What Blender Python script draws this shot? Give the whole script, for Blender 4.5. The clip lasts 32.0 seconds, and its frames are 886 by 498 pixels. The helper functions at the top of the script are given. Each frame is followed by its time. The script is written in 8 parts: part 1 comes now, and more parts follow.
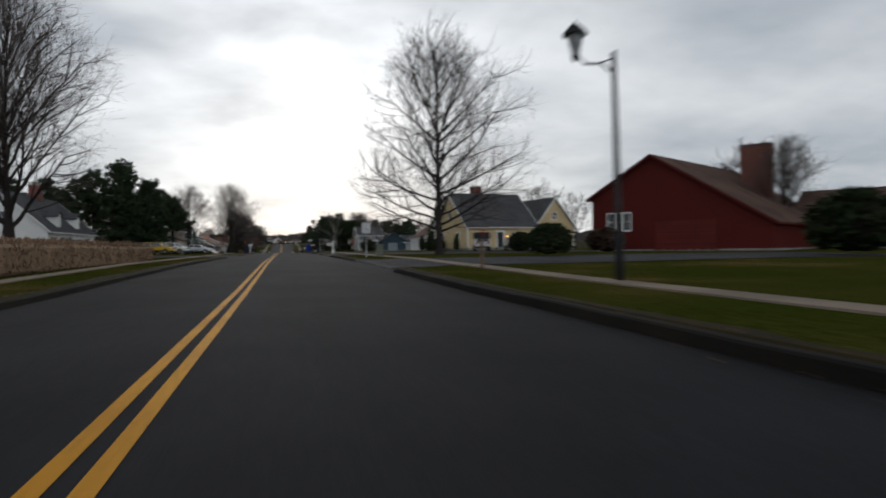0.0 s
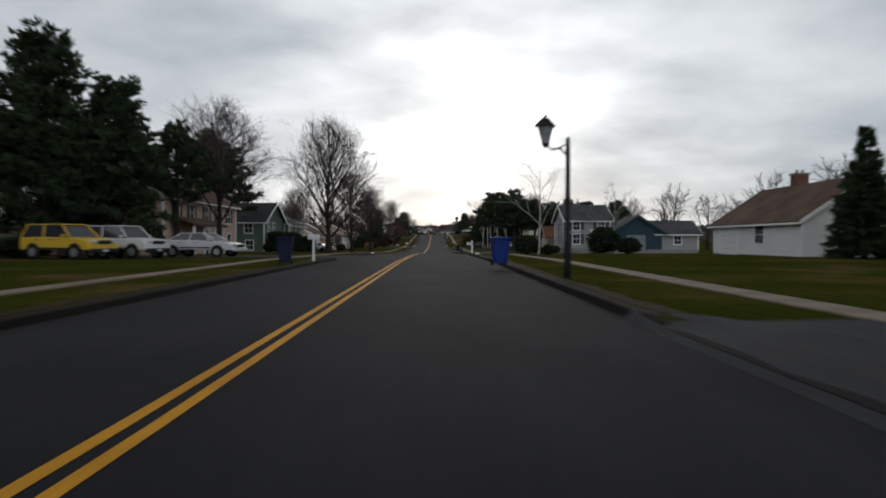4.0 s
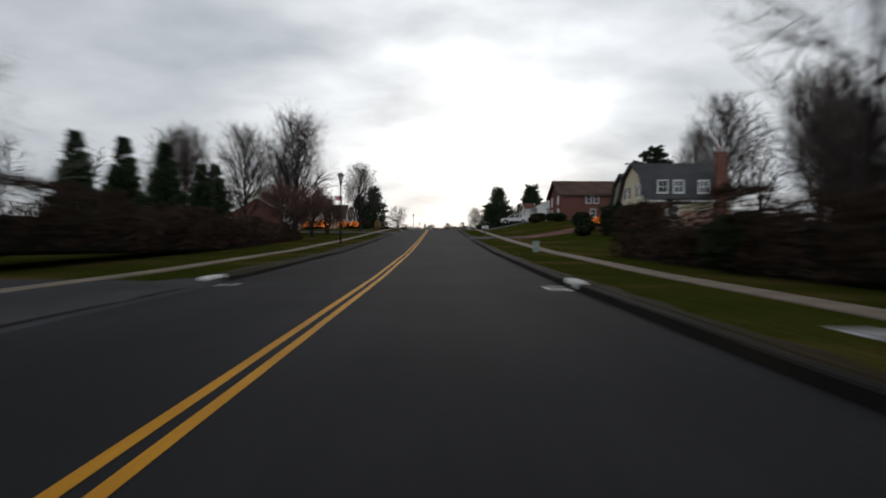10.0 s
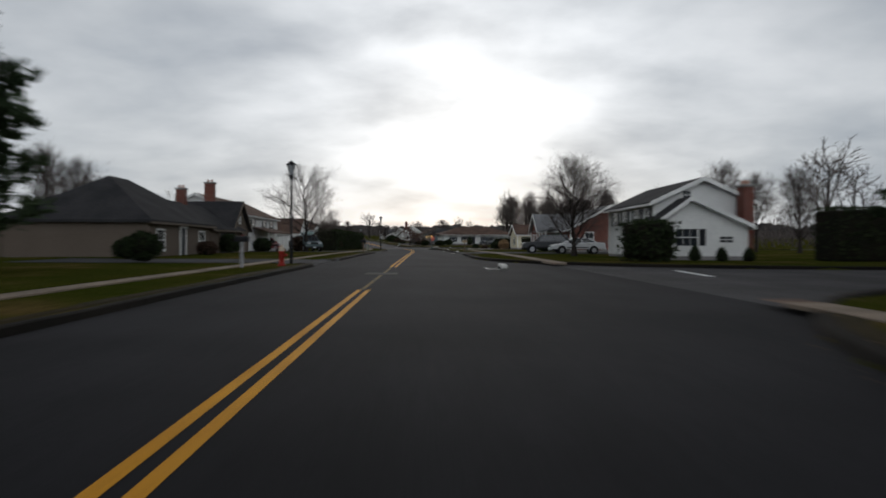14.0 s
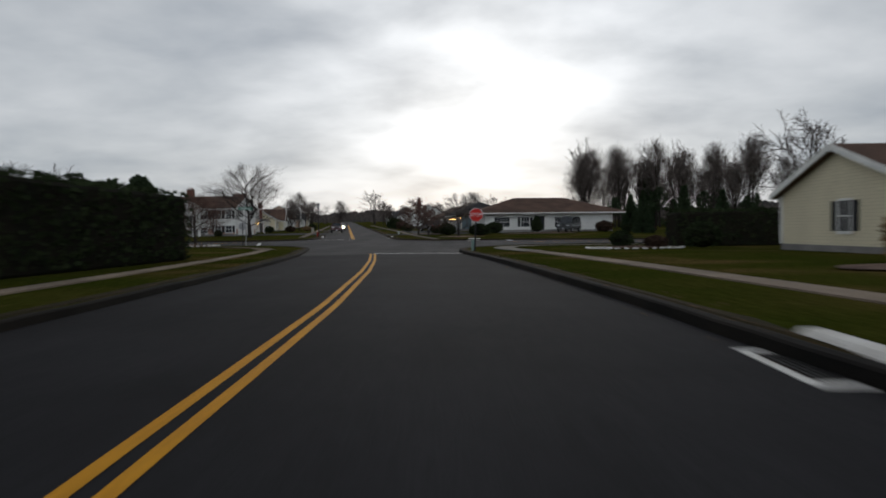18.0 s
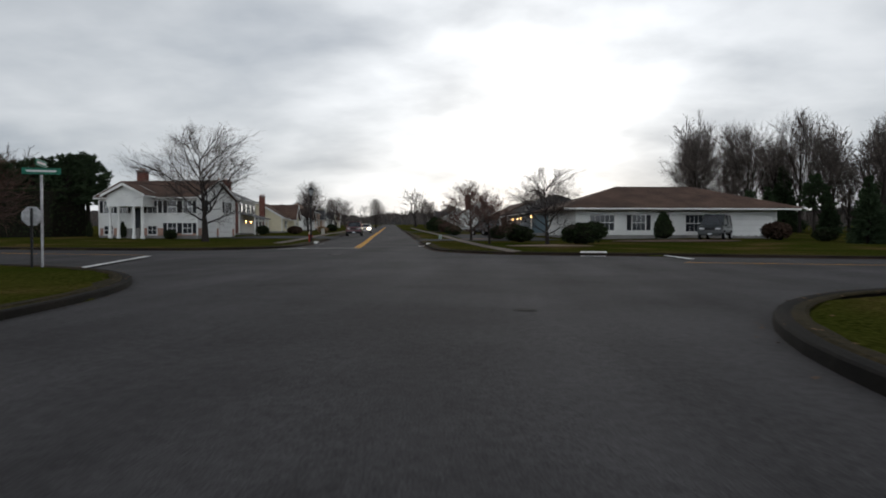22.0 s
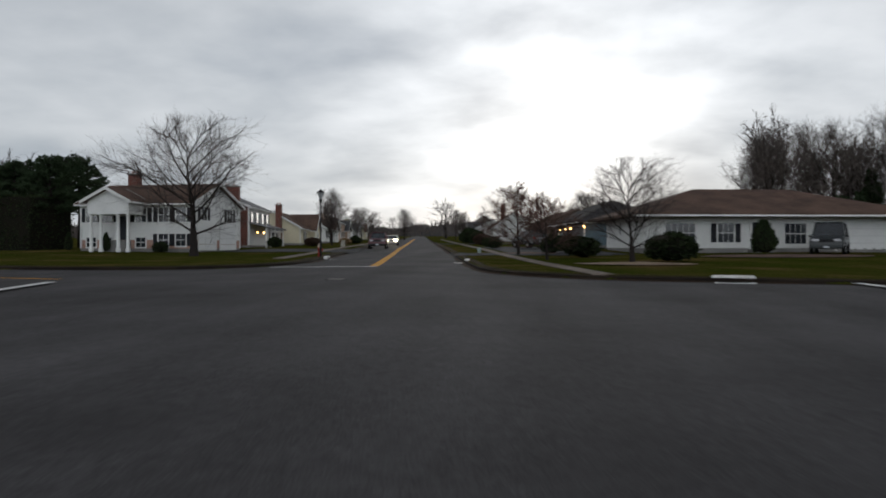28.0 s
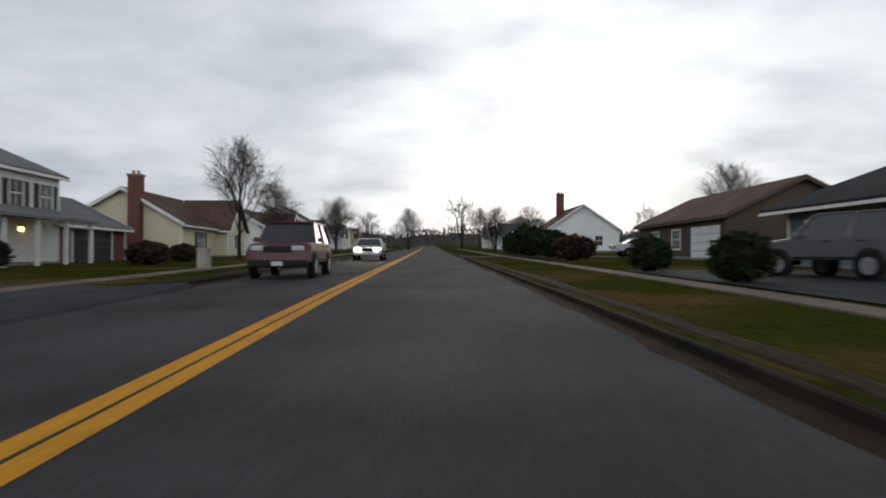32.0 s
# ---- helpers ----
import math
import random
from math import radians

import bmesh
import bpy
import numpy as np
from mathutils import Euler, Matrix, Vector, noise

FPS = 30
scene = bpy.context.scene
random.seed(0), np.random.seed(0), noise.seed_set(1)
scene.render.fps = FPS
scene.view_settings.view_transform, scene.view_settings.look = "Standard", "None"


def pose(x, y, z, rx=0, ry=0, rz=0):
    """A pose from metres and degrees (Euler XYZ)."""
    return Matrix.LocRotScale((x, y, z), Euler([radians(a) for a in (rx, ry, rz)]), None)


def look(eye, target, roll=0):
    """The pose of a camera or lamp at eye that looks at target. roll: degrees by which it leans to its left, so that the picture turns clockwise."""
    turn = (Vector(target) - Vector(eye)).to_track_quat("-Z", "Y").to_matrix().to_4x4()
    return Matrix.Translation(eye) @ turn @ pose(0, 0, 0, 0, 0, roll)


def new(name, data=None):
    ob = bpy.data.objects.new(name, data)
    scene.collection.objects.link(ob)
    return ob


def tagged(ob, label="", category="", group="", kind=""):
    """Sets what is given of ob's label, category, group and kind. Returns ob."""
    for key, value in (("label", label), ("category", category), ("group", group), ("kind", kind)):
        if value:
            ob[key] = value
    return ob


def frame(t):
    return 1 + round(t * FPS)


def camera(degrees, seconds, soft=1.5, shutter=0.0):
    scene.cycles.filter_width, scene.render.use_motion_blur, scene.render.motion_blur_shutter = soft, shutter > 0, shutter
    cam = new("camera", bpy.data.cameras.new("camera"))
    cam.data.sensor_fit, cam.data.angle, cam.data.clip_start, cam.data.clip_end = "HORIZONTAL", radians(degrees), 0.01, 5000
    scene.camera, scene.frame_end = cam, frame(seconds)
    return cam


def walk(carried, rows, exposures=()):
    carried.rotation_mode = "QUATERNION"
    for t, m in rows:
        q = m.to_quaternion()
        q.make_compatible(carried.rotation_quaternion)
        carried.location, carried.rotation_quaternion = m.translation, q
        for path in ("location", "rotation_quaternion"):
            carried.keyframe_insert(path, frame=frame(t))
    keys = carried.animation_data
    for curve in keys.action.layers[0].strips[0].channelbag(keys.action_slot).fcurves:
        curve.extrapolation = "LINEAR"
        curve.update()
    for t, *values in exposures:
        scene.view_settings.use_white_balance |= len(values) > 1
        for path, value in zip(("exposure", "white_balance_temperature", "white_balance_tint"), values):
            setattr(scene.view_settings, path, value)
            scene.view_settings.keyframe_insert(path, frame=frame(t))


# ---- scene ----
cam = camera(67.25, 32.0, soft=1.8, shutter=0.6)
# seconds, x, y, z, tilt, lean, heading
PATH = [
    (0.0, -0.72, 0.00, 0.96, 89.89, 0.78, -13.48),
    (0.5, -0.30, 6.86, 1.08, 89.84, 0.54, -8.51),
    (1.0, 0.13, 14.02, 1.12, 89.87, 0.24, -4.46),
    (1.5, 0.14, 23.10, 1.23, 89.92, -0.74, -1.55),
    (2.0, 0.19, 32.28, 1.38, 89.65, -0.49, -0.51),
    (2.5, 0.11, 41.88, 1.48, 89.67, 0.01, -0.30),
    (3.0, 0.05, 51.44, 1.41, 89.57, -1.04, -0.53),
    (3.5, 0.14, 60.66, 1.47, 89.44, -0.30, -0.81),
    (5.5, 0.23, 102.12, 1.62, 88.68, -0.02, -0.53),
    (6.0, 0.21, 112.62, 1.55, 88.58, 0.14, -0.78),
    (6.5, 0.14, 121.82, 1.46, 88.54, 1.16, -0.73),
    (7.0, 0.11, 132.85, 1.34, 88.33, -0.05, -0.55),
    (7.5, 0.10, 144.64, 1.11, 88.92, -0.29, -0.72),
    (8.0, 0.05, 159.53, 0.80, 88.92, 0.52, -0.72),
    (8.5, 0.03, 176.66, 0.58, 89.75, -0.11, -0.70),
    (9.0, 0.03, 195.84, 0.56, 89.87, -0.40, -0.81),
    (9.5, 0.08, 213.54, 0.71, 89.86, -0.47, -0.59),
    (10.0, 0.01, 232.65, 0.86, 89.74, -0.29, -0.45),
    (10.5, -0.02, 251.29, 1.10, 90.63, 0.50, -0.74),
    (11.0, -0.25, 269.40, 1.54, 91.60, -0.38, -0.76),
    (11.5, -0.16, 288.20, 2.32, 91.64, -0.21, -0.77),
    (12.0, -0.20, 307.50, 3.22, 91.07, 0.10, -0.90),
    (12.5, -0.18, 326.80, 4.06, 90.56, -0.01, -1.18),
    (13.0, -0.19, 345.94, 4.76, 90.05, 1.01, -1.50),
    (13.5, -0.22, 362.63, 5.11, 89.36, 0.49, -1.07),
    (14.0, -0.19, 376.01, 5.31, 89.59, -0.13, -1.50),
    (14.5, -0.19, 388.10, 5.38, 89.03, 0.05, -1.32),
    (16.5, -0.12, 432.48, 5.61, 88.71, 0.59, -1.24),
    (17.0, -0.21, 443.86, 5.55, 88.59, 0.37, -0.70),
    (17.5, -0.34, 455.34, 5.49, 88.63, 0.88, -0.26),
    (18.0, -0.37, 464.88, 5.52, 88.43, 0.74, 0.40),
    (18.5, -0.63, 473.10, 5.48, 88.57, 1.06, 1.25),
    (19.0, -0.93, 480.27, 5.50, 88.90, 0.21, 2.02),
    (19.5, -1.41, 485.95, 5.47, 88.86, 0.35, 2.68),
    (20.0, -1.76, 490.13, 5.50, 88.76, 0.18, 3.34),
    (20.5, -2.01, 493.40, 5.52, 88.55, -0.18, 3.72),
    (21.0, -2.25, 495.80, 5.49, 88.51, -0.17, 3.97),
    (21.5, -2.43, 497.20, 5.50, 88.79, -0.43, 4.11),
    (22.0, -2.56, 498.70, 5.51, 88.80, -0.02, 4.23),
    (22.5, -2.79, 500.41, 5.49, 88.77, -0.01, 4.43),
    (23.0, -2.99, 501.94, 5.48, 88.65, 0.06, 4.55),
    (23.5, -3.10, 502.82, 5.51, 88.77, 0.16, 4.64),
    (24.0, -3.17, 503.40, 5.53, 89.00, 0.04, 4.72),
    (24.5, -3.22, 503.92, 5.53, 88.97, -0.04, 4.79),
    (26.5, -3.38, 505.48, 5.56, 89.08, 0.08, 5.03),
    (27.0, -3.50, 506.03, 5.57, 89.30, 0.10, 5.15),
    (27.5, -3.76, 507.21, 5.60, 89.60, 0.35, 5.63),
    (28.0, -4.16, 509.49, 5.61, 89.81, -0.03, 6.76),
    (28.5, -4.85, 513.28, 5.64, 90.37, -1.10, 8.05),
    (29.0, -5.68, 517.90, 5.67, 90.45, -2.05, 8.65),
    (29.5, -6.43, 523.04, 5.70, 89.79, -1.08, 7.97),
    (30.0, -7.24, 529.16, 5.70, 89.86, -0.54, 8.06),
    (30.5, -8.14, 536.53, 5.69, 89.74, 0.72, 8.39),
    (31.0, -9.53, 543.68, 5.76, 90.41, 0.80, 7.95),
    (31.5, -10.87, 552.07, 5.96, 90.99, 0.24, 7.77),
    (32.0, -11.88, 559.23, 6.05, 90.66, -0.15, 7.55),
]
walk(cam, [(t, pose(*p)) for t, *p in PATH], [(0.0, 0.0), (9.0, -0.04), (11.0, 0.0), (12.0, -0.22), (14.0, -0.12), (18.0, -0.16), (21.0, 0.06), (28.0, 0.0), (30.0, -0.04), (31.0, 0.26), (32.0, 0.2)])

# ---- world, sun ----
SUN_AZ, SUN_EL = radians(3), radians(13)
SUN_DIR = Vector((math.sin(SUN_AZ) * math.cos(SUN_EL), math.cos(SUN_AZ) * math.cos(SUN_EL), math.sin(SUN_EL)))


def make_world():
    w = bpy.data.worlds.new("overcast_sky")
    w.use_nodes = True
    scene.world = w
    nt = w.node_tree
    nt.nodes.clear()
    N = lambda k: nt.nodes.new(k)
    L = nt.links.new
    out, add = N("ShaderNodeOutputWorld"), N("ShaderNodeAddShader")
    b1, b2 = N("ShaderNodeBackground"), N("ShaderNodeBackground")
    sky = N("ShaderNodeTexSky")
    sky.sky_type, sky.sun_disc = "NISHITA", False
    sky.sun_elevation, sky.sun_rotation = SUN_EL, SUN_AZ
    L(sky.outputs[0], b1.inputs[0])
    b1.inputs[1].default_value = 0.006
    tc = N("ShaderNodeTexCoord")
    nrm = N("ShaderNodeVectorMath"); nrm.operation = "NORMALIZE"
    L(tc.outputs["Generated"], nrm.inputs[0])
    sep = N("ShaderNodeSeparateXYZ"); L(nrm.outputs[0], sep.inputs[0])

    def m(op, a, b=None, clamp=False):
        n = N("ShaderNodeMath"); n.operation = op; n.use_clamp = clamp
        for i, v in enumerate((a, b)):
            if v is None:
                continue
            if isinstance(v, (int, float)):
                n.inputs[i].default_value = v
            else:
                L(v, n.inputs[i])
        return n.outputs[0]
    el = m("MAXIMUM", sep.outputs[2], 0.0)
    zz = m("ADD", el, 0.22)
    comb = N("ShaderNodeCombineXYZ")
    L(m("DIVIDE", sep.outputs[0], zz), comb.inputs[0])
    L(m("DIVIDE", sep.outputs[1], zz), comb.inputs[1])

    def cloud(scale, detail, rough, warp, stretch):
        """Cloud cover on a flat deck, seen in perspective."""
        mp = N("ShaderNodeMapping")
        mp.inputs["Scale"].default_value = stretch
        L(comb.outputs[0], mp.inputs[0])
        n = N("ShaderNodeTexNoise")
        n.inputs["Scale"].default_value, n.inputs["Detail"].default_value = scale, detail
        n.inputs["Roughness"].default_value, n.inputs["Distortion"].default_value = rough, warp
        L(mp.outputs[0], n.inputs["Vector"])
        return n.outputs[0]

    def spread(v, a, b, lo, hi):
        n = N("ShaderNodeMapRange")
        n.interpolation_type = "SMOOTHSTEP"
        for k, x in zip((1, 2, 3, 4), (a, b, lo, hi)):
            n.inputs[k].default_value = x
        L(v, n.inputs[0])
        return n.outputs[0]
    broad = cloud(0.5, 4, 0.45, 0.2, (1.0, 1.1, 1.0))
    puffs = cloud(2.1, 6, 0.5, 0.1, (1.0, 1.15, 1.0))
    mixn = m("ADD", m("MULTIPLY", broad, 0.62), m("MULTIPLY", puffs, 0.38))
    ramp = N("ShaderNodeValToRGB")
    e = ramp.color_ramp.elements
    e[0].position, e[0].color = 0.38, (0.54, 0.60, 0.68, 1)
    e[1].position, e[1].color = 0.60, (1.0, 1.04, 1.09, 1)
    x = e.new(0.48); x.color = (0.75, 0.80, 0.86, 1)
    L(mixn, ramp.inputs[0])
    dot = N("ShaderNodeVectorMath"); dot.operation = "DOT_PRODUCT"
    L(nrm.outputs[0], dot.inputs[0]); dot.inputs[1].default_value = SUN_DIR
    d = m("MAXIMUM", dot.outputs["Value"], 0.0)
    thin = spread(mixn, 0.36, 0.58, 0.4, 1.25)
    glow = m("ADD", m("MULTIPLY", m("POWER", d, 5.0), 0.09), m("MULTIPLY", m("MULTIPLY", m("POWER", d, 26.0), 0.4), thin))
    hor = m("MULTIPLY", m("POWER", m("SUBTRACT", 1.0, el, True), 22.0), 0.20)
    back = m("MULTIPLY", m("MULTIPLY", m("MAXIMUM", m("MULTIPLY", sep.outputs[1], -1.0), 0.0), m("SUBTRACT", 1.0, el)), 1.25)
    gain = m("ADD", m("ADD", m("ADD", glow, hor), back), spread(el, 0.2, 0.9, 0.62, 0.26))
    mul = N("ShaderNodeVectorMath"); mul.operation = "SCALE"
    L(ramp.outputs[0], mul.inputs[0]); L(gain, mul.inputs["Scale"])
    L(mul.outputs[0], b2.inputs[0])
    b2.inputs[1].default_value = 1.0
    L(b1.outputs[0], add.inputs[0]); L(b2.outputs[0], add.inputs[1]); L(add.outputs[0], out.inputs[0])


make_world()
sun_data = bpy.data.lights.new("sun", "SUN")
sun_data.energy, sun_data.angle, sun_data.color = 0.5, radians(25), (1.0, 0.96, 0.9)
sun = new("sun", sun_data)
sun.matrix_world = look(SUN_DIR * 300, (0, 0, 0))
scene.view_settings.exposure = 0.0

# ---- materials ----
MATS = {}


def nodes_of(name):
    mt = bpy.data.materials.new(name)
    mt.use_nodes = True
    nt = mt.node_tree
    return mt, nt, nt.nodes["Principled BSDF"]


def mat(name, c1, c2=None, rough=0.8, s1=0.6, s2=18.0, bump=0.15, metal=0.0, spec=0.05, grain=0.25, lap=0.0, shade=0.35, stretch=None):
    """Procedural surface: broad drift between two colours, fine grain, bump; lap > 0 adds horizontal courses of that
    height, shade paints a shadow line at the foot of each.
    """
    if name in MATS:
        return MATS[name]
    mt, nt, p = nodes_of(name)
    L = nt.links.new
    c2 = c2 or tuple(min(1, v * 0.78) for v in c1)
    tc = nt.nodes.new("ShaderNodeTexCoord")
    vec = tc.outputs["Object"]
    if stretch:
        mp = nt.nodes.new("ShaderNodeMapping"); mp.inputs["Scale"].default_value = stretch
        L(vec, mp.inputs[0]); vec = mp.outputs[0]
    na = nt.nodes.new("ShaderNodeTexNoise"); na.inputs["Scale"].default_value = s1; na.inputs["Detail"].default_value = 5
    nb = nt.nodes.new("ShaderNodeTexNoise"); nb.inputs["Scale"].default_value = s2; nb.inputs["Detail"].default_value = 4
    L(vec, na.inputs["Vector"]); L(vec, nb.inputs["Vector"])
    ra = nt.nodes.new("ShaderNodeValToRGB")
    ra.color_ramp.elements[0].position, ra.color_ramp.elements[1].position = 0.35, 0.65
    ra.color_ramp.elements[0].color, ra.color_ramp.elements[1].color = (*c1, 1), (*c2, 1)
    L(na.outputs[0], ra.inputs[0])
    mr = nt.nodes.new("ShaderNodeMapRange")
    mr.inputs[1].default_value, mr.inputs[2].default_value = 0.3, 0.7
    mr.inputs[3].default_value, mr.inputs[4].default_value = 1 - grain, 1 + grain
    L(nb.outputs[0], mr.inputs[0])
    sc = nt.nodes.new("ShaderNodeVectorMath"); sc.operation = "SCALE"
    L(ra.outputs[0], sc.inputs[0]); L(mr.outputs[0], sc.inputs["Scale"])
    col, hgt = sc.outputs[0], nb.outputs[0]
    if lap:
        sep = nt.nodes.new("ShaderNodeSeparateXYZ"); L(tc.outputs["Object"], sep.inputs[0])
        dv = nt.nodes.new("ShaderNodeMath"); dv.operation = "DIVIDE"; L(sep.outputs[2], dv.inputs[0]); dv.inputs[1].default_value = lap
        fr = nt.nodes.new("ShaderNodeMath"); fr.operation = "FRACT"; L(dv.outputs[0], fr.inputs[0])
        # shadow line painted into the colour over the lowest part of each course
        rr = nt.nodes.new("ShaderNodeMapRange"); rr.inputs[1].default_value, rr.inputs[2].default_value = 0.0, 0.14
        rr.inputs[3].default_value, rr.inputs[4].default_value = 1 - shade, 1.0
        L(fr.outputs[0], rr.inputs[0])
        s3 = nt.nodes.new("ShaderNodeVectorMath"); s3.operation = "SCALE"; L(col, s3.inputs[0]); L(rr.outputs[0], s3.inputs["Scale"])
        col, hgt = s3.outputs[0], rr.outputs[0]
    L(col, p.inputs["Base Color"])
    bp = nt.nodes.new("ShaderNodeBump"); bp.inputs["Strength"].default_value = bump; bp.inputs["Distance"].default_value = 0.03
    L(hgt, bp.inputs["Height"]); L(bp.outputs[0], p.inputs["Normal"])
    p.inputs["Roughness"].default_value = rough
    p.inputs["Metallic"].default_value = metal
    p.inputs["Specular IOR Level"].default_value = spec
    MATS[name] = mt
    return mt


def brick_mat(name, c1, c2, mortar, w=0.21, h=0.075):
    if name in MATS:
        return MATS[name]
    mt, nt, p = nodes_of(name)
    L = nt.links.new
    tc = nt.nodes.new("ShaderNodeTexCoord")
    sep = nt.nodes.new("ShaderNodeSeparateXYZ"); L(tc.outputs["Object"], sep.inputs[0])
    ad = nt.nodes.new("ShaderNodeMath"); L(sep.outputs[0], ad.inputs[0]); L(sep.outputs[1], ad.inputs[1])
    cb = nt.nodes.new("ShaderNodeCombineXYZ"); L(ad.outputs[0], cb.inputs[0]); L(sep.outputs[2], cb.inputs[1])
    b = nt.nodes.new("ShaderNodeTexBrick")
    b.inputs["Scale"].default_value = 1.0; b.inputs["Brick Width"].default_value = w; b.inputs["Row Height"].default_value = h
    b.inputs["Mortar Size"].default_value = 0.006; b.inputs["Bias"].default_value = -0.1
    b.inputs["Color1"].default_value, b.inputs["Color2"].default_value, b.inputs["Mortar"].default_value = (*c1, 1), (*c2, 1), (*mortar, 1)
    L(cb.outputs[0], b.inputs["Vector"])
    n = nt.nodes.new("ShaderNodeTexNoise"); n.inputs["Scale"].default_value = 0.9; n.inputs["Detail"].default_value = 6
    L(tc.outputs["Object"], n.inputs["Vector"])
    mr = nt.nodes.new("ShaderNodeMapRange"); mr.inputs[3].default_value, mr.inputs[4].default_value = 0.7, 1.3
    L(n.outputs[0], mr.inputs[0])
    sc = nt.nodes.new("ShaderNodeVectorMath"); sc.operation = "SCALE"; L(b.outputs["Color"], sc.inputs[0]); L(mr.outputs[0], sc.inputs["Scale"])
    L(sc.outputs[0], p.inputs["Base Color"])
    bp = nt.nodes.new("ShaderNodeBump"); bp.inputs["Strength"].default_value = 0.4; bp.inputs["Distance"].default_value = 0.01
    bp.invert = True
    L(b.outputs["Fac"], bp.inputs["Height"]); L(bp.outputs[0], p.inputs["Normal"])
    p.inputs["Roughness"].default_value = 0.9
    p.inputs["Specular IOR Level"].default_value = 0.05
    MATS[name] = mt
    return mt


def glow_mat(name, col, strength):
    if name in MATS:
        return MATS[name]
    mt, nt, p = nodes_of(name)
    p.inputs["Base Color"].default_value = (*col, 1)
    p.inputs["Emission Color"].default_value = (*col, 1)
    p.inputs["Emission Strength"].default_value = strength
    MATS[name] = mt
    return mt


def asphalt_mat(name, c, crack=0.5, patch=(0.03, 0.03, 0.033)):
    """Asphalt with aggregate grain, worn wheel-wide drift, tar-filled cracks."""
    if name in MATS:
        return MATS[name]
    mt, nt, p = nodes_of(name)
    L = nt.links.new
    tc = nt.nodes.new("ShaderNodeTexCoord")
    def noise_of(scale, detail, vec):
        n = nt.nodes.new("ShaderNodeTexNoise"); n.inputs["Scale"].default_value = scale; n.inputs["Detail"].default_value = detail
        L(vec, n.inputs["Vector"]); return n.outputs[0]
    o = tc.outputs["Object"]
    mp = nt.nodes.new("ShaderNodeMapping"); mp.inputs["Scale"].default_value = (1.0, 0.08, 1); L(o, mp.inputs[0])
    streak, blot, fine, speck = noise_of(0.7, 4, mp.outputs[0]), noise_of(0.35, 6, o), noise_of(60, 3, o), noise_of(9, 5, o)
    def rng(v, a, b, lo, hi):
        m = nt.nodes.new("ShaderNodeMapRange"); m.inputs[1].default_value, m.inputs[2].default_value = a, b
        m.inputs[3].default_value, m.inputs[4].default_value = lo, hi; L(v, m.inputs[0]); return m.outputs[0]
    def mul(a, b):
        m = nt.nodes.new("ShaderNodeMath"); m.operation = "MULTIPLY"; L(a, m.inputs[0]); L(b, m.inputs[1]); return m.outputs[0]
    v = mul(mul(rng(streak, 0.3, 0.7, 0.84, 1.18), rng(blot, 0.3, 0.7, 0.8, 1.22)), mul(rng(fine, 0.3, 0.7, 0.6, 1.4), rng(speck, 0.3, 0.7, 0.85, 1.15)))
    vo = nt.nodes.new("ShaderNodeTexVoronoi"); vo.feature = "DISTANCE_TO_EDGE"; vo.inputs["Scale"].default_value = 0.14
    wob = nt.nodes.new("ShaderNodeTexNoise"); wob.inputs["Scale"].default_value = 1.2; L(o, wob.inputs["Vector"])
    ad = nt.nodes.new("ShaderNodeVectorMath"); L(o, ad.inputs[0]); L(wob.outputs["Color"], ad.inputs[1]); L(ad.outputs[0], vo.inputs["Vector"])
    ck = rng(vo.outputs["Distance"], 0.0015, 0.004, crack, 1.0)
    v = mul(v, ck)
    sc = nt.nodes.new("ShaderNodeVectorMath"); sc.operation = "SCALE"; sc.inputs[0].default_value = c; L(v, sc.inputs["Scale"])
    L(sc.outputs[0], p.inputs["Base Color"])
    bp = nt.nodes.new("ShaderNodeBump"); bp.inputs["Strength"].default_value = 0.25; bp.inputs["Distance"].default_value = 0.01
    L(fine, bp.inputs["Height"]); L(bp.outputs[0], p.inputs["Normal"])
    p.inputs["Roughness"].default_value = 0.9; p.inputs["Specular IOR Level"].default_value = 0.04
    MATS[name] = mt
    return mt


ASPHALT = asphalt_mat("asphalt_road", (0.021, 0.021, 0.0235), 0.9)
ASPHALT_OLD = asphalt_mat("asphalt_worn", (0.058, 0.056, 0.058), 0.9)
DRIVE = asphalt_mat("asphalt_driveway", (0.045, 0.045, 0.048), 0.85)
CURB = mat("curb_asphalt", (0.010, 0.0095, 0.009), (0.02, 0.017, 0.014), 0.9, 0.5, 25, 0.3)
CURB_STONE = mat("curb_worn", (0.032, 0.024, 0.018), (0.016, 0.013, 0.011), 0.9, 0.6, 25, 0.3)
CONCRETE = mat("concrete_walk", (0.27, 0.215, 0.165), (0.18, 0.145, 0.115), 0.9, 0.5, 30, 0.15)
CONC_WHITE = mat("concrete_white", (0.75, 0.74, 0.72), (0.6, 0.58, 0.55), 0.8, 2, 30, 0.15)
YELLOW = mat("road_paint_yellow", (0.62, 0.29, 0.02), (0.5, 0.225, 0.018), 0.7, 0.9, 22, 0.1, grain=0.3)
WHITE_PAINT = mat("road_paint_white", (0.75, 0.75, 0.74), (0.55, 0.55, 0.54), 0.7, 2.0, 25, 0.1)
GRASS = None


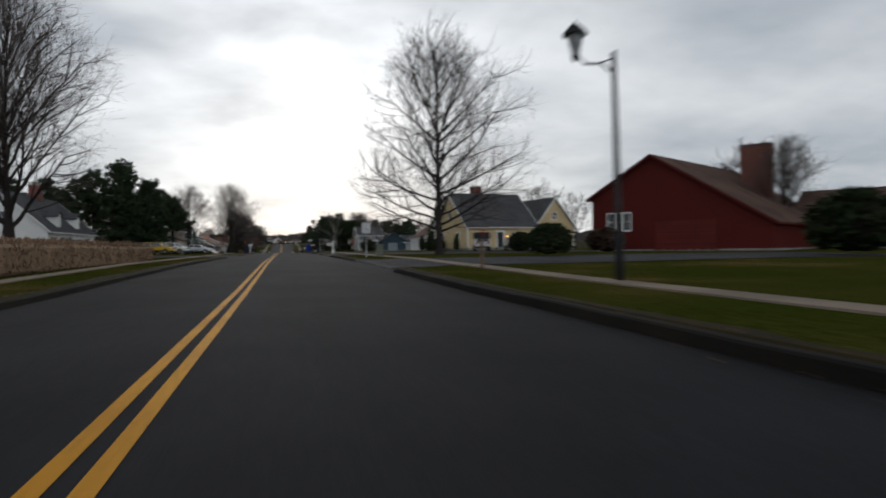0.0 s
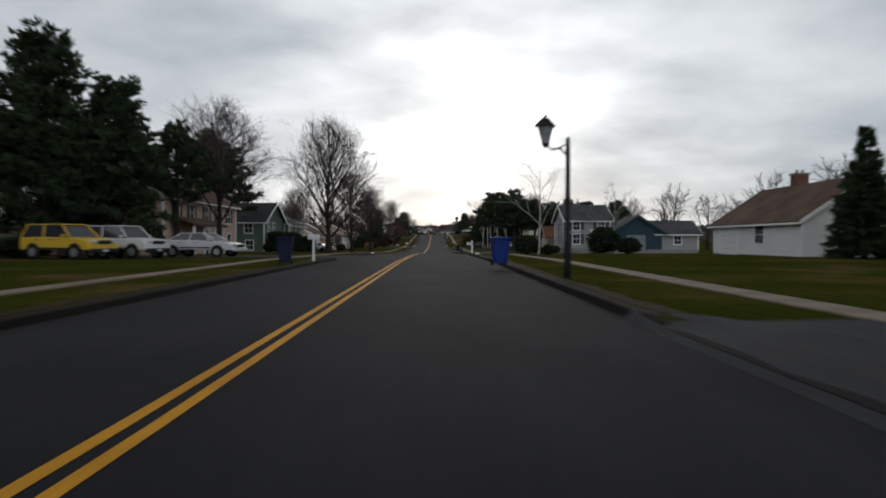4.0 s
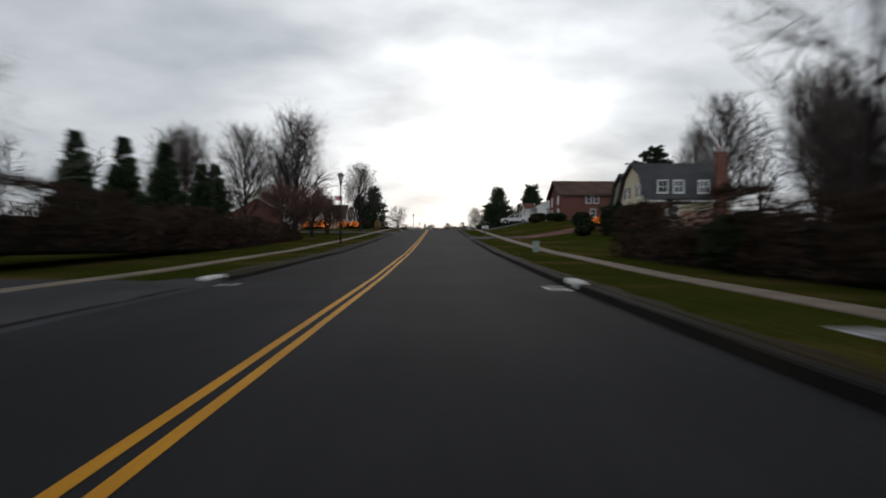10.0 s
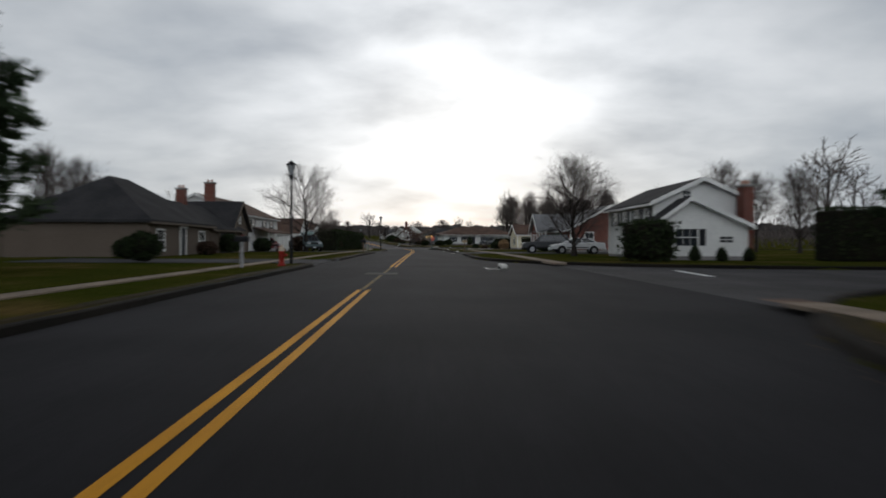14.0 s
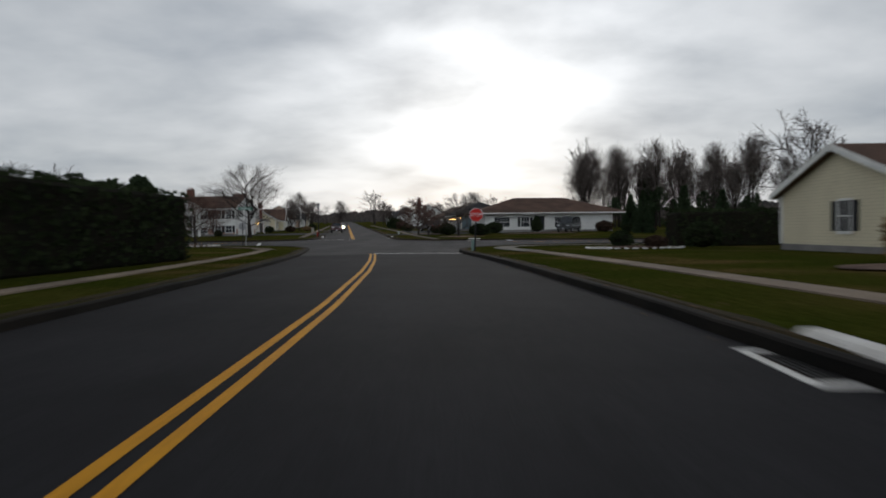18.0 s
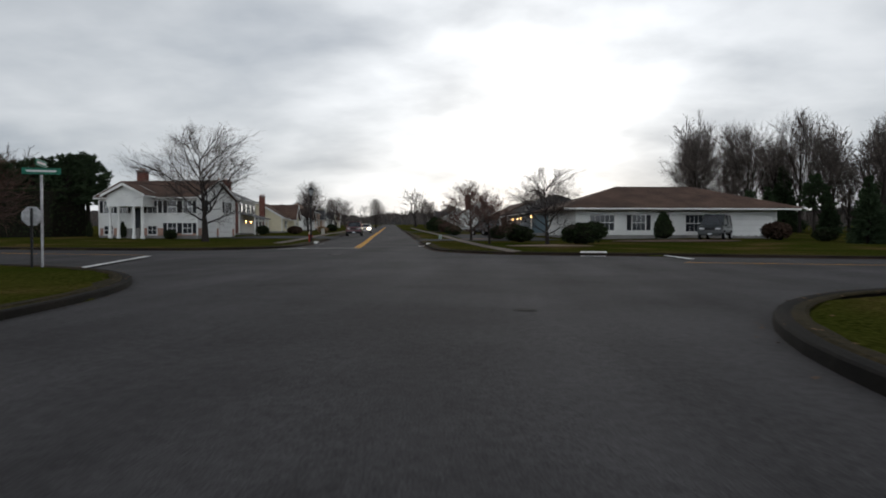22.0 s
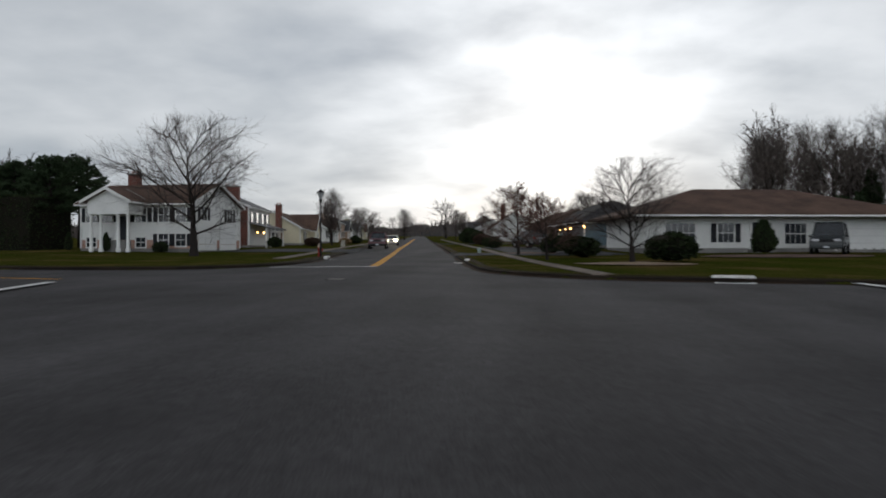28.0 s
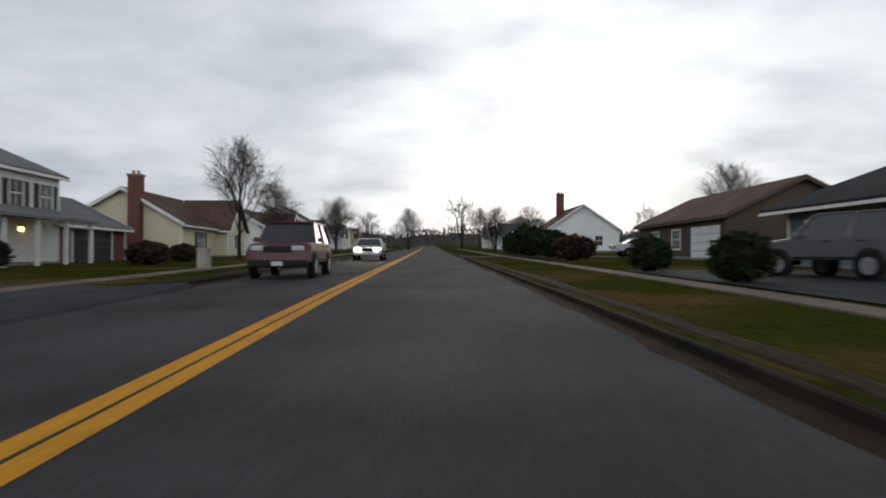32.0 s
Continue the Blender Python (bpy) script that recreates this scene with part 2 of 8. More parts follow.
def grass_mat():
    mt, nt, p = nodes_of("winter_lawn")
    L = nt.links.new
    tc = nt.nodes.new("ShaderNodeTexCoord")
    cols = []
    def noise_of(s, d):
        n = nt.nodes.new("ShaderNodeTexNoise"); n.inputs["Scale"].default_value = s; n.inputs["Detail"].default_value = d
        L(tc.outputs["Object"], n.inputs["Vector"]); return n.outputs[0]
    r = nt.nodes.new("ShaderNodeValToRGB"); e = r.color_ramp.elements
    e[0].position, e[0].color = 0.38, (0.033, 0.041, 0.007, 1)
    e[1].position, e[1].color = 0.54, (0.046, 0.047, 0.010, 1)
    x = e.new(0.66); x.color = (0.090, 0.064, 0.024, 1)
    L(noise_of(0.22, 7), r.inputs[0])
    f = nt.nodes.new("ShaderNodeMapRange"); f.inputs[1].default_value, f.inputs[2].default_value = 0.3, 0.7
    f.inputs[3].default_value, f.inputs[4].default_value = 0.35, 1.7
    L(noise_of(14, 6), f.inputs[0])
    sc = nt.nodes.new("ShaderNodeVectorMath"); sc.operation = "SCALE"; L(r.outputs[0], sc.inputs[0]); L(f.outputs[0], sc.inputs["Scale"])
    L(sc.outputs[0], p.inputs["Base Color"])
    bp = nt.nodes.new("ShaderNodeBump"); bp.inputs["Strength"].default_value = 0.7; bp.inputs["Distance"].default_value = 0.05
    L(noise_of(30, 4), bp.inputs["Height"]); L(bp.outputs[0], p.inputs["Normal"])
    p.inputs["Roughness"].default_value = 1.0; p.inputs["Specular IOR Level"].default_value = 0.0
    MATS["grass"] = mt
    return mt


GRASS = grass_mat()
BARK = mat("bark_grey", (0.036, 0.030, 0.027), (0.02, 0.017, 0.016), 0.95, 2, 20, 0.6, stretch=(1, 1, 0.2))
BARK_LIGHT = mat("bark_birch", (0.46, 0.44, 0.41), (0.24, 0.22, 0.2), 0.9, 3, 12, 0.3, stretch=(1, 1, 2.0))
TWIG = mat("twig_brown", (0.11, 0.092, 0.083), (0.075, 0.064, 0.06), 0.95, 2, 10, 0.1)
TWIG_RED = mat("twig_reddish", (0.12, 0.07, 0.055), (0.08, 0.05, 0.045), 0.95, 2, 10, 0.1)
NEEDLE = mat("needle_green", (0.03, 0.048, 0.026), (0.05, 0.07, 0.036), 0.9, 0.8, 8, 0.2, spec=0.03)
SHRUB = mat("shrub_green", (0.02, 0.03, 0.014), (0.03, 0.04, 0.018), 0.9, 1.5, 12, 0.3, spec=0.03)
SHRUB_BROWN = mat("shrub_brown", (0.06, 0.038, 0.028), (0.04, 0.028, 0.022), 0.95, 1.5, 12, 0.3, spec=0.03)
DRYGRASS = mat("dry_grass", (0.3, 0.2, 0.11), (0.2, 0.13, 0.07), 0.95, 2, 20, 0.3)
# near-black colour stands in for the shade deep inside shrubs and hedges
SHADE_CORE = mat("inner_shade", (0.012, 0.013, 0.009), (0.016, 0.014, 0.01), 1.0, 1, 10, 0.2, spec=0.05)
GUTTER = mat("gutter_leaf_mould", (0.045, 0.028, 0.018), (0.024, 0.018, 0.013), 0.95, 1.2, 18, 0.6, grain=0.6)
VERGE = mat("verge_dirt", (0.034, 0.025, 0.010), (0.022, 0.018, 0.007), 0.95, 0.9, 16, 0.6, grain=0.5)
HEDGE_TAN = mat("twiggy_tan", (0.2, 0.13, 0.085), (0.13, 0.085, 0.06), 0.95, 1.5, 12, 0.3)
FENCE_WOOD = mat("fence_wood", (0.3, 0.2, 0.13), (0.2, 0.14, 0.09), 0.9, 1.5, 25, 0.3, stretch=(1, 1, 0.2))
MULCH_TAN = mat("bark_chips", (0.27, 0.2, 0.14), (0.18, 0.13, 0.09), 0.95, 1, 25, 0.5)
PAVER_RED = mat("paver_red", (0.15, 0.06, 0.042), (0.09, 0.04, 0.03), 0.92, 0.8, 22, 0.4)
MULCH = mat("mulch_bed", (0.16, 0.11, 0.085), (0.09, 0.06, 0.05), 0.95, 1, 25, 0.5)
GLASS = mat("window_glass", (0.018, 0.021, 0.025), (0.03, 0.034, 0.04), 0.07, 0.8, 3, 0.02, spec=0.8, grain=0.1)
TRIM = mat("trim_white", (0.75, 0.75, 0.73), (0.65, 0.65, 0.63), 0.6, 1, 20, 0.05, grain=0.08)
DARK = mat("dark_metal", (0.018, 0.018, 0.02), (0.03, 0.03, 0.03), 0.5, 2, 20, 0.1)
BLACK = mat("shutter_black", (0.02, 0.021, 0.024), (0.03, 0.03, 0.034), 0.6, 2, 20, 0.1, lap=0.05)
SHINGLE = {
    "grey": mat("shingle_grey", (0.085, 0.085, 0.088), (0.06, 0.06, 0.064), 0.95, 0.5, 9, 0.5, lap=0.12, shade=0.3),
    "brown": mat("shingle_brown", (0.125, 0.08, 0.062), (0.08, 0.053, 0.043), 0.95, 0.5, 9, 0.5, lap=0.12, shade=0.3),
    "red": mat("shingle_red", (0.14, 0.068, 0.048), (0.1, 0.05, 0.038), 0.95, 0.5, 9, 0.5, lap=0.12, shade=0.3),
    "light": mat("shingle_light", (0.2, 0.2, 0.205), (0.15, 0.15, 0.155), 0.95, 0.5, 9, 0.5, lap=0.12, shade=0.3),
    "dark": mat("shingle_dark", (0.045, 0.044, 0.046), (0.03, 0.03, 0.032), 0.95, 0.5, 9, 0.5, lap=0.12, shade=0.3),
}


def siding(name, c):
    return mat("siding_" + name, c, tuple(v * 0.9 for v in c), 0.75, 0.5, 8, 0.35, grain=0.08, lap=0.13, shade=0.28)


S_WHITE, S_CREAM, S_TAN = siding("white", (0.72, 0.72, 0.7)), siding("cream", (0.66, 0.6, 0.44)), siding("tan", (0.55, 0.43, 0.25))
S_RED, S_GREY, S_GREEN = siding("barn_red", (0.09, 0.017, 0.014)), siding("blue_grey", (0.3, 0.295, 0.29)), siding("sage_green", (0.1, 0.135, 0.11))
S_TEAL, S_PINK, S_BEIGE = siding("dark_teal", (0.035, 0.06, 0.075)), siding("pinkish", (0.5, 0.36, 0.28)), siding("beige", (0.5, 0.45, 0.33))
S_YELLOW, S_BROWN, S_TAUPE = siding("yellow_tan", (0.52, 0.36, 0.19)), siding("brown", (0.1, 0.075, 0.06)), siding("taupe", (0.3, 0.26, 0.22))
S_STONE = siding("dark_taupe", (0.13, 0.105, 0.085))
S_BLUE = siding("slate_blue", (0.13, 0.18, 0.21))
BRICK = brick_mat("brick_red", (0.16, 0.052, 0.037), (0.105, 0.036, 0.029), (0.22, 0.18, 0.16))
BRICK_PINK = brick_mat("brick_pink", (0.4, 0.22, 0.16), (0.32, 0.17, 0.13), (0.45, 0.4, 0.36))
FOUND = mat("foundation", (0.25, 0.24, 0.23), (0.17, 0.165, 0.16), 0.9, 0.7, 20, 0.2)
GARAGE_WHITE = mat("garage_white", (0.72, 0.72, 0.71), (0.64, 0.64, 0.63), 0.6, 0.5, 10, 0.3, grain=0.06, lap=0.53, shade=0.2)
GARAGE_RED = mat("garage_red", (0.12, 0.025, 0.02), (0.09, 0.02, 0.017), 0.6, 0.5, 10, 0.3, grain=0.06, lap=0.53, shade=0.3)
GARAGE_GREY = mat("garage_grey", (0.22, 0.24, 0.26), (0.18, 0.2, 0.22), 0.6, 0.5, 10, 0.3, grain=0.06, lap=0.53, shade=0.3)
GARAGE_DARK = mat("garage_dark", (0.03, 0.03, 0.032), (0.045, 0.045, 0.045), 0.6, 0.5, 10, 0.3, lap=0.53)
WARM = glow_mat("warm_lamp", (1.0, 0.5, 0.16), 14.0)
HEADLIGHT = glow_mat("headlamp_glow", (1.0, 0.8, 0.48), 160.0)
ORANGE_LIGHT = glow_mat("orange_lights", (1.0, 0.24, 0.035), 1.3)

# ---- mesh helpers ----


def mesh_of(name, bm, material=None, smooth=False):
    me = bpy.data.meshes.new(name)
    bm.to_mesh(me)
    bm.free()
    if material:
        me.materials.append(material)
    if smooth:
        for p in me.polygons:
            p.use_smooth = True
    return me


def part(name, bm, material, parent, label="", m=None, smooth=False):
    """One mesh object under a thing or a part. bm may be a bmesh or a ready mesh."""
    me = bm if isinstance(bm, bpy.types.Mesh) else mesh_of(name, bm, material, smooth)
    ob = new(name, me)
    ob.parent = parent
    if m is not None:
        ob.matrix_basis = m
    if label:
        ob["label"] = label
    return ob


def thing(name, label, category, x=0, y=0, z=0, rz=0, group=""):
    ob = new(name)
    ob.empty_display_size = 0.3
    ob.matrix_basis = pose(x, y, z, 0, 0, rz)
    return tagged(ob, label, category, group)


def box_bm(bm, x0, y0, z0, x1, y1, z1, bevel=0.0):
    vs = [bm.verts.new(p) for p in ((x0, y0, z0), (x1, y0, z0), (x1, y1, z0), (x0, y1, z0), (x0, y0, z1), (x1, y0, z1), (x1, y1, z1), (x0, y1, z1))]
    fs = [bm.faces.new([vs[i] for i in f]) for f in ((3, 2, 1, 0), (4, 5, 6, 7), (0, 1, 5, 4), (1, 2, 6, 5), (2, 3, 7, 6), (3, 0, 4, 7))]
    if bevel:
        es = list({e for f in fs for e in f.edges})
        bmesh.ops.bevel(bm, geom=es, offset=bevel, segments=1, affect="EDGES")
    return bm


def box(x0, y0, z0, x1, y1, z1, bevel=0.0):
    return box_bm(bmesh.new(), x0, y0, z0, x1, y1, z1, bevel)


def cyl(r0, r1, z0, z1, n=12, bm=None, x=0.0, y=0.0):
    bm = bm or bmesh.new()
    a = [bm.verts.new((x + r0 * math.cos(i * 2 * math.pi / n), y + r0 * math.sin(i * 2 * math.pi / n), z0)) for i in range(n)]
    b = [bm.verts.new((x + r1 * math.cos(i * 2 * math.pi / n), y + r1 * math.sin(i * 2 * math.pi / n), z1)) for i in range(n)]
    for i in range(n):
        bm.faces.new((a[i], a[(i + 1) % n], b[(i + 1) % n], b[i]))
    bm.faces.new(a[::-1])
    bm.faces.new(b)
    return bm


def lathe(profile, n=14, bm=None):
    """Turned shape from (radius, height) pairs."""
    bm = bm or bmesh.new()
    rings = [[bm.verts.new((r * math.cos(i * 2 * math.pi / n), r * math.sin(i * 2 * math.pi / n), z)) for i in range(n)] for r, z in profile]
    for a, b in zip(rings, rings[1:]):
        for i in range(n):
            bm.faces.new((a[i], a[(i + 1) % n], b[(i + 1) % n], b[i]))
    bm.faces.new(rings[0][::-1])
    bm.faces.new(rings[-1])
    return bm


def prism(profile, x0, x1, bm=None):
    """Extrude a (y, z) outline along x."""
    bm = bm or bmesh.new()
    a = [bm.verts.new((x0, y, z)) for y, z in profile]
    b = [bm.verts.new((x1, y, z)) for y, z in profile]
    n = len(a)
    bm.faces.new(a[::-1])
    bm.faces.new(b)
    for i in range(n):
        bm.faces.new((a[i], a[(i + 1) % n], b[(i + 1) % n], b[i]))
    bmesh.ops.recalc_face_normals(bm, faces=bm.faces)
    return bm


def raw_mesh(name, verts, faces, material, smooth=False):
    me = bpy.data.meshes.new(name)
    me.from_pydata(verts, [], faces)
    me.materials.append(material)
    if smooth:
        for p in me.polygons:
            p.use_smooth = True
    me.update()
    return me


# ---- lie of the land ----
PROF_Y = (-900, -60, 0, 15, 34, 55, 103, 122, 145, 160, 177, 196, 214, 233, 251, 269, 288, 308, 327, 346, 363, 376, 390, 432, 470, 510, 520, 530, 545, 560, 572, 580, 620, 700, 1000, 1500)
PROF_Z = (-2, 0, 0, 0.08, 0.3, 0.36, 0.5, 0.38, 0.1, -0.2, -0.43, -0.48, -0.4, -0.3, 0.0, 0.48, 1.2, 2.06, 2.92, 3.64, 3.98, 4.15, 4.25, 4.42, 4.4, 4.36, 4.42, 4.58, 4.75, 5.0, 5.28, 5.42, 6.1, 7.6, 13.5, 20.0)
CX_Y = (-900, 440, 455, 465, 475, 484, 491, 498, 541, 1500)
CX_X = (-1.6, -1.6, -1.66, -1.86, -2.2, -2.75, -3.35, -4.1, -11.2, -157.1)
RISE_Y = (-900, 270, 292, 320, 348, 372, 395, 1500)
RISE_R = (0, 0, 0.9, 1.7, 1.4, 0.5, 0, 0)
RH, LH = 4.65, 3.65   # half widths of the two lanes


def prof(y):
    return float(np.interp(y, PROF_Y, PROF_Z))


def cx(y):
    return float(np.interp(y, CX_Y, CX_X))


def cross_mid(x):
    return 526.0 - 0.199 * x


def asphalt_depth(x, y):
    """How far (x, y) lies outside the asphalt; negative inside."""
    o = x - cx(y)
    d = max(o - RH, -o - float(np.interp(y, (525, 545), (LH, 4.0))))
    u = y - cross_mid(x)
    c = u * 0.98 - 4.8 if u > 0 else -u * 0.98 - 9.3
    if y > 470:
        k = (19.0 if o > 0 else 9.0) if u < 0 else (6.0 if o > 0 else 13.0)
        h = max(0.0, min(1.0, 0.5 + 0.5 * (d - c) / k))
        s = d * (1 - h) + c * h - k * h * (1 - h)
        if abs(x) < 60:
            d = s
        else:
            d = min(d, c)
    a = max(abs(y - 398.5) - 5.0, -x)
    if x > -4 and 370 < y < 420:
        k = 19.0
        h = max(0.0, min(1.0, 0.5 + 0.5 * (d - a) / k))
        d = d * (1 - h) + a * h - k * h * (1 - h)
    return d


def land(x, y):
    """Height of the lawn."""
    z = prof(y) + 0.085
    o = x - cx(y)
    if o > 9:
        k = min(1.0, (o - 9) / 9.0)
        z += float(np.interp(y, RISE_Y, RISE_R)) * k * k * (3 - 2 * k)
    far = max(0.0, abs(o) - 70)
    return z + 0.12 * math.sin(x * 0.11) * math.sin(y * 0.07) * min(1, max(0, abs(o) - 10) / 20) - far * 0.004

# ---- ground, roads, kerbs, walks ----


def make_ground():
    fine = [round(-9 + 0.6 * i, 2) for i in range(31)] + [-LH - 0.12, -LH + 0.02, RH - 0.02, RH + 0.12]
    mid = [9 + 1.4 * i for i in range(1, 17)] + [36, 42, 50, 60, 75, 100, 140, 200, 300, 500, 900, 2200]
    cols = sorted(set(fine + mid + [-v for v in mid]))
    rows = [-2000, -1000, -500, -250, -150, -100] + [-80 + 2.5 * i for i in range(184)] + [380 + 0.8 * i for i in range(41)]
    rows += [413 + 2.5 * i for i in range(29)] + [486 + 0.8 * i for i in range(78)] + [549 + 2.5 * i for i in range(61)] + [720, 760, 820, 900, 1050, 1300, 1800, 3000]
    for d_ in DRIVES:
        rows += [d_[1] - 0.04, d_[1] + 0.04, d_[2] - 0.04, d_[2] + 0.04]
    rows = sorted(set(rows))
    nc = len(cols)
    gv, rv, dd = [], [], []
    for y in rows:
        c, p = cx(y), prof(y)
        for o in cols:
            x = c + o
            d = asphalt_depth(x, y) if abs(o) < 110 and -100 < y < 760 else max(o - RH, -o - LH)
            dd.append(d)
            gv.append((x, y, p - (0.34 if d < -0.15 and (y > 486 or 384 < y < 412) else 0.14) if d < 0.1 else min(land(x, y), p - 0.03 + 0.045 * d) if in_gap(x, y) else land(x, y)))
            rv.append((x, y, p + 0.0 - 0.012 * max(0.0, min(abs(o), 4.6) - 0.5)))
    gf, new_f, old_f = [], [], []
    for j in range(len(rows) - 1):
        for i in range(nc - 1):
            q = (j * nc + i, j * nc + i + 1, (j + 1) * nc + i + 1, (j + 1) * nc + i)
            gf.append(q)
            if min(dd[k] for k in q) < 0.05:
                (old_f if rows[j] > 498.2 or (abs(rows[j] - 398) < 12 and cols[i] > 7.2) else new_f).append(q)
    tagged(new("ground", raw_mesh("ground", gv, gf, GRASS, True)), "patchy green and tan winter lawn", "ground", kind="structure")
    tagged(new("road", raw_mesh("road", rv, new_f, ASPHALT, True)), "dark smooth asphalt road", "road", kind="structure")
    tagged(new("road_worn", raw_mesh("road_worn", rv, old_f, ASPHALT_OLD, True)), "older lighter grey asphalt crossing and road", "road", kind="structure")


# gaps in the kerb at driveways: side (1 right, -1 left), from y, to y
DRIVES = [(1, 24, 35.5, 30), (1, 56.5, 66.5, 30), (1, 71.5, 79, 26), (1, 130.4, 136.2, 24), (1, 186, 197, 20), (1, 220, 227, 26), (1, 294.0, 300.5, 22.0),
          (1, 338, 347, 19), (1, 434, 446, 20), (1, 555.3, 561.5, 2), (1, 609, 616, 22),
          (-1, 58, 69, -26), (-1, 108, 116, -22), (-1, 171, 180, -20), (-1, 235, 248, -21), (-1, 312, 320, -24), (-1, 350.5, 358, -18), (-1, 373, 381, -20),
          (-1, 407, 414, -20), (-1, 444, 453, -24), (-1, 563, 573, -30), (-1, 592, 600, -24)]


def in_gap(x, y):
    s = 1 if x > cx(y) else -1
    return any(s == d[0] and d[1] < y < d[2] and abs(x - cx(y)) < 7 for d in DRIVES)


make_ground()


def trace(x, y, hx, hy, stop):
    """Follow the edge of the asphalt."""
    pts = []
    for _ in range(2000):
        for _ in range(4):
            d = asphalt_depth(x, y) - 0.02
            gx = (asphalt_depth(x + 0.05, y) - asphalt_depth(x - 0.05, y)) / 0.1
            gy = (asphalt_depth(x, y + 0.05) - asphalt_depth(x, y - 0.05)) / 0.1
            g = math.hypot(gx, gy) or 1
            x, y = x - d * gx / g / g * 0.8, y - d * gy / g / g * 0.8
        gx, gy = gx / g, gy / g
        pts.append((x, y, gx, gy))
        tx, ty = -gy, gx
        if tx * hx + ty * hy < 0:
            tx, ty = -tx, -ty
        hx, hy = tx, ty
        x, y = x + tx * 0.9, y + ty * 0.9
        if stop(x, y):
            break
    return pts


def make_kerb(pts, material, label, tall):
    prof_pts = ((0.0, -0.1), (0.012, 0.1), (0.04, 0.128), (0.15, 0.13), (0.26, 0.105), (0.34, -0.02))
    verts, faces, n = [], [], len(prof_pts)
    for i, (x, y, gx, gy) in enumerate(pts):
        low = 0.12 if in_gap(x, y) else tall
        wob = 0.012 * noise.noise((x * 0.9, y * 0.9, 0))
        for o, h in prof_pts:
            verts.append((x + gx * (o + wob), y + gy * (o + wob), prof(y) + (h * low + wob if h > 0 else h)))
    for i in range(len(pts) - 1):
        for k in range(n - 1):
            a = i * n + k
            faces.append((a, a + 1, a + n + 1, a + n))
    tagged(new("curb", raw_mesh("curb", verts, faces, material)), label, "kerb", kind="structure")


def verge_band(pts, ya, yb, w0, w1, side):
    """Worn earth and dead leaves behind the kerb, with a ragged edge."""
    v, f, run = [], [], []
    for x, y, gx, gy in pts:
        if not ya < y < yb or in_gap(x, y):
            run.append(None)
            continue
        w = w0 + (w1 - w0) * (0.5 + 0.5 * noise.noise((x * 0.2, y * 0.16, side))) + 0.25 * noise.noise((x, y * 1.1, side + 5))
        w = max(0.15, w)
        b = len(v)
        for o, up in ((0.2, -0.01), (0.27, 0.024), (0.3 + w * 0.6, 0.02), (0.3 + w, -0.004)):
            px, py = x + gx * o, y + gy * o
            v.append((px, py, land(px, py) + up))
        run.append(b)
    for a, b in zip(run, run[1:]):
        if a is not None and b is not None:
            f.extend((a + k, a + k + 1, b + k + 1, b + k) for k in range(3))
    tagged(new("verge", raw_mesh("verge", v, f, VERGE)), "strip of bare earth and dead leaves behind the kerb", "verge", kind="structure")


def litter(pts, ya, yb, n, seed):
    """Dead leaves scattered along the gutter."""
    rng = random.Random(seed)
    near = [p for p in pts if ya < p[1] < yb]
    v, f = [], []
    for _ in range(n):
        x, y, gx, gy = rng.choice(near)
        o = rng.gauss(0.22, 0.28)
        t = rng.uniform(-0.45, 0.45)
        px, py = x + gx * o - gy * t, y + gy * o + gx * t
        z = prof(py) + (0.006 if o < 0 else 0.13) - (0.045 if o < 0 else 0)
        a, s = rng.uniform(0, 6.28), rng.uniform(0.025, 0.055)
        b = len(v)
        for k in range(4):
            v.append((px + s * math.cos(a + k * 1.57) * (1 if k % 2 else 0.6), py + s * math.sin(a + k * 1.57) * (1 if k % 2 else 0.6), z + rng.uniform(0, 0.02)))
        f.append((b, b + 1, b + 2, b + 3))
    tagged(new("leaf_litter", raw_mesh("leaf_litter", v, f, LEAF_DRY)), "scattered dead brown leaves along the gutter", "leaf litter", kind="stuff")


def gutter_dirt(pts, ya, yb, w0, w1):
    """Dark earth and rotten leaves washed over the edge of the asphalt."""
    v, f, run = [], [], []
    for x, y, gx, gy in pts:
        if not ya < y < yb or in_gap(x, y):
            run.append(None)
            continue
        w = w0 + (w1 - w0) * (0.5 + 0.5 * noise.noise((x * 0.3, y * 0.22, 2))) + 0.12 * noise.noise((x * 1.3, y * 1.5, 8))
        run.append(len(v))
        for o, up in ((-w, 0.001), (-w * 0.5, 0.012), (0.03, 0.03)):
            px, py = x + gx * o, y + gy * o
            v.append((px, py, prof(py) - 0.012 * max(0.0, min(abs(px - cx(py)), 4.6) - 0.5) + up))
    for a, b in zip(run, run[1:]):
        if a is not None and b is not None:
            f.extend((a + k, a + k + 1, b + k + 1, b + k) for k in range(2))
    tagged(new("gutter", raw_mesh("gutter", v, f, GUTTER)), "dark earth and leaves washed over the road edge", "gutter", kind="structure")


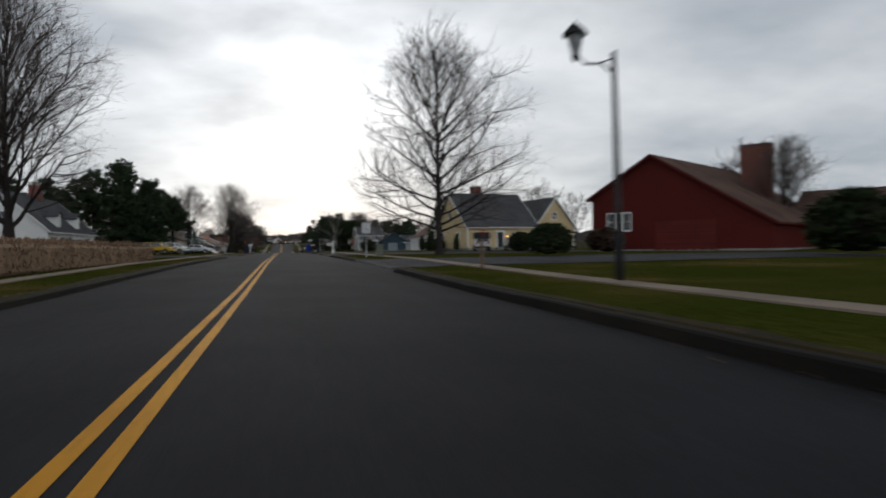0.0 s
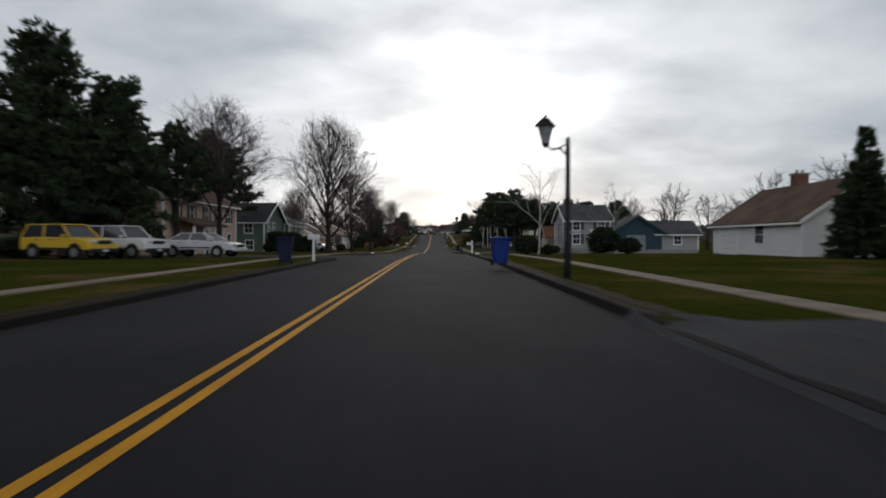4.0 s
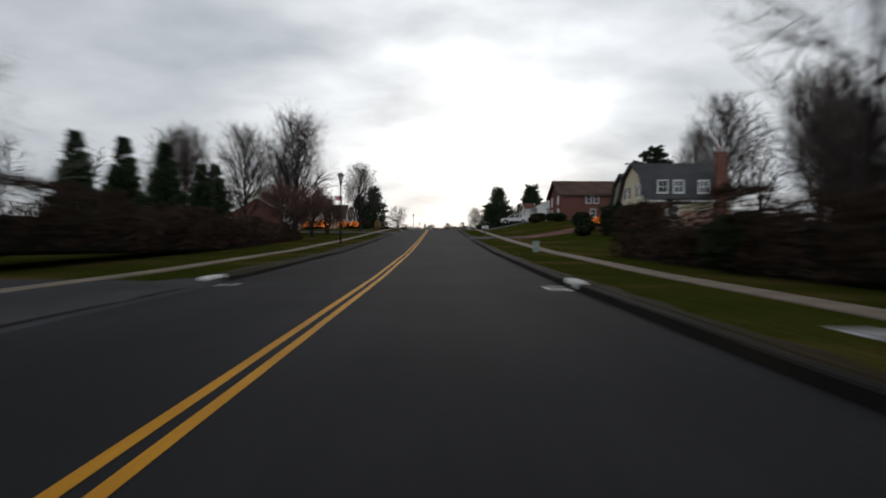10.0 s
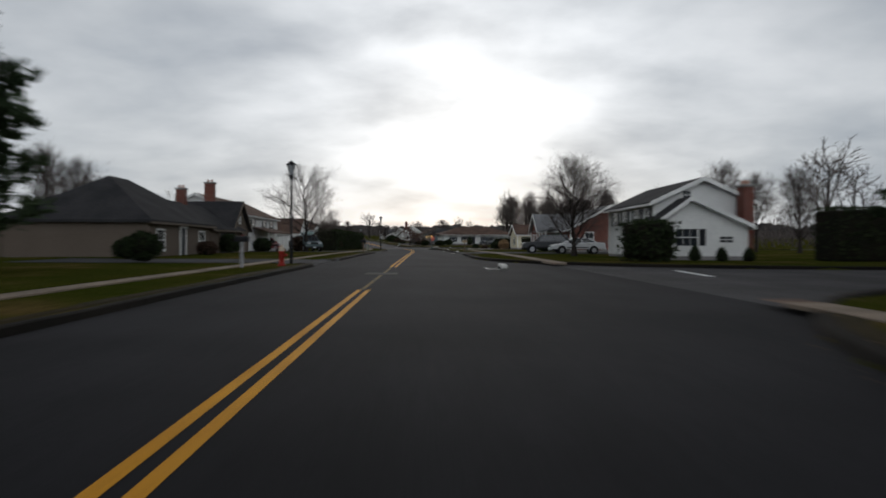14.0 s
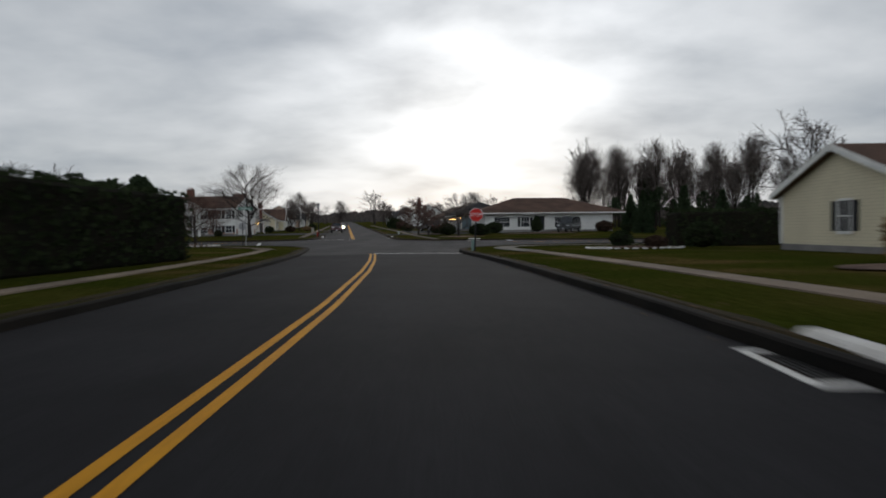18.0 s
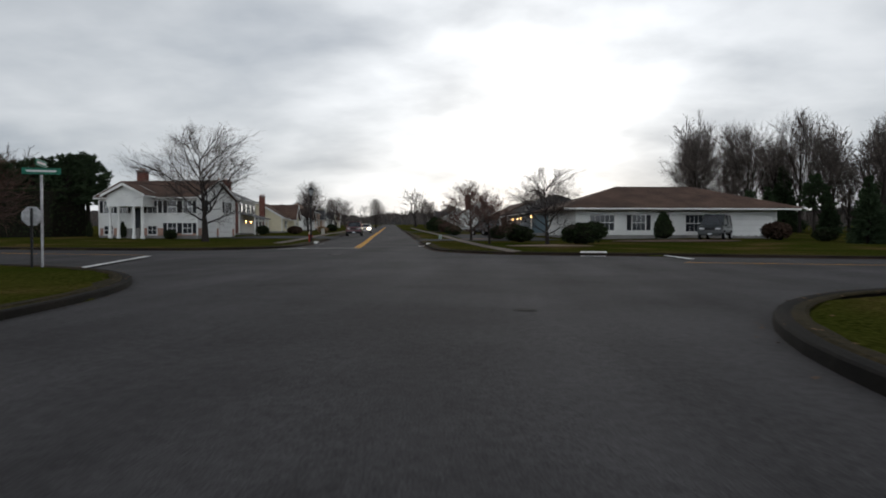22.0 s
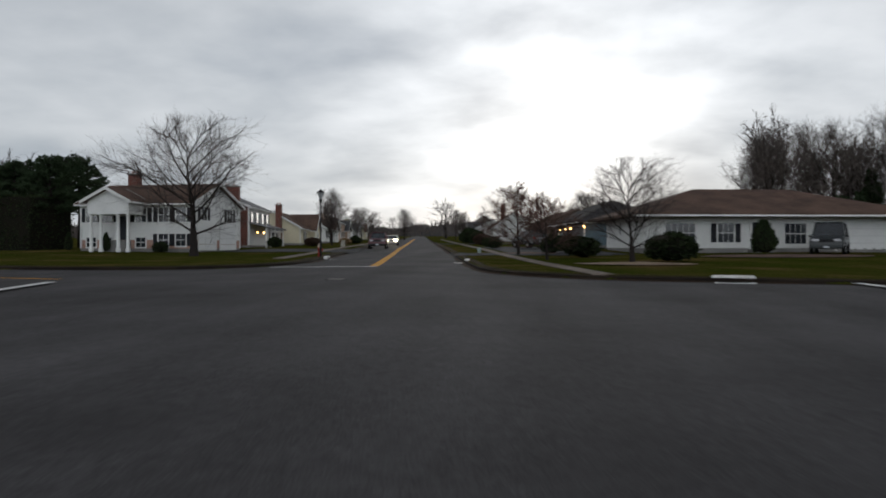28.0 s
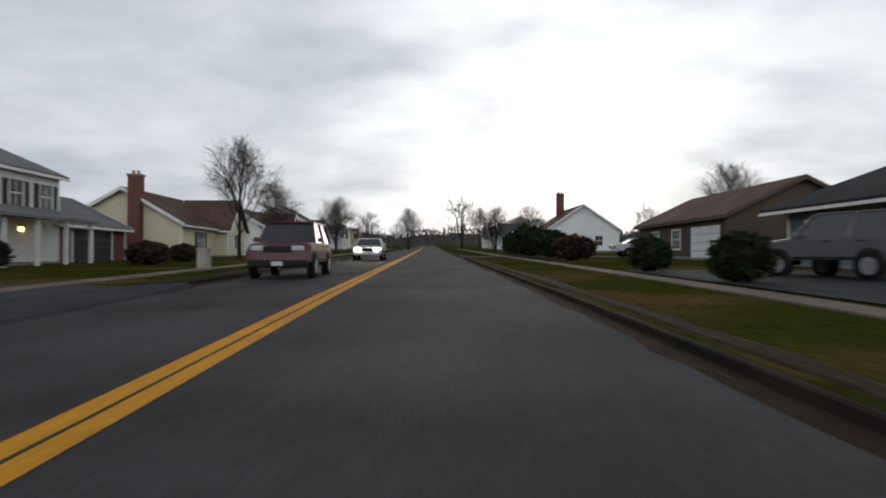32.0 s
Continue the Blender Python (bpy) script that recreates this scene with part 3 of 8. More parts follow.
LEAF_DRY = mat("dead_leaf", (0.16, 0.09, 0.045), (0.09, 0.055, 0.03), 0.9, 3, 20, 0.1)
EDGES = [trace(cx(-60) + RH, -60, 0, 1, lambda x, y: x > 70), trace(70, 403.6, -1, 0, lambda x, y: x > 70), trace(cx(-60) - LH, -60, 0, 1, lambda x, y: x < -75),
         trace(70, cross_mid(70) + 4.9, -1, 0, lambda x, y: y > 730), trace(-75, cross_mid(-75) + 4.9, 1, 0, lambda x, y: y > 730)]
for pts, tl, m_, lab in zip(EDGES, (0.8, 0.8, 0.7, 0.6, 0.65), (CURB, CURB, CURB, CURB_STONE, CURB_STONE), ("low dark rolled asphalt kerb beside the verge", "low dark rolled asphalt kerb with brown leaf litter", "low dark asphalt kerb beside brown verge", "crumbling brown kerb edged with dead leaves", "worn brown kerb by the grass")):
    make_kerb(pts, m_, lab, tl)

for k, ya, yb, w0, w1 in ((0, -20, 330, 0.1, 0.5), (0, 330, 386, 0.1, 0.6), (1, 404, 520, 0.05, 0.25), (2, -20, 150, 0.1, 0.5), (2, 150, 320, 0.15, 0.8), (2, 320, 520, 0.1, 0.5), (3, 520, 640, 0.1, 0.45), (4, 520, 640, 0.2, 0.9)):
    verge_band(EDGES[k], ya, yb, w0, w1, k)
gutter_dirt(EDGES[3], 528, 700, 0.08, 0.4)
gutter_dirt(EDGES[4], 544, 700, 0.1, 0.4)
for k, ya, yb, n in ((0, -5, 390, 1800), (1, 404, 520, 900), (2, -5, 520, 1800), (3, 525, 620, 1500), (4, 530, 620, 700)):
    litter(EDGES[k], ya, yb, n, 40 + k)


def strip(name, x0, x1, ya, yb, lift, material, label, cat, step=2.0, wob=0.0, off=True, group=None):
    """A band along the road between two offsets from its middle line."""
    n = max(1, int(round((yb - ya) / step)))
    v, f = [], []
    for i in range(n + 1):
        y = ya + (yb - ya) * i / n
        c = cx(y) if off else 0
        for x in (x0, x1):
            w = wob * noise.noise((x, y * 0.8, 3))
            v.append((c + x + w, y, prof(y) + lift(x + c, y) if callable(lift) else prof(y) + lift))
    for i in range(n):
        f.append((2 * i, 2 * i + 1, 2 * i + 3, 2 * i + 2))
    return tagged(new(name, raw_mesh(name, v, f, material)), label, cat, kind="structure")


# double yellow line
for y0, y1 in ((-60, 391.3), (404.8, 499.4), (540.1, 730)):
    worn = y0 > 500
    for o in (-0.155, 0.055) if not worn else (-0.2, 0.03):
        strip("lane_marking", o, o + (0.105 if not worn else 0.19), y0, y1, -0.001 + 0.006, YELLOW, "one stripe of the double yellow centre line", "road marking", 1.2, 0.008)
strip("faded_marking", -0.1, 0.0, 391.3, 404.8, 0.004, mat("faded_paint", (0.2, 0.13, 0.04), (0.07, 0.06, 0.045), 0.8, 2, 20, 0.1), "faded old yellow line", "road marking")


def bar_marking(x0, y0, x1, y1, w, label):
    d = Vector((x1 - x0, y1 - y0)).normalized()
    q = Vector((-d.y, d.x)) * w / 2
    v = []
    n = 14
    for i in range(n + 1):
        x, y = x0 + (x1 - x0) * i / n, y0 + (y1 - y0) * i / n
        for s in (-1, 1):
            wx = 0.012 * noise.noise((x * 3, y * 3, s))
            v.append((x + q.x * s + wx, y + q.y * s + wx, prof(y + q.y * s) - 0.012 * max(0.0, min(abs(x - cx(y)), 4.6) - 0.5) * (1 if y < 515 or y > 535 else 0) + 0.006))
    f = [(2 * i, 2 * i + 1, 2 * i + 3, 2 * i + 2) for i in range(n)]
    tagged(new("stop_line", raw_mesh("stop_line", v, f, WHITE_PAINT)), label, "road marking", kind="structure")


bar_marking(-4.25, 499.6, 0.4, 500.1, 0.4, "broad white stop line across the lane")
bar_marking(5.6, 526.6, 5.3, 530.6, 0.3, "thin white stop line on the side road")
bar_marking(-18.2, 528.0, -16.0, 519.2, 0.3, "white stop line on the side road")
bar_marking(-10.85, 539.8, -16.1, 539.95, 0.3, "white stop line of the far approach")
bar_marking(9.5, 398.4, 10.0, 402.8, 0.3, "short white stop line on the side street")
for xa, xb in ((-70, -19.3), (4.8, 70)):
    v = []
    for i in range(25):
        x = xa + (xb - xa) * i / 24
        for s in (-0.12, 0.12):
            v.append((x, cross_mid(x) + s, prof(cross_mid(x)) + 0.003 - 0.049))
    for k in range(len(v)):
        x, y, z = v[k]
        v[k] = (x, y, z + 0.012 * 4.1 - 0.012 * max(0.0, min(abs(x - cx(y)), 4.6) - 0.5) + 0.004)
    tagged(new("lane_marking", raw_mesh("lane_marking", v, [(2 * i, 2 * i + 1, 2 * i + 3, 2 * i + 2) for i in range(24)], YELLOW)), "yellow centre line of the side road", "road marking", kind="structure")

# driveways: apron from the kerb, then on to the house
for s, ya, yb, xe in DRIVES:
    v, f = [], []
    xs = cx((ya + yb) / 2) + (RH - 0.1 if s > 0 else -LH + 0.1)
    marks = [0.0, 0.14, 0.5, 0.9, 1.4, 1.8, 2.3, 3.0] + [3.0 + (abs(xe - xs) - 3.0) * k / 11 for k in range(1, 12)]
    for i, far in enumerate(marks):
        fl = max(0.0, 1 - far / 2.2) ** 2 * 1.5
        yc = (ya + yb) / 2 + 0.15 * math.sin(far * 0.5)
        for k in range(7):
            y = yc + (k / 6 - 0.5) * (yb - ya - 0.6 + 2 * fl)
            x = xs + s * far + (cx(y) - cx(yc)) * max(0.0, 1 - far / 12)
            v.append((x, y, prof(y) - 0.06 if i == 0 else min(prof(y) + 0.005 + 0.046 * far, land(x, y) + 0.022) if in_gap(x, y) else land(x, y) + 0.022))
    for i in range(len(marks) - 1):
        for k in range(6):
            a = i * 7 + k
            f.append((a, a + 1, a + 8, a + 7))
    if ya == 294.0:
        tagged(new("driveway", raw_mesh("driveway", v, f[48:], PAVER_RED)), "reddish paved driveway beyond the walk", "driveway", kind="structure")
        f = f[:48]
    tagged(new("driveway", raw_mesh("driveway", v, f, DRIVE)), "grey asphalt driveway across the verge", "driveway", kind="structure")

# parking bay in front of the slate-blue house
v, f = [], []
for j in range(9):
    for i in range(8):
        a, b = -19.0 + 28 * j / 8, -4.0 + 8.0 * i / 7
        x, y = -3.4 + 0.988 * b - 0.156 * a, 575.5 + 0.156 * b + 0.988 * a
        v.append((x, y, land(x, y) + 0.03))
for j in range(8):
    for i in range(7):
        a = j * 8 + i
        f.append((a, a + 1, a + 9, a + 8))
tagged(new("driveway", raw_mesh("driveway", v, f, DRIVE)), "grey asphalt parking bay before the slate-blue house", "driveway", kind="structure")

# concrete walks
SLAB = mesh_of("slab", box(-0.36, -0.735, -0.08, 0.36, 0.735, 0.0, 0.012), CONCRETE)


def walk_bed():
    v, f = [], []
    for i in range(129):
        y = 24 + 364 * i / 128
        for dx in (-0.4, 0.4):
            v.append((cx(y) + 7.85 + dx, y, land(cx(y) + 7.85 + dx, y) + 0.006))
    for i in range(128):
        f.append((2 * i, 2 * i + 1, 2 * i + 3, 2 * i + 2))
    return tagged(new("pavement", raw_mesh("pavement", v, f, MULCH)), "narrow concrete walk of tan slabs in the lawn", "pavement", kind="structure")


walk_r = walk_bed()


def slab_at(parent, off, y, dx=0.0):
    x = cx(y) + off + dx
    dz = land(x, y + 0.7) - land(x, y - 0.7)
    hd = math.degrees(math.atan2(cx(y + 0.7) - cx(y - 0.7), 1.4))
    ob = new("slab", SLAB)
    ob.parent = parent
    ob.matrix_basis = pose(x, y, land(x, y) + 0.035 + 0.006 * noise.noise((x, y, 7)), math.degrees(math.atan2(dz, 1.4)), 0, -hd)


def walk_strip(off, ya, yb, label, material=CONCRETE, half=0.37):
    bm = bmesh.new()
    y = ya
    while y < yb:
        x = cx(y + 0.7) + off
        z = land(x, y + 0.7) + 0.032 + 0.006 * noise.noise((x, y, 7))
        c0, c1 = cx(y) + off, cx(y + 1.48) + off
        z0, z1 = land(c0, y) + 0.035, land(c1, y + 1.48) + 0.035
        vs = [bm.verts.new(p) for p in ((c0 - half, y, z0), (c0 + half, y, z0), (c1 + half, y + 1.48, z1), (c1 - half, y + 1.48, z1))]
        lo = [bm.verts.new((p.co.x, p.co.y, p.co.z - 0.1)) for p in vs]
        bm.faces.new(vs)
        for i in range(4):
            bm.faces.new((vs[i], lo[i], lo[(i + 1) % 4], vs[(i + 1) % 4]))
        y += 1.5
    tagged(new("pavement", mesh_of("pavement", bm, material)), label, "pavement", kind="structure")


CONC_OLD = mat("concrete_old", (0.19, 0.155, 0.13), (0.12, 0.1, 0.085), 0.9, 0.6, 25, 0.25)
walk_strip(7.85, -50, 24, "concrete walk of tan slabs beside the lawn")
walk_strip(7.85, 408, 497, "concrete walk of tan slabs beside the lawn")
walk_strip(8.2, 531.8, 700, "old concrete walk set in the grass", CONC_OLD)
walk_strip(-6.25, -50, 506, "narrow concrete walk half grown over by grass", half=0.28)
walk_strip(-6.4, 548, 700, "old concrete walk set in the grass", CONC_OLD)
CONC_NEW = mat("concrete_new", (0.46, 0.42, 0.38), (0.36, 0.33, 0.3), 0.9, 0.6, 25, 0.15)
# curved ends of the walk at the crossing
for pts in (((3.75, 497), (3.3, 499.5), (2.95, 502), (2.9, 504.4), (3.5, 506.6), (4.8, 508.4), (7, 509.8), (11, 510.4), (18, 509.6), (30, 507.6)), ((-11.6, 506), (-13.3, 510.5), (-17, 514.5), (-26, 517.6), (-45, 521.4))):
    bm = bmesh.new()
    prev = None
    for i in range(33):
        k = i / 32 * (len(pts) - 1)
        a = min(int(k), len(pts) - 2)
        q = Vector(pts[a]).lerp(Vector(pts[a + 1]), k - a)
        d = (Vector(pts[a + 1]) - Vector(pts[a])).normalized()
        r = [bm.verts.new((q.x - d.y * s, q.y + d.x * s, land(q.x, q.y) + 0.04)) for s in (-0.6, 0.6)]
        if prev:
            bm.faces.new((prev[0], prev[1], r[1], r[0]))
        prev = r
    bmesh.ops.solidify(bm, geom=bm.faces[:], thickness=0.06)
    tagged(new("pavement", mesh_of("pavement", bm, CONC_NEW if pts[0][0] > 0 else CONCRETE)), "pale curved concrete walk at the corner", "pavement", kind="structure")

# ---- houses ----
CACHE = {}


def window_meshes(w, h):
    k = ("win", round(w, 2), round(h, 2))
    if k not in CACHE:
        bm = bmesh.new()
        t = 0.09
        box_bm(bm, -w / 2 - t, -0.06, -t - 0.03, w / 2 + t, 0.02, 0.0)
        box_bm(bm, -w / 2 - t, -0.05, h, w / 2 + t, 0.02, h + t)
        for s in (-1, 1):
            box_bm(bm, min(s * w / 2, s * (w / 2 + t)), -0.05, 0.002, max(s * w / 2, s * (w / 2 + t)), 0.02, h - 0.002)
        box_bm(bm, -w / 2, -0.035, h / 2 - 0.025, w / 2, 0.01, h / 2 + 0.025)
        n = max(2, int(round(w / 0.42)))
        for i in range(1, n):
            x = -w / 2 + w * i / n
            box_bm(bm, x - 0.012, -0.028, 0.0, x + 0.012, 0.0, h / 2 - 0.026)
            box_bm(bm, x - 0.012, -0.028, h / 2 + 0.026, x + 0.012, 0.0, h)
        CACHE[k] = (mesh_of("window_frame", bm, TRIM), mesh_of("pane", box(-w / 2, -0.012, 0, w / 2, 0.015, h), GLASS))
    return CACHE[k]


def shutter_mesh(h, material):
    k = ("shut", round(h, 2), material.name)
    if k not in CACHE:
        bm = box(-0.2, -0.045, 0, 0.2, 0.0, h, 0.01)
        for i in range(int(h / 0.09)):
            box_bm(bm, -0.15, -0.06, 0.05 + i * 0.09, 0.15, -0.046, 0.1 + i * 0.09)
        CACHE[k] = mesh_of("shutter", bm, material)
    return CACHE[k]


def garage_mesh(w, h, material, trim):
    k = ("gar", round(w, 2), round(h, 2), material.name, trim.name)
    if k not in CACHE:
        bm = bmesh.new()
        for i in range(4):
            box_bm(bm, -w / 2, -0.03, i * h / 4 + 0.012, w / 2, 0.02, (i + 1) * h / 4 - 0.012, 0.008)
            m = max(2, int(w / 0.7))
            for j in range(m):
                x0, x1 = -w / 2 + w * j / m + 0.08, -w / 2 + w * (j + 1) / m - 0.08
                box_bm(bm, x0, -0.045, i * h / 4 + 0.09, x1, -0.031, (i + 1) * h / 4 - 0.09)
        fr = bmesh.new()
        box_bm(fr, -w / 2 - 0.14, -0.05, 0, -w / 2, 0.02, h)
        box_bm(fr, w / 2, -0.05, 0, w / 2 + 0.14, 0.02, h)
        box_bm(fr, -w / 2 - 0.14, -0.05, h + 0.002, w / 2 + 0.14, 0.02, h + 0.16)
        CACHE[k] = (mesh_of("garage_door", bm, material), mesh_of("garage_frame", fr, trim))
    return CACHE[k]


def door_meshes(h, material):
    k = ("door", round(h, 2), material.name)
    if k not in CACHE:
        bm = box(-0.45, -0.03, 0.0, 0.45, 0.02, h, 0.01)
        for z0, z1 in ((0.15, 0.9), (1.05, h - 0.15)):
            for s in (-1, 1):
                box_bm(bm, s * 0.2 - 0.14, -0.045, z0, s * 0.2 + 0.14, -0.031, z1)
        fr = bmesh.new()
        box_bm(fr, -0.62, -0.07, 0, -0.46, 0.02, h + 0.02)
        box_bm(fr, 0.46, -0.07, 0, 0.62, 0.02, h + 0.02)
        box_bm(fr, -0.7, -0.1, h + 0.022, 0.7, 0.02, h + 0.25)
        CACHE[k] = (mesh_of("door_leaf", bm, material), mesh_of("door_frame", fr, TRIM), mesh_of("door_handle", lathe(((0.02, 0), (0.035, 0.03), (0.02, 0.06)), 8), DARK))
    return CACHE[k]


DOOR_DARK = mat("door_dark", (0.04, 0.045, 0.05), (0.03, 0.03, 0.035), 0.5)
DOOR_RED = mat("door_red", (0.18, 0.03, 0.025), (0.14, 0.025, 0.02), 0.5)
DOOR_WHITE = mat("door_white", (0.7, 0.7, 0.68), (0.6, 0.6, 0.6), 0.5)


def roof_bm(L, D, eave, rise, kind, over, ridge=0.0, eave_b=None):
    t = 0.18
    hl, hd = L / 2 + over, D / 2
    bm = bmesh.new()
    if kind == "gable":
        eb = eave if eave_b is None else eave_b
        s1, s2 = rise / (hd + ridge), (eave + rise - eb) / (hd - ridge)
        o = over
        top = [(-hd - o, eave - s1 * o), (ridge, eave + rise), (hd + o, eb - s2 * o)]
        outline = [top[0], top[1], top[2], (top[2][0], top[2][1] + t), (ridge, eave + rise + t * 1.25), (top[0][0], top[0][1] + t)]
        return prism(outline, -hl, hl, bm)
    if kind == "gambrel":
        o = over
        k1, z1 = hd * 0.62, eave + rise * 0.68
        top = [(-hd - o * 0.6, eave - 0.1), (-k1, z1), (0, eave + rise), (k1, z1), (hd + o * 0.6, eave - 0.1)]
        up = [(y * 1.02, z + t) for y, z in reversed(top)]
        return prism(top + up, -hl, hl, bm)
    if kind == "hip":
        o = over
        hx, hy = L / 2 + o, hd + o
        rl = max(0.0, L / 2 - D / 2)
        zb, zt = eave - 0.06, eave + rise
        lo = [bm.verts.new(p) for p in ((-hx, -hy, zb), (hx, -hy, zb), (hx, hy, zb), (-hx, hy, zb))]
        mi = [bm.verts.new((v.co.x, v.co.y, zb + t)) for v in lo]
        r0, r1 = bm.verts.new((-rl, 0, zt)), bm.verts.new((rl + 0.01, 0, zt))
        bm.faces.new(lo[::-1])
        for i in range(4):
            bm.faces.new((lo[i], lo[(i + 1) % 4], mi[(i + 1) % 4], mi[i]))
        bm.faces.new((mi[0], mi[1], r1, r0)); bm.faces.new((mi[1], mi[2], r1)); bm.faces.new((mi[2], mi[3], r0, r1)); bm.faces.new((mi[3], mi[0], r0))
        return bm
    return prism([(-hd - over, eave - 0.1), (hd + over, eave + rise), (hd + over, eave + rise + t), (-hd - over, eave - 0.1 + t)], -hl, hl, bm)


def wall_bm(L, D, eave, rise, kind, ridge=0.0, eave_b=None):
    hd = D / 2
    if kind == "gable":
        outline = [(-hd, -0.6), (hd, -0.6), (hd, eave if eave_b is None else eave_b), (ridge, eave + rise), (-hd, eave)]
    elif kind == "gambrel":
        outline = [(-hd, -0.6), (hd, -0.6), (hd, eave), (hd * 0.61, eave + rise * 0.67), (0, eave + rise - 0.02), (-hd * 0.61, eave + rise * 0.67), (-hd, eave)]
    elif kind == "shed":
        outline = [(-hd, -0.6), (hd, -0.6), (hd, eave + rise), (-hd, eave)]
    else:
        outline = [(-hd, -0.6), (hd, -0.6), (hd, eave), (-hd, eave)]
    return prism(outline, -L / 2, L / 2)


def house(label, x, y, bodies, z=None, rz=0.0, chimneys=(), columns=(), name="house"):
    """bodies: dicts with place, size and openings (kind, face, along, sill, width, height)."""
    z = land(x, y) if z is None else z
    h = thing(name, label, "house", x, y, z, rz)
    for b in bodies:
        L, D, ev, ri = b["L"], b["D"], b["eave"], b["rise"]
        kind, over, ridge = b.get("kind", "gable"), b.get("over", 0.4), b.get("ridge", 0.0)
        eb = b.get("eave_b", ev)
        m = pose(b.get("ox", 0), b.get("oy", 0), b.get("z0", 0), 0, 0, b.get("ax", 0))
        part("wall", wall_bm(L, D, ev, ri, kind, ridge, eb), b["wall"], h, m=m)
        if b.get("low"):
            lm, lh = b["low"]
            part("lower_wall", box(-L / 2 - 0.03, -D / 2 - 0.03, -0.6, L / 2 + 0.03, D / 2 + 0.03, lh), lm, h, m=m)
        if not b.get("air"):
            part("foundation", box(-L / 2 - 0.04, -D / 2 - 0.04, -0.9, L / 2 + 0.04, D / 2 + 0.04, 0.18), FOUND, h, m=m)
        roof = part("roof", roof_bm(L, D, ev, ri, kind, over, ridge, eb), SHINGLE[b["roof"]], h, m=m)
        if kind == "gable":
            s1 = ri / (D / 2 + ridge)
            s2 = (ev + ri - eb) / (D / 2 - ridge)
            for e in (-1, 1):
                xx = e * (L / 2 + over)
                a, c2 = (-D / 2 - over, ev - s1 * over), (D / 2 + over, eb - s2 * over)
                pr = [(a[0], a[1] - 0.05), (ridge, ev + ri - 0.03), (c2[0], c2[1] - 0.05), (c2[0], c2[1] + 0.19), (ridge, ev + ri + 0.24), (a[0], a[1] + 0.19)]
                part("rake_board", prism(pr, xx - 0.03, xx + 0.03), b.get("trim", TRIM), roof)
        if kind != "shed":
            for e in (-1, 1):
                low = eb if e > 0 else ev
                sl = ((ev + ri - low) / (D / 2 + e * -ridge)) if kind == "gable" else 0.3
                yy = e * (D / 2 + (over if kind != "gambrel" else over * 0.6))
                zz = low - (sl * over if kind == "gable" else 0.1)
                bm = box(-L / 2 - over, yy - 0.05, zz - 0.04, L / 2 + over, yy + 0.07, zz + 0.09)
                part("gutter", bm, b.get("trim", TRIM), roof)
        if b.get("corner", True):
            for sx in (-1, 1):
                for sy in (-1, 1):
                    px, py = sx * (L / 2 + 0.01), sy * (D / 2 + 0.01)
                    part("corner_board", box(px - 0.07, py - 0.07, 0.19, px + 0.07, py + 0.07, ev - 0.05), b.get("trim", TRIM), h, m=m)
        for o in b.get("op", ()):
            kd, face, u, sill, w, hh = o[:6]
            pp, rot = {"f": ((u, -D / 2), 0), "b": ((-u, D / 2), 180), "l": ((-L / 2, u), -90), "r": ((L / 2, -u), 90)}[face]
            off = 0.035 if b.get("low") and sill < b["low"][1] else 0.0
            d = Matrix.Rotation(radians(rot), 4, "Z") @ Vector((0, -off, 0))
            mm = m @ pose(pp[0] + d.x, pp[1] + d.y, sill, 0, 0, rot)
            if kd in ("w", "ws", "wr"):
                fr, pa = window_meshes(w, hh)
                wn = new("window")
                wn.parent, wn.matrix_basis = h, mm
                wn.empty_display_size = 0.2
                part("window_frame", fr, TRIM, wn)
                part("pane", pa, GLASS, wn)
                if kd != "w":
                    for s in (-1, 1):
                        part("shutter", shutter_mesh(hh, b.get("shut", BLACK)), BLACK, wn, m=pose(s * (w / 2 + 0.3), 0, 0))
            elif kd == "g":
                gd, gf = garage_mesh(w, hh, b.get("gmat", GARAGE_WHITE), b.get("trim", TRIM))
                g = part("garage_door", gd, None, h, m=mm)
                part("garage_frame", gf, TRIM, g)
            elif kd == "d":
                dl, df, dh = door_meshes(hh, b.get("dmat", DOOR_DARK))
                g = part("door", dl, None, h, m=mm)
                part("door_frame", df, TRIM, g)
                part("door_handle", dh, DARK, g, m=pose(0.36, -0.05, hh * 0.47, 90))
                part("door_step", box(-0.8, -0.9, -sill - 0.3, 0.8, -0.05, -0.03, 0.02), FOUND, g)
            elif kd == "lamp":
                g = part("wall_lamp", box(-0.09, -0.2, 0, 0.09, 0.0, 0.06), DARK, h, m=mm)
                part("bulb", lathe(((0.03, -0.2), (0.08, -0.15), (0.08, -0.05), (0.05, -0.01)), 8), WARM, g, "glowing warm bulb", pose(0, -0.13, 0))
            elif kd == "porch":
                part("porch_roof", prism([(-w, -0.0), (0.0, 0.45), (0.0, 0.6), (-w - 0.25, 0.02), (-w - 0.25, -0.12), (-w, -0.12)], -hh / 2, hh / 2), SHINGLE[b["roof"]], h, m=mm @ pose(0, 0, 0))
                nn = max(2, int(hh / 2.2) + 1)
                for i in range(nn):
                    part("porch_post", box(-0.08, -0.08, -sill - 0.1, 0.08, 0.08, -0.12), TRIM, h, m=mm @ pose(-hh / 2 + 0.2 + i * (hh - 0.4) / (nn - 1), -w + 0.1, 0))
            elif kd == "dormer":
                dm = part("dormer", prism([(-w / 2, -1.2), (w / 2, -1.2), (w / 2, hh), (0, hh + 0.55), (-w / 2, hh)], -0.6, 2.4), b["wall"], h, m=mm @ pose(0, 0.9, 0, 0, 0, 90))
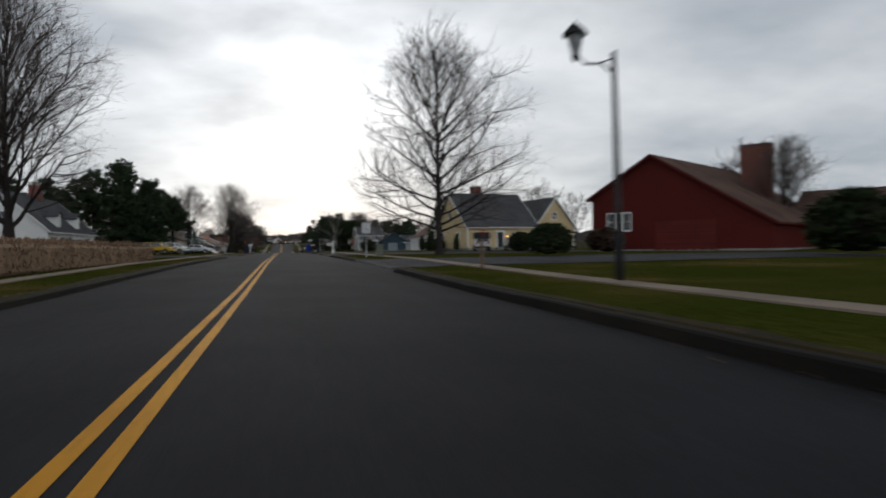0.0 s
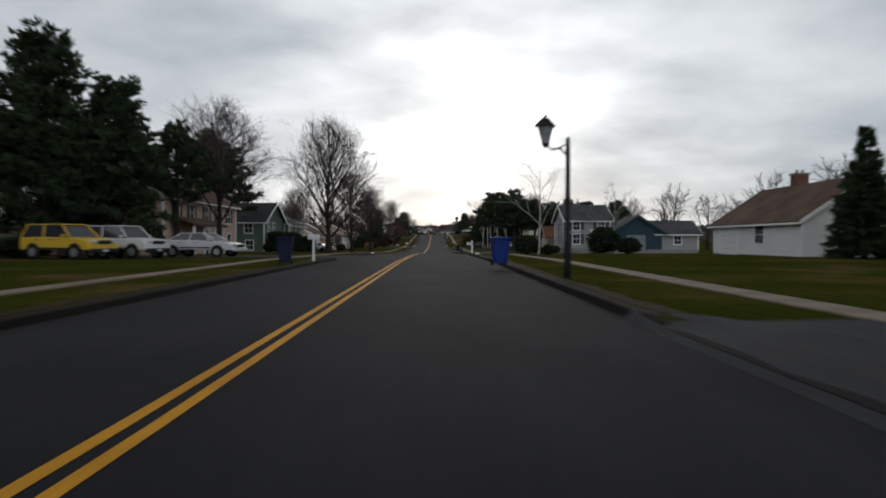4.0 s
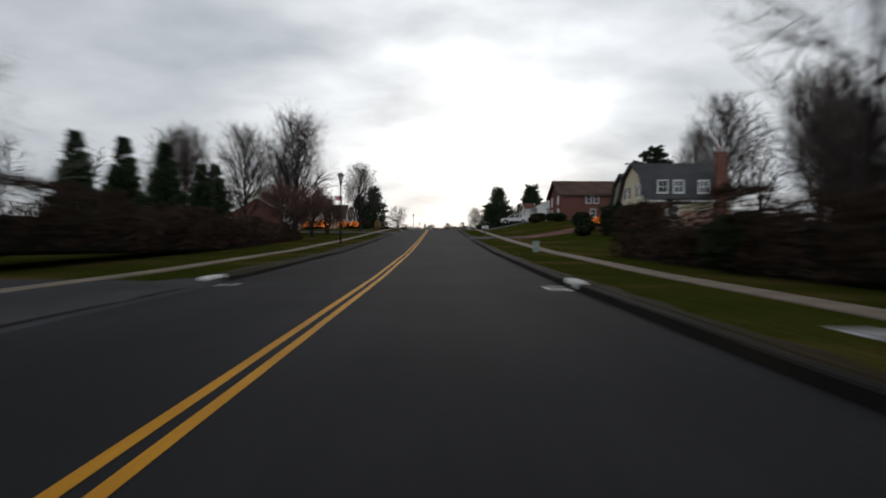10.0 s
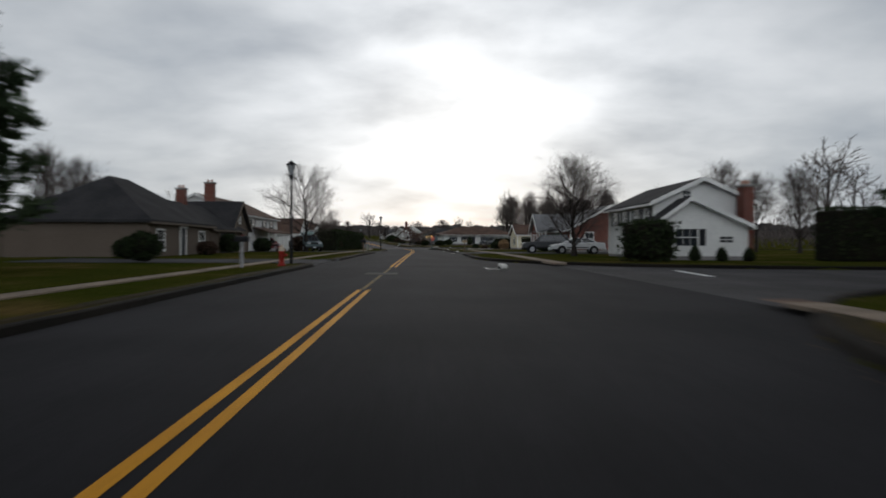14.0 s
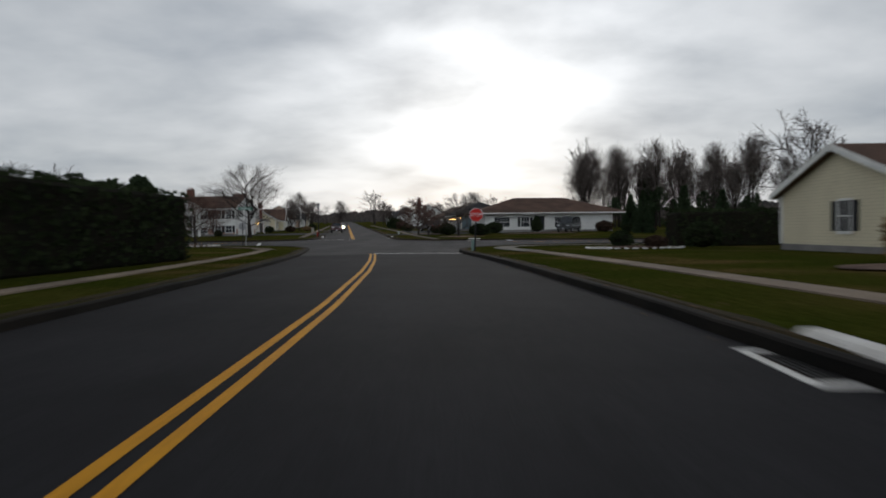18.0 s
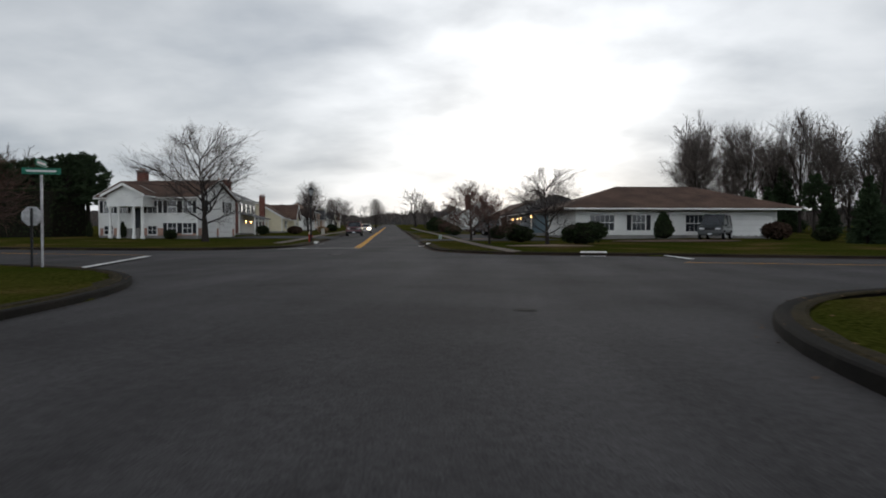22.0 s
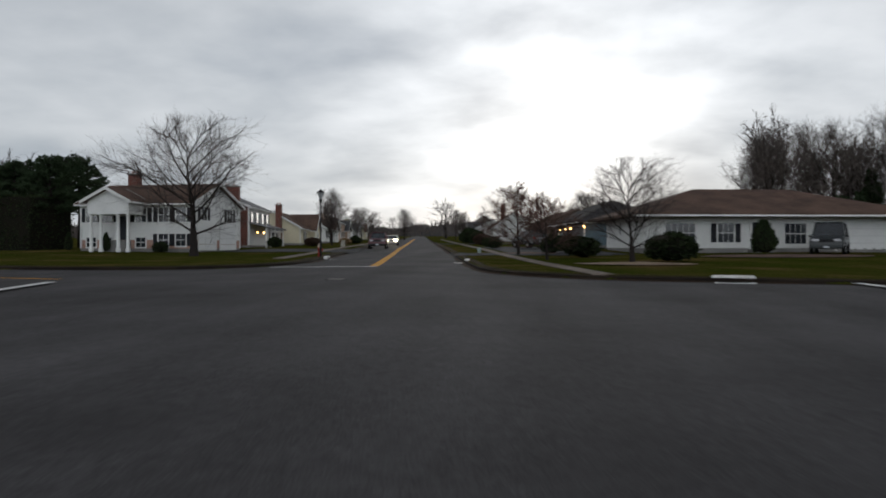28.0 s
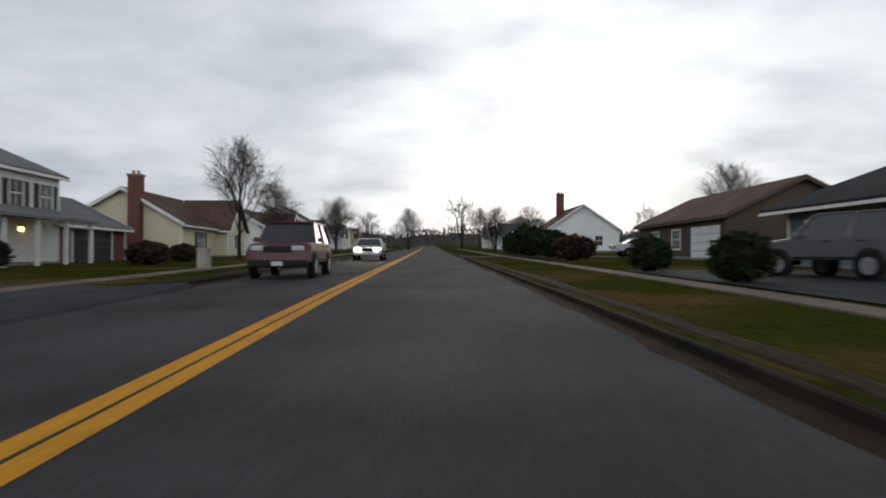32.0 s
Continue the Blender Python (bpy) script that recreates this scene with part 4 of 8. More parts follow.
                part("dormer_roof", prism([(-w / 2 - 0.2, hh - 0.16), (0, hh + 0.58), (w / 2 + 0.2, hh - 0.16), (w / 2 + 0.2, hh - 0.02), (0, hh + 0.74), (-w / 2 - 0.2, hh - 0.02)], -0.85, 2.5), SHINGLE[b["roof"]], dm)
                fr, pa = window_meshes(w * 0.55, hh * 0.85)
                wn = part("dormer_window", fr, TRIM, dm, m=pose(-0.6, 0, 0.05, 0, 0, -90))
    for ox, oy, hh in columns:
        part("column", lathe(((0.2, -0.3), (0.2, 0.15), (0.14, 0.2), (0.12, hh - 0.2), (0.18, hh - 0.1), (0.18, hh - 0.004)), 12), TRIM, h, "white column", pose(ox, oy, 0), True)
    for ox, oy, w, d, z0, z1, cm in chimneys:
        c = part("chimney", box(ox - w / 2, oy - d / 2, z0, ox + w / 2, oy + d / 2, z1), cm, h)
        part("chimney_cap", box(ox - w / 2 - 0.08, oy - d / 2 - 0.08, z1 + 0.002, ox + w / 2 + 0.08, oy + d / 2 + 0.08, z1 + 0.14, 0.02), FOUND, c)
        for s in (-1, 1):
            part("flue", cyl(0.12, 0.11, z1 + 0.14, z1 + 0.4, 10, None, ox + s * w * 0.22, oy), BRICK_PINK, c)
    return h


def wins(face, us, sill, w=0.9, h=1.35, kind="w"):
    return [(kind, face, u, sill, w, h) for u in us]

# ---- trees and shrubs ----


def tube(verts, faces, pts, radii, sides):
    base = len(verts)
    up = Vector((0.3, 0.9, 0.1))
    for i, (p, r) in enumerate(zip(pts, radii)):
        d = (pts[min(i + 1, len(pts) - 1)] - pts[max(i - 1, 0)]).normalized()
        a = d.cross(up)
        a = a.normalized() if a.length > 1e-4 else Vector((1, 0, 0))
        b = d.cross(a)
        for k in range(sides):
            q = p + (a * math.cos(k * 2 * math.pi / sides) + b * math.sin(k * 2 * math.pi / sides)) * r
            verts.append(q[:])
    for i in range(len(pts) - 1):
        for k in range(sides):
            a, b = base + i * sides + k, base + i * sides + (k + 1) % sides
            faces.append((a, b, b + sides, a + sides))


def bent(rng, p, d, length, n, wander, lift):
    pts = [p.copy()]
    d = d.normalized()
    for _ in range(n):
        d = (d + Vector((rng.uniform(-1, 1), rng.uniform(-1, 1), rng.uniform(-0.6, 0.8) + lift)) * wander).normalized()
        p = p + d * (length / n)
        pts.append(p.copy())
    return pts, d


def side_dir(rng, d, spread):
    a = Vector((rng.uniform(-1, 1), rng.uniform(-1, 1), rng.uniform(-1, 1)))
    a = (a - d * a.dot(d)).normalized()
    return (d * math.cos(spread) + a * math.sin(spread)).normalized()


def ribbon(rng, verts, faces, pts, widths):
    """A thin flat twig."""
    a = side_dir(rng, (pts[-1] - pts[0]).normalized(), 1.5708)
    b = len(verts)
    for p, w in zip(pts, widths):
        verts.append((p - a * w)[:])
        verts.append((p + a * w)[:])
    for i in range(len(pts) - 1):
        faces.append((b + 2 * i, b + 2 * i + 1, b + 2 * i + 3, b + 2 * i + 2))


def bare_tree_meshes(seed, fork=0.24, limbs=8, spread=0.75, radius=0.024, droop=0.0, dens=1.0, fine=1.0, bark=BARK, twig=TWIG, stems=1, reach=1.0, leader=False, crown=None, bend=0.15):
    """Leafless tree one unit high, in trunk, main branches and twigs; scaled when placed."""
    rng = random.Random(seed)
    tv, tf, lv, lf, wv, wf = [], [], [], [], [], []
    limb_list = []
    for s in range(stems):
        lean = Vector((rng.uniform(-1, 1), rng.uniform(-1, 1), 0)) * (0.05 if stems == 1 else 0.28)
        pts, d = bent(rng, Vector((rng.uniform(-0.02, 0.02) * (stems - 1), rng.uniform(-0.02, 0.02) * (stems - 1), -0.02)), Vector((0, 0, 1)) + lean, 0.92 if leader else 0.84, 9, 0.03 if leader else 0.05, 0.25)
        rr = [radius * (1.3 if i == 0 else 1) * (1 - 0.93 * (i / 9)) + 0.001 for i in range(10)]
        if crown and not leader:
            rr = [r * (1.0 if i / 9 < fork + 0.08 else 0.62) for i, r in enumerate(rr)]
        tube(tv, tf, pts, rr, 9)
        n = max(2, int(limbs / stems))
        for i in range(n):
            k = fork + (0.94 - fork) * ((i + rng.random() * 0.6) / n) ** 1.15
            j = min(int(k * 9), 8)
            p = pts[j].lerp(pts[j + 1], k * 9 - j)
            ang = i * 2.4 + rng.uniform(-0.4, 0.4)
            sp = spread * ((1.35 - 0.85 * k) if leader else (1.15 - 0.5 * k)) + rng.uniform(-0.1, 0.1)
            dd = Vector((math.cos(ang) * math.sin(sp), math.sin(ang) * math.sin(sp), math.cos(sp)))
            if crown:
                zc, rx, rz_ = crown
                o_, q_ = Vector((p.x / rx, p.y / rx, (p.z - zc) / rz_)), Vector((dd.x / rx, dd.y / rx, dd.z / rz_))
                aa, bb, cc = q_.dot(q_), o_.dot(q_), o_.dot(o_) - 1
                to_edge = max(0.05, (-bb + math.sqrt(max(0.0, bb * bb - aa * cc))) / aa)
                limb_list.append((p, dd, to_edge * rng.uniform(0.66, 0.82), max(rr[j] * 0.34, 0.0016 + 0.0075 * to_edge)))
                continue
            limb_list.append((p, dd, reach * 0.66 * (1 - k * 0.72) * rng.uniform(0.85, 1.12) * (0.8 if leader else 1.0), rr[j] * (0.34 if leader else 0.42)))
    for p, d, ln, r in limb_list:
        pts, dd = bent(rng, p, d, ln, 6, bend, 0.3 - droop)
        tube(lv, lf, pts, [r * (1 - 0.85 * i / 6) + 0.0009 for i in range(7)], 5)
        nb = max(3, int((7 + ln * 15) * dens))
        for b in range(nb):
            k = 0.18 + 0.82 * (b + rng.random()) / nb
            j = min(int(k * 6), 5)
            q = pts[j].lerp(pts[j + 1], k * 6 - j)
            bd = side_dir(rng, (pts[j + 1] - pts[j]).normalized(), rng.uniform(0.45, 0.95))
            bl = ln * rng.uniform(0.3, 0.55) * (1.15 - 0.55 * k) + 0.03
            bp, _ = bent(rng, q, bd, bl, 4, 0.18, 0.26 - droop)
            tube(lv, lf, bp, [r * 0.32 * (1 - 0.8 * i / 4) + 0.0007 for i in range(5)], 3)
            nt = max(3, int(10 * dens))
            for t in range(nt):
                k2 = 0.12 + 0.88 * (t + rng.random()) / nt
                j2 = min(int(k2 * 4), 3)
                q2 = bp[j2].lerp(bp[j2 + 1], k2 * 4 - j2)
                td = side_dir(rng, (bp[j2 + 1] - bp[j2]).normalized(), rng.uniform(0.35, 0.95))
                tl = bl * rng.uniform(0.35, 0.65) + 0.022
                tp, _ = bent(rng, q2, td, tl, 2, 0.2, 0.2 - droop * 1.6)
                ribbon(rng, wv, wf, tp, [0.0011 * fine, 0.0009 * fine, 0.0005 * fine])
                for u in range(max(2, int(5 * dens))):
                    q3 = tp[0].lerp(tp[2], rng.uniform(0.2, 1.0))
                    ud = side_dir(rng, (tp[2] - tp[0]).normalized(), rng.uniform(0.3, 0.85)) + Vector((0, 0, -droop))
                    up_, _ = bent(rng, q3, ud, tl * rng.uniform(0.35, 0.75), 1, 0.1, 0)
                    ribbon(rng, wv, wf, up_, [0.0008 * fine, 0.0004 * fine])
    return (raw_mesh("trunk", tv, tf, bark, True), raw_mesh("branch_frame", lv, lf, bark, True), raw_mesh("twig_mass", wv, wf, twig))


BARE = {
    "oval": bare_tree_meshes(11, fine=0.6, limbs=30, spread=0.7, fork=0.14, radius=0.026, dens=0.85, crown=(0.58, 0.36, 0.43)),
    "oval2": bare_tree_meshes(27, fine=0.6, limbs=28, spread=0.64, fork=0.15, radius=0.024, dens=0.85, crown=(0.58, 0.34, 0.43)),
    "wide": bare_tree_meshes(5, fine=0.5, limbs=36, spread=1.02, fork=0.13, radius=0.0155, dens=0.8, leader=True, crown=(0.46, 0.46, 0.55)),
    "spread": bare_tree_meshes(19, fine=0.7, limbs=18, spread=1.0, fork=0.2, radius=0.024, dens=0.85, crown=(0.6, 0.52, 0.41)),
    "crooked": bare_tree_meshes(66, fine=0.7, limbs=12, spread=1.0, fork=0.26, radius=0.027, dens=0.5, crown=(0.58, 0.42, 0.44), bend=0.3),
    "slim": bare_tree_meshes(41, limbs=13, spread=0.45, fork=0.25, dens=0.85, radius=0.018),
    "birch": bare_tree_meshes(33, limbs=11, spread=0.55, fork=0.26, radius=0.0095, droop=0.1, dens=0.42, fine=0.55, bark=BARK_LIGHT, reach=0.8),
    "weeping": bare_tree_meshes(52, limbs=7, spread=0.9, fork=0.3, radius=0.011, droop=0.5, dens=0.42, fine=0.8, bark=BARK_LIGHT),
    "multi": bare_tree_meshes(8, limbs=14, spread=0.8, fork=0.18, radius=0.016, stems=4, dens=0.9, fine=1.5, twig=TWIG_RED),
    "red": bare_tree_meshes(61, limbs=13, spread=1.0, fork=0.15, radius=0.018, dens=0.9, fine=1.5, twig=TWIG_RED),
    "far": bare_tree_meshes(71, limbs=8, spread=0.7, fork=0.2, dens=0.42, fine=3.2),
    "far2": bare_tree_meshes(83, limbs=8, spread=0.55, fork=0.2, dens=0.42, fine=3.2),
}


def bare_tree(kind, x, y, h, label="tall leafless grey-brown shade tree", rz=0.0, wide=1.0, z=None, group=""):
    t = thing("tree", label, "tree", x, y, (land(x, y) if z is None else z) - 0.05, rz, group)
    for n, me in zip(("trunk", "branch_frame", "twig_mass"), BARE[kind]):
        ob = part(n, me, None, t, m=Matrix.Diagonal((h * wide, h * wide, h, 1)))
        if n == "twig_mass":
            tagged(ob, kind="stuff")
    return t


def conifer_meshes(seed, kind):
    rng = random.Random(seed)
    tv, tf, bv, bf, nv, nf = [], [], [], [], [], []
    tube(tv, tf, [Vector((0, 0, -0.02)), Vector((0.004, 0, 0.35)), Vector((0, 0.004, 0.7)), Vector((0, 0, 0.97))], [0.024, 0.018, 0.01, 0.002], 8)

    def spray(p, d, size, n):
        for _ in range(n):
            a = side_dir(rng, d, rng.uniform(0.2, 1.1))
            s = size * rng.uniform(0.6, 1.2)
            w = side_dir(rng, a, 1.57) * s * 0.13
            b0 = len(nv)
            mid = p + a * s * 0.5 + side_dir(rng, a, 1.57) * s * 0.1
            nv.extend(((p - w * 0.3)[:], (mid - w)[:], (p + a * s)[:], (mid + w)[:]))
            nf.append((b0, b0 + 1, b0 + 2, b0 + 3))
    if kind == "spruce":
        for lv in range(30):
            k = lv / 30
            z = 0.05 + 0.92 * k
            ln = 0.29 * (1 - k) ** 1.05 * rng.uniform(0.85, 1.12) + 0.015
            for b in range(10 if k < 0.7 else 7):
                an = b * 0.63 + lv * 1.3 + rng.uniform(-0.25, 0.25)
                d = Vector((math.cos(an), math.sin(an), -0.12 + 0.5 * k + rng.uniform(-0.1, 0.1)))
                l2 = ln * rng.uniform(0.75, 1.1)
                pts, _ = bent(rng, Vector((0, 0, z)), d, l2, 3, 0.1, 0.05)
                tube(bv, bf, pts, [0.003, 0.0022, 0.0015, 0.0005], 3)
                m = max(3, int(l2 * 60))
                for s in range(m):
                    q = pts[0].lerp(pts[3], 0.25 + 0.75 * (s + rng.random()) / m)
                    spray(q, (d + Vector((0, 0, -0.3))).normalized(), 0.05, 7)
    else:
        n = 150 if kind == "full" else 60
        low = 0.07 if kind == "full" else 0.38
        for b in range(n):
            k = b / n
            z = low + (0.97 - low) * k
            an = b * 2.4 + rng.uniform(-0.3, 0.3)
            ln = (0.34 - 0.22 * abs(k - 0.32)) * (1.04 - k * (0.5 if kind == "full" else 0.68)) * rng.uniform(0.6, 1.15)
            d = Vector((math.cos(an), math.sin(an), 0.05 + 0.6 * k + rng.uniform(-0.1, 0.15)))
            pts, _ = bent(rng, Vector((0, 0, z)), d, ln, 4, 0.18, 0.3)
            tube(bv, bf, pts, [0.005, 0.004, 0.003, 0.002, 0.0006], 4)
            m = max(6, int(ln * 92))
            for s in range(m):
                q = pts[min(3, 1 + int(3 * (s / m)))].lerp(pts[4], rng.random()) + Vector((rng.uniform(-1, 1), rng.uniform(-1, 1), rng.uniform(-0.4, 0.8))) * (0.04 if kind == "full" else 0.024)
                spray(q, Vector((d.x * 0.5 + rng.uniform(-0.5, 0.5), d.y * 0.5 + rng.uniform(-0.5, 0.5), 0.6)).normalized(), 0.042, 8 if kind == "full" else 9)
    return (raw_mesh("trunk", tv, tf, BARK, True), raw_mesh("branch_frame", bv, bf, BARK), raw_mesh("needle_crown", nv, nf, NEEDLE))


CONIFER = {"spruce": conifer_meshes(3, "spruce"), "pine": conifer_meshes(9, "pine"), "pine2": conifer_meshes(14, "pine"), "full": conifer_meshes(23, "full")}


def conifer(kind, x, y, h, label="", rz=0.0, wide=1.0, z=None, group=""):
    label = label or ("dense dark conical spruce with low branches" if kind == "spruce" else "tall dark green pine with ragged crown")
    t = thing("tree", label, "tree", x, y, (land(x, y) if z is None else z) - 0.05, rz, group)
    for n, me in zip(("trunk", "branch_frame", "needle_crown"), CONIFER[kind]):
        part(n, me, None, t, m=Matrix.Diagonal((h * wide, h * wide, h, 1)))
    return t


def leafy(seed, shape, n, leaf, material, core=True, size=(1, 1, 1)):
    """A clipped or loose shrub of unit size: rough heart painted as dark inner shade, with leaves all round."""
    rng = random.Random(seed)
    v, f = [], []

    def surf(th, ph):
        d = Vector((math.cos(th) * math.cos(ph), math.sin(th) * math.cos(ph), math.sin(ph)))
        if shape == "box":
            m = max(abs(d.x), abs(d.y), abs(d.z))
            q = d / m
            q = q.lerp(d, 0.18)
        elif shape == "cone":
            q = Vector((d.x * (1 - 0.5 * (d.z + 1) / 2) , d.y * (1 - 0.5 * (d.z + 1) / 2), d.z))
        else:
            q = d
        return q * (1 + 0.12 * noise.noise(d * 2.3 + Vector((seed, 0, 0))) + 0.06 * noise.noise(d * 6.0))
    for _ in range(n):
        th, ph = rng.uniform(0, 2 * math.pi), math.asin(rng.uniform(-0.75, 1))
        q = surf(th, ph) * rng.uniform(0.82, 1.04)
        p = Vector((q.x * 0.5 * size[0], q.y * 0.5 * size[1], (q.z + 1) * 0.5 * size[2]))
        a = Vector((rng.uniform(-1, 1), rng.uniform(-1, 1), rng.uniform(-0.4, 1))).normalized()
        s = leaf * rng.uniform(0.6, 1.3)
        w = side_dir(rng, a, 1.57) * s * 0.35
        b0 = len(v)
        v.extend(((p - w)[:], (p + a * s * 0.5 - w * 0.9)[:], (p + a * s)[:], (p + w)[:]))
        f.append((b0, b0 + 1, b0 + 2, b0 + 3))
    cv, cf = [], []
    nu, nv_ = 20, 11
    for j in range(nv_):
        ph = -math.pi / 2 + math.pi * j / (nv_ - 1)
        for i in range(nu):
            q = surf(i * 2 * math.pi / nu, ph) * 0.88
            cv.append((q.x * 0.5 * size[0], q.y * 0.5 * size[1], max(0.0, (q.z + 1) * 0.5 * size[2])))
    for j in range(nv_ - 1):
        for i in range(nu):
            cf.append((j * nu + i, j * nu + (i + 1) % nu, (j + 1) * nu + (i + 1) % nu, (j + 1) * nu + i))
    return raw_mesh("foliage", v, f, material), raw_mesh("inner_mass", cv, cf, SHADE_CORE, True)


LEAFY = {
    "round": leafy(1, "ball", 1100, 0.11, SHRUB), "round2": leafy(2, "ball", 1000, 0.12, SHRUB), "brown": leafy(3, "ball", 1100, 0.13, SHRUB_BROWN),
    "cone": leafy(4, "cone", 1200, 0.085, SHRUB), "box": leafy(5, "box", 1600, 0.085, SHRUB), "dry": leafy(6, "ball", 1300, 0.2, DRYGRASS),
}
HEDGE_CACHE = {}


def bush(kind, x, y, w, h, d=None, label="", z=None, rz=0.0, name="shrub"):
    d = d or w
    label = label or {"round": "rounded dark evergreen shrub by the lawn", "round2": "rounded dark evergreen shrub in a bed", "brown": "bare reddish-brown twiggy leafless shrub", "cone": "small clipped conical dark evergreen shrub", "box": "dark evergreen shrub clipped square", "dry": "clump of dry tan ornamental grass"}[kind]
    t = thing(name, label, "shrub", x, y, (land(x, y) if z is None else z) - 0.05, rz)
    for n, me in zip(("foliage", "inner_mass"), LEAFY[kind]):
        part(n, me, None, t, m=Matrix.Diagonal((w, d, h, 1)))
    return t


def hedge(x0, y0, x1, y1, w, h, label, material=SHRUB, seed=1, ragged=0.0):
    ln = math.hypot(x1 - x0, y1 - y0)
    rng = random.Random(seed)
    v, f = [], []
    for _ in range(int(ln * (260 if ragged else 170) * h / 2)):
        u, s = rng.uniform(-0.5, 0.5) * ln, rng.random()
        if s < 0.4:
            p = Vector((u, -w / 2, rng.uniform(0.05, 1) * h))
        elif s < 0.65:
            p = Vector((u, w / 2, rng.uniform(0.05, 1) * h))
        elif s < 0.95:
            p = Vector((u, rng.uniform(-0.5, 0.5) * w, h))
        else:
            p = Vector((rng.choice((-0.5, 0.5)) * ln, rng.uniform(-0.5, 0.5) * w, rng.uniform(0, 1) * h))
        p += Vector((0, 0, 0.14 * noise.noise((p.x * 0.6, p.y, 3)))) + Vector((0, 0.14 * noise.noise((p.x * 0.8, p.z, 9)), 0))
        if ragged:
            p.z = min(h, p.z * (0.75 + ragged * 0.9 * noise.noise((p.x * 0.35, p.y * 0.4, seed))) + ragged * 0.5 * rng.random() ** 3)
        up = 3.0 if material is HEDGE_TAN else (1.6 if ragged else 1.0)
        a = Vector((rng.uniform(-1, 1), rng.uniform(-1, 1), rng.uniform(-0.3, 1) * up)).normalized()
        s = rng.uniform(0.1, 0.24) * (1.7 if ragged else 1.0)
        q = side_dir(rng, a, 1.57) * s * (0.14 if ragged or material is HEDGE_TAN else 0.35)
        b0 = len(v)
        v.extend(((p - q)[:], (p + a * s * 0.5 - q)[:], (p + a * s)[:], (p + q)[:]))
        f.append((b0, b0 + 1, b0 + 2, b0 + 3))
    xm, ym = (x0 + x1) / 2, (y0 + y1) / 2
    t = thing("hedge", label, "hedge", xm, ym, land(xm, ym) - 0.05, math.degrees(math.atan2(y1 - y0, x1 - x0)))
    part("foliage", raw_mesh("foliage", v, f, material), None, t)
    # core painted as inner shade; the tan hedge gets a wood-coloured one
    part("inner_mass", box(-ln / 2 + 0.08, -w / 2 + 0.1, 0, ln / 2 - 0.08, w / 2 - (0.4 if ragged else 0.1), h * 0.55 if ragged else h - 0.1, 0.12), SHADE_CORE if material is not HEDGE_TAN else FENCE_WOOD, t)
    return t


def light_net(x, y, w, h, z=None, label="shrub draped with glowing orange string lights"):
    """A shrub under a net of small lamps."""
    s = bush("round2", x, y, w, h, label=label, z=z, name="lit_shrub")
    rng = random.Random(int(x * 7 + y))
    v, f = [], []
    for _ in range(170):
        th, ph = rng.uniform(0, 6.283), math.asin(rng.uniform(-0.3, 1))
        d = Vector((math.cos(th) * math.cos(ph), math.sin(th) * math.cos(ph), math.sin(ph)))
        p = Vector((d.x * w * 0.53, d.y * w * 0.53, (d.z * 1.04 + 1) * h * 0.5))
        r = 0.045
        b = len(v)
        v.extend([(p.x + r, p.y, p.z), (p.x - r, p.y, p.z), (p.x, p.y + r, p.z), (p.x, p.y - r, p.z), (p.x, p.y, p.z + r), (p.x, p.y, p.z - r)])
        f.extend([(b, b + 2, b + 4), (b + 2, b + 1, b + 4), (b + 1, b + 3, b + 4), (b + 3, b, b + 4), (b + 2, b, b + 5), (b + 1, b + 2, b + 5), (b + 3, b + 1, b + 5), (b, b + 3, b + 5)])
    tagged(part("light_string", raw_mesh("light_string", v, f, ORANGE_LIGHT), None, s, "net of small orange lamps"), kind="stuff")
    return s


# ---- vehicles ----
TYRE = mat("tyre_rubber", (0.012, 0.012, 0.012), (0.02, 0.02, 0.02), 0.85, 4, 30, 0.2)
RIM = mat("rim_alloy", (0.45, 0.45, 0.46), (0.35, 0.35, 0.36), 0.35, 4, 20, 0.05, metal=0.8)
TAIL = mat("tail_lamp", (0.3, 0.012, 0.01), (0.2, 0.01, 0.01), 0.2, 4, 20, 0.05)
LENS = mat("lamp_lens", (0.55, 0.56, 0.58), (0.4, 0.4, 0.42), 0.15, 4, 20, 0.05, spec=0.6)
PLATE = mat("plate_plain", (0.6, 0.62, 0.65), (0.5, 0.52, 0.55), 0.5)


def paint(name, c):
    m_ = mat("paint_" + name, c, tuple(v * 0.92 for v in c), 0.28, 1.0, 6, 0.02, spec=0.55, grain=0.05)
    return m_


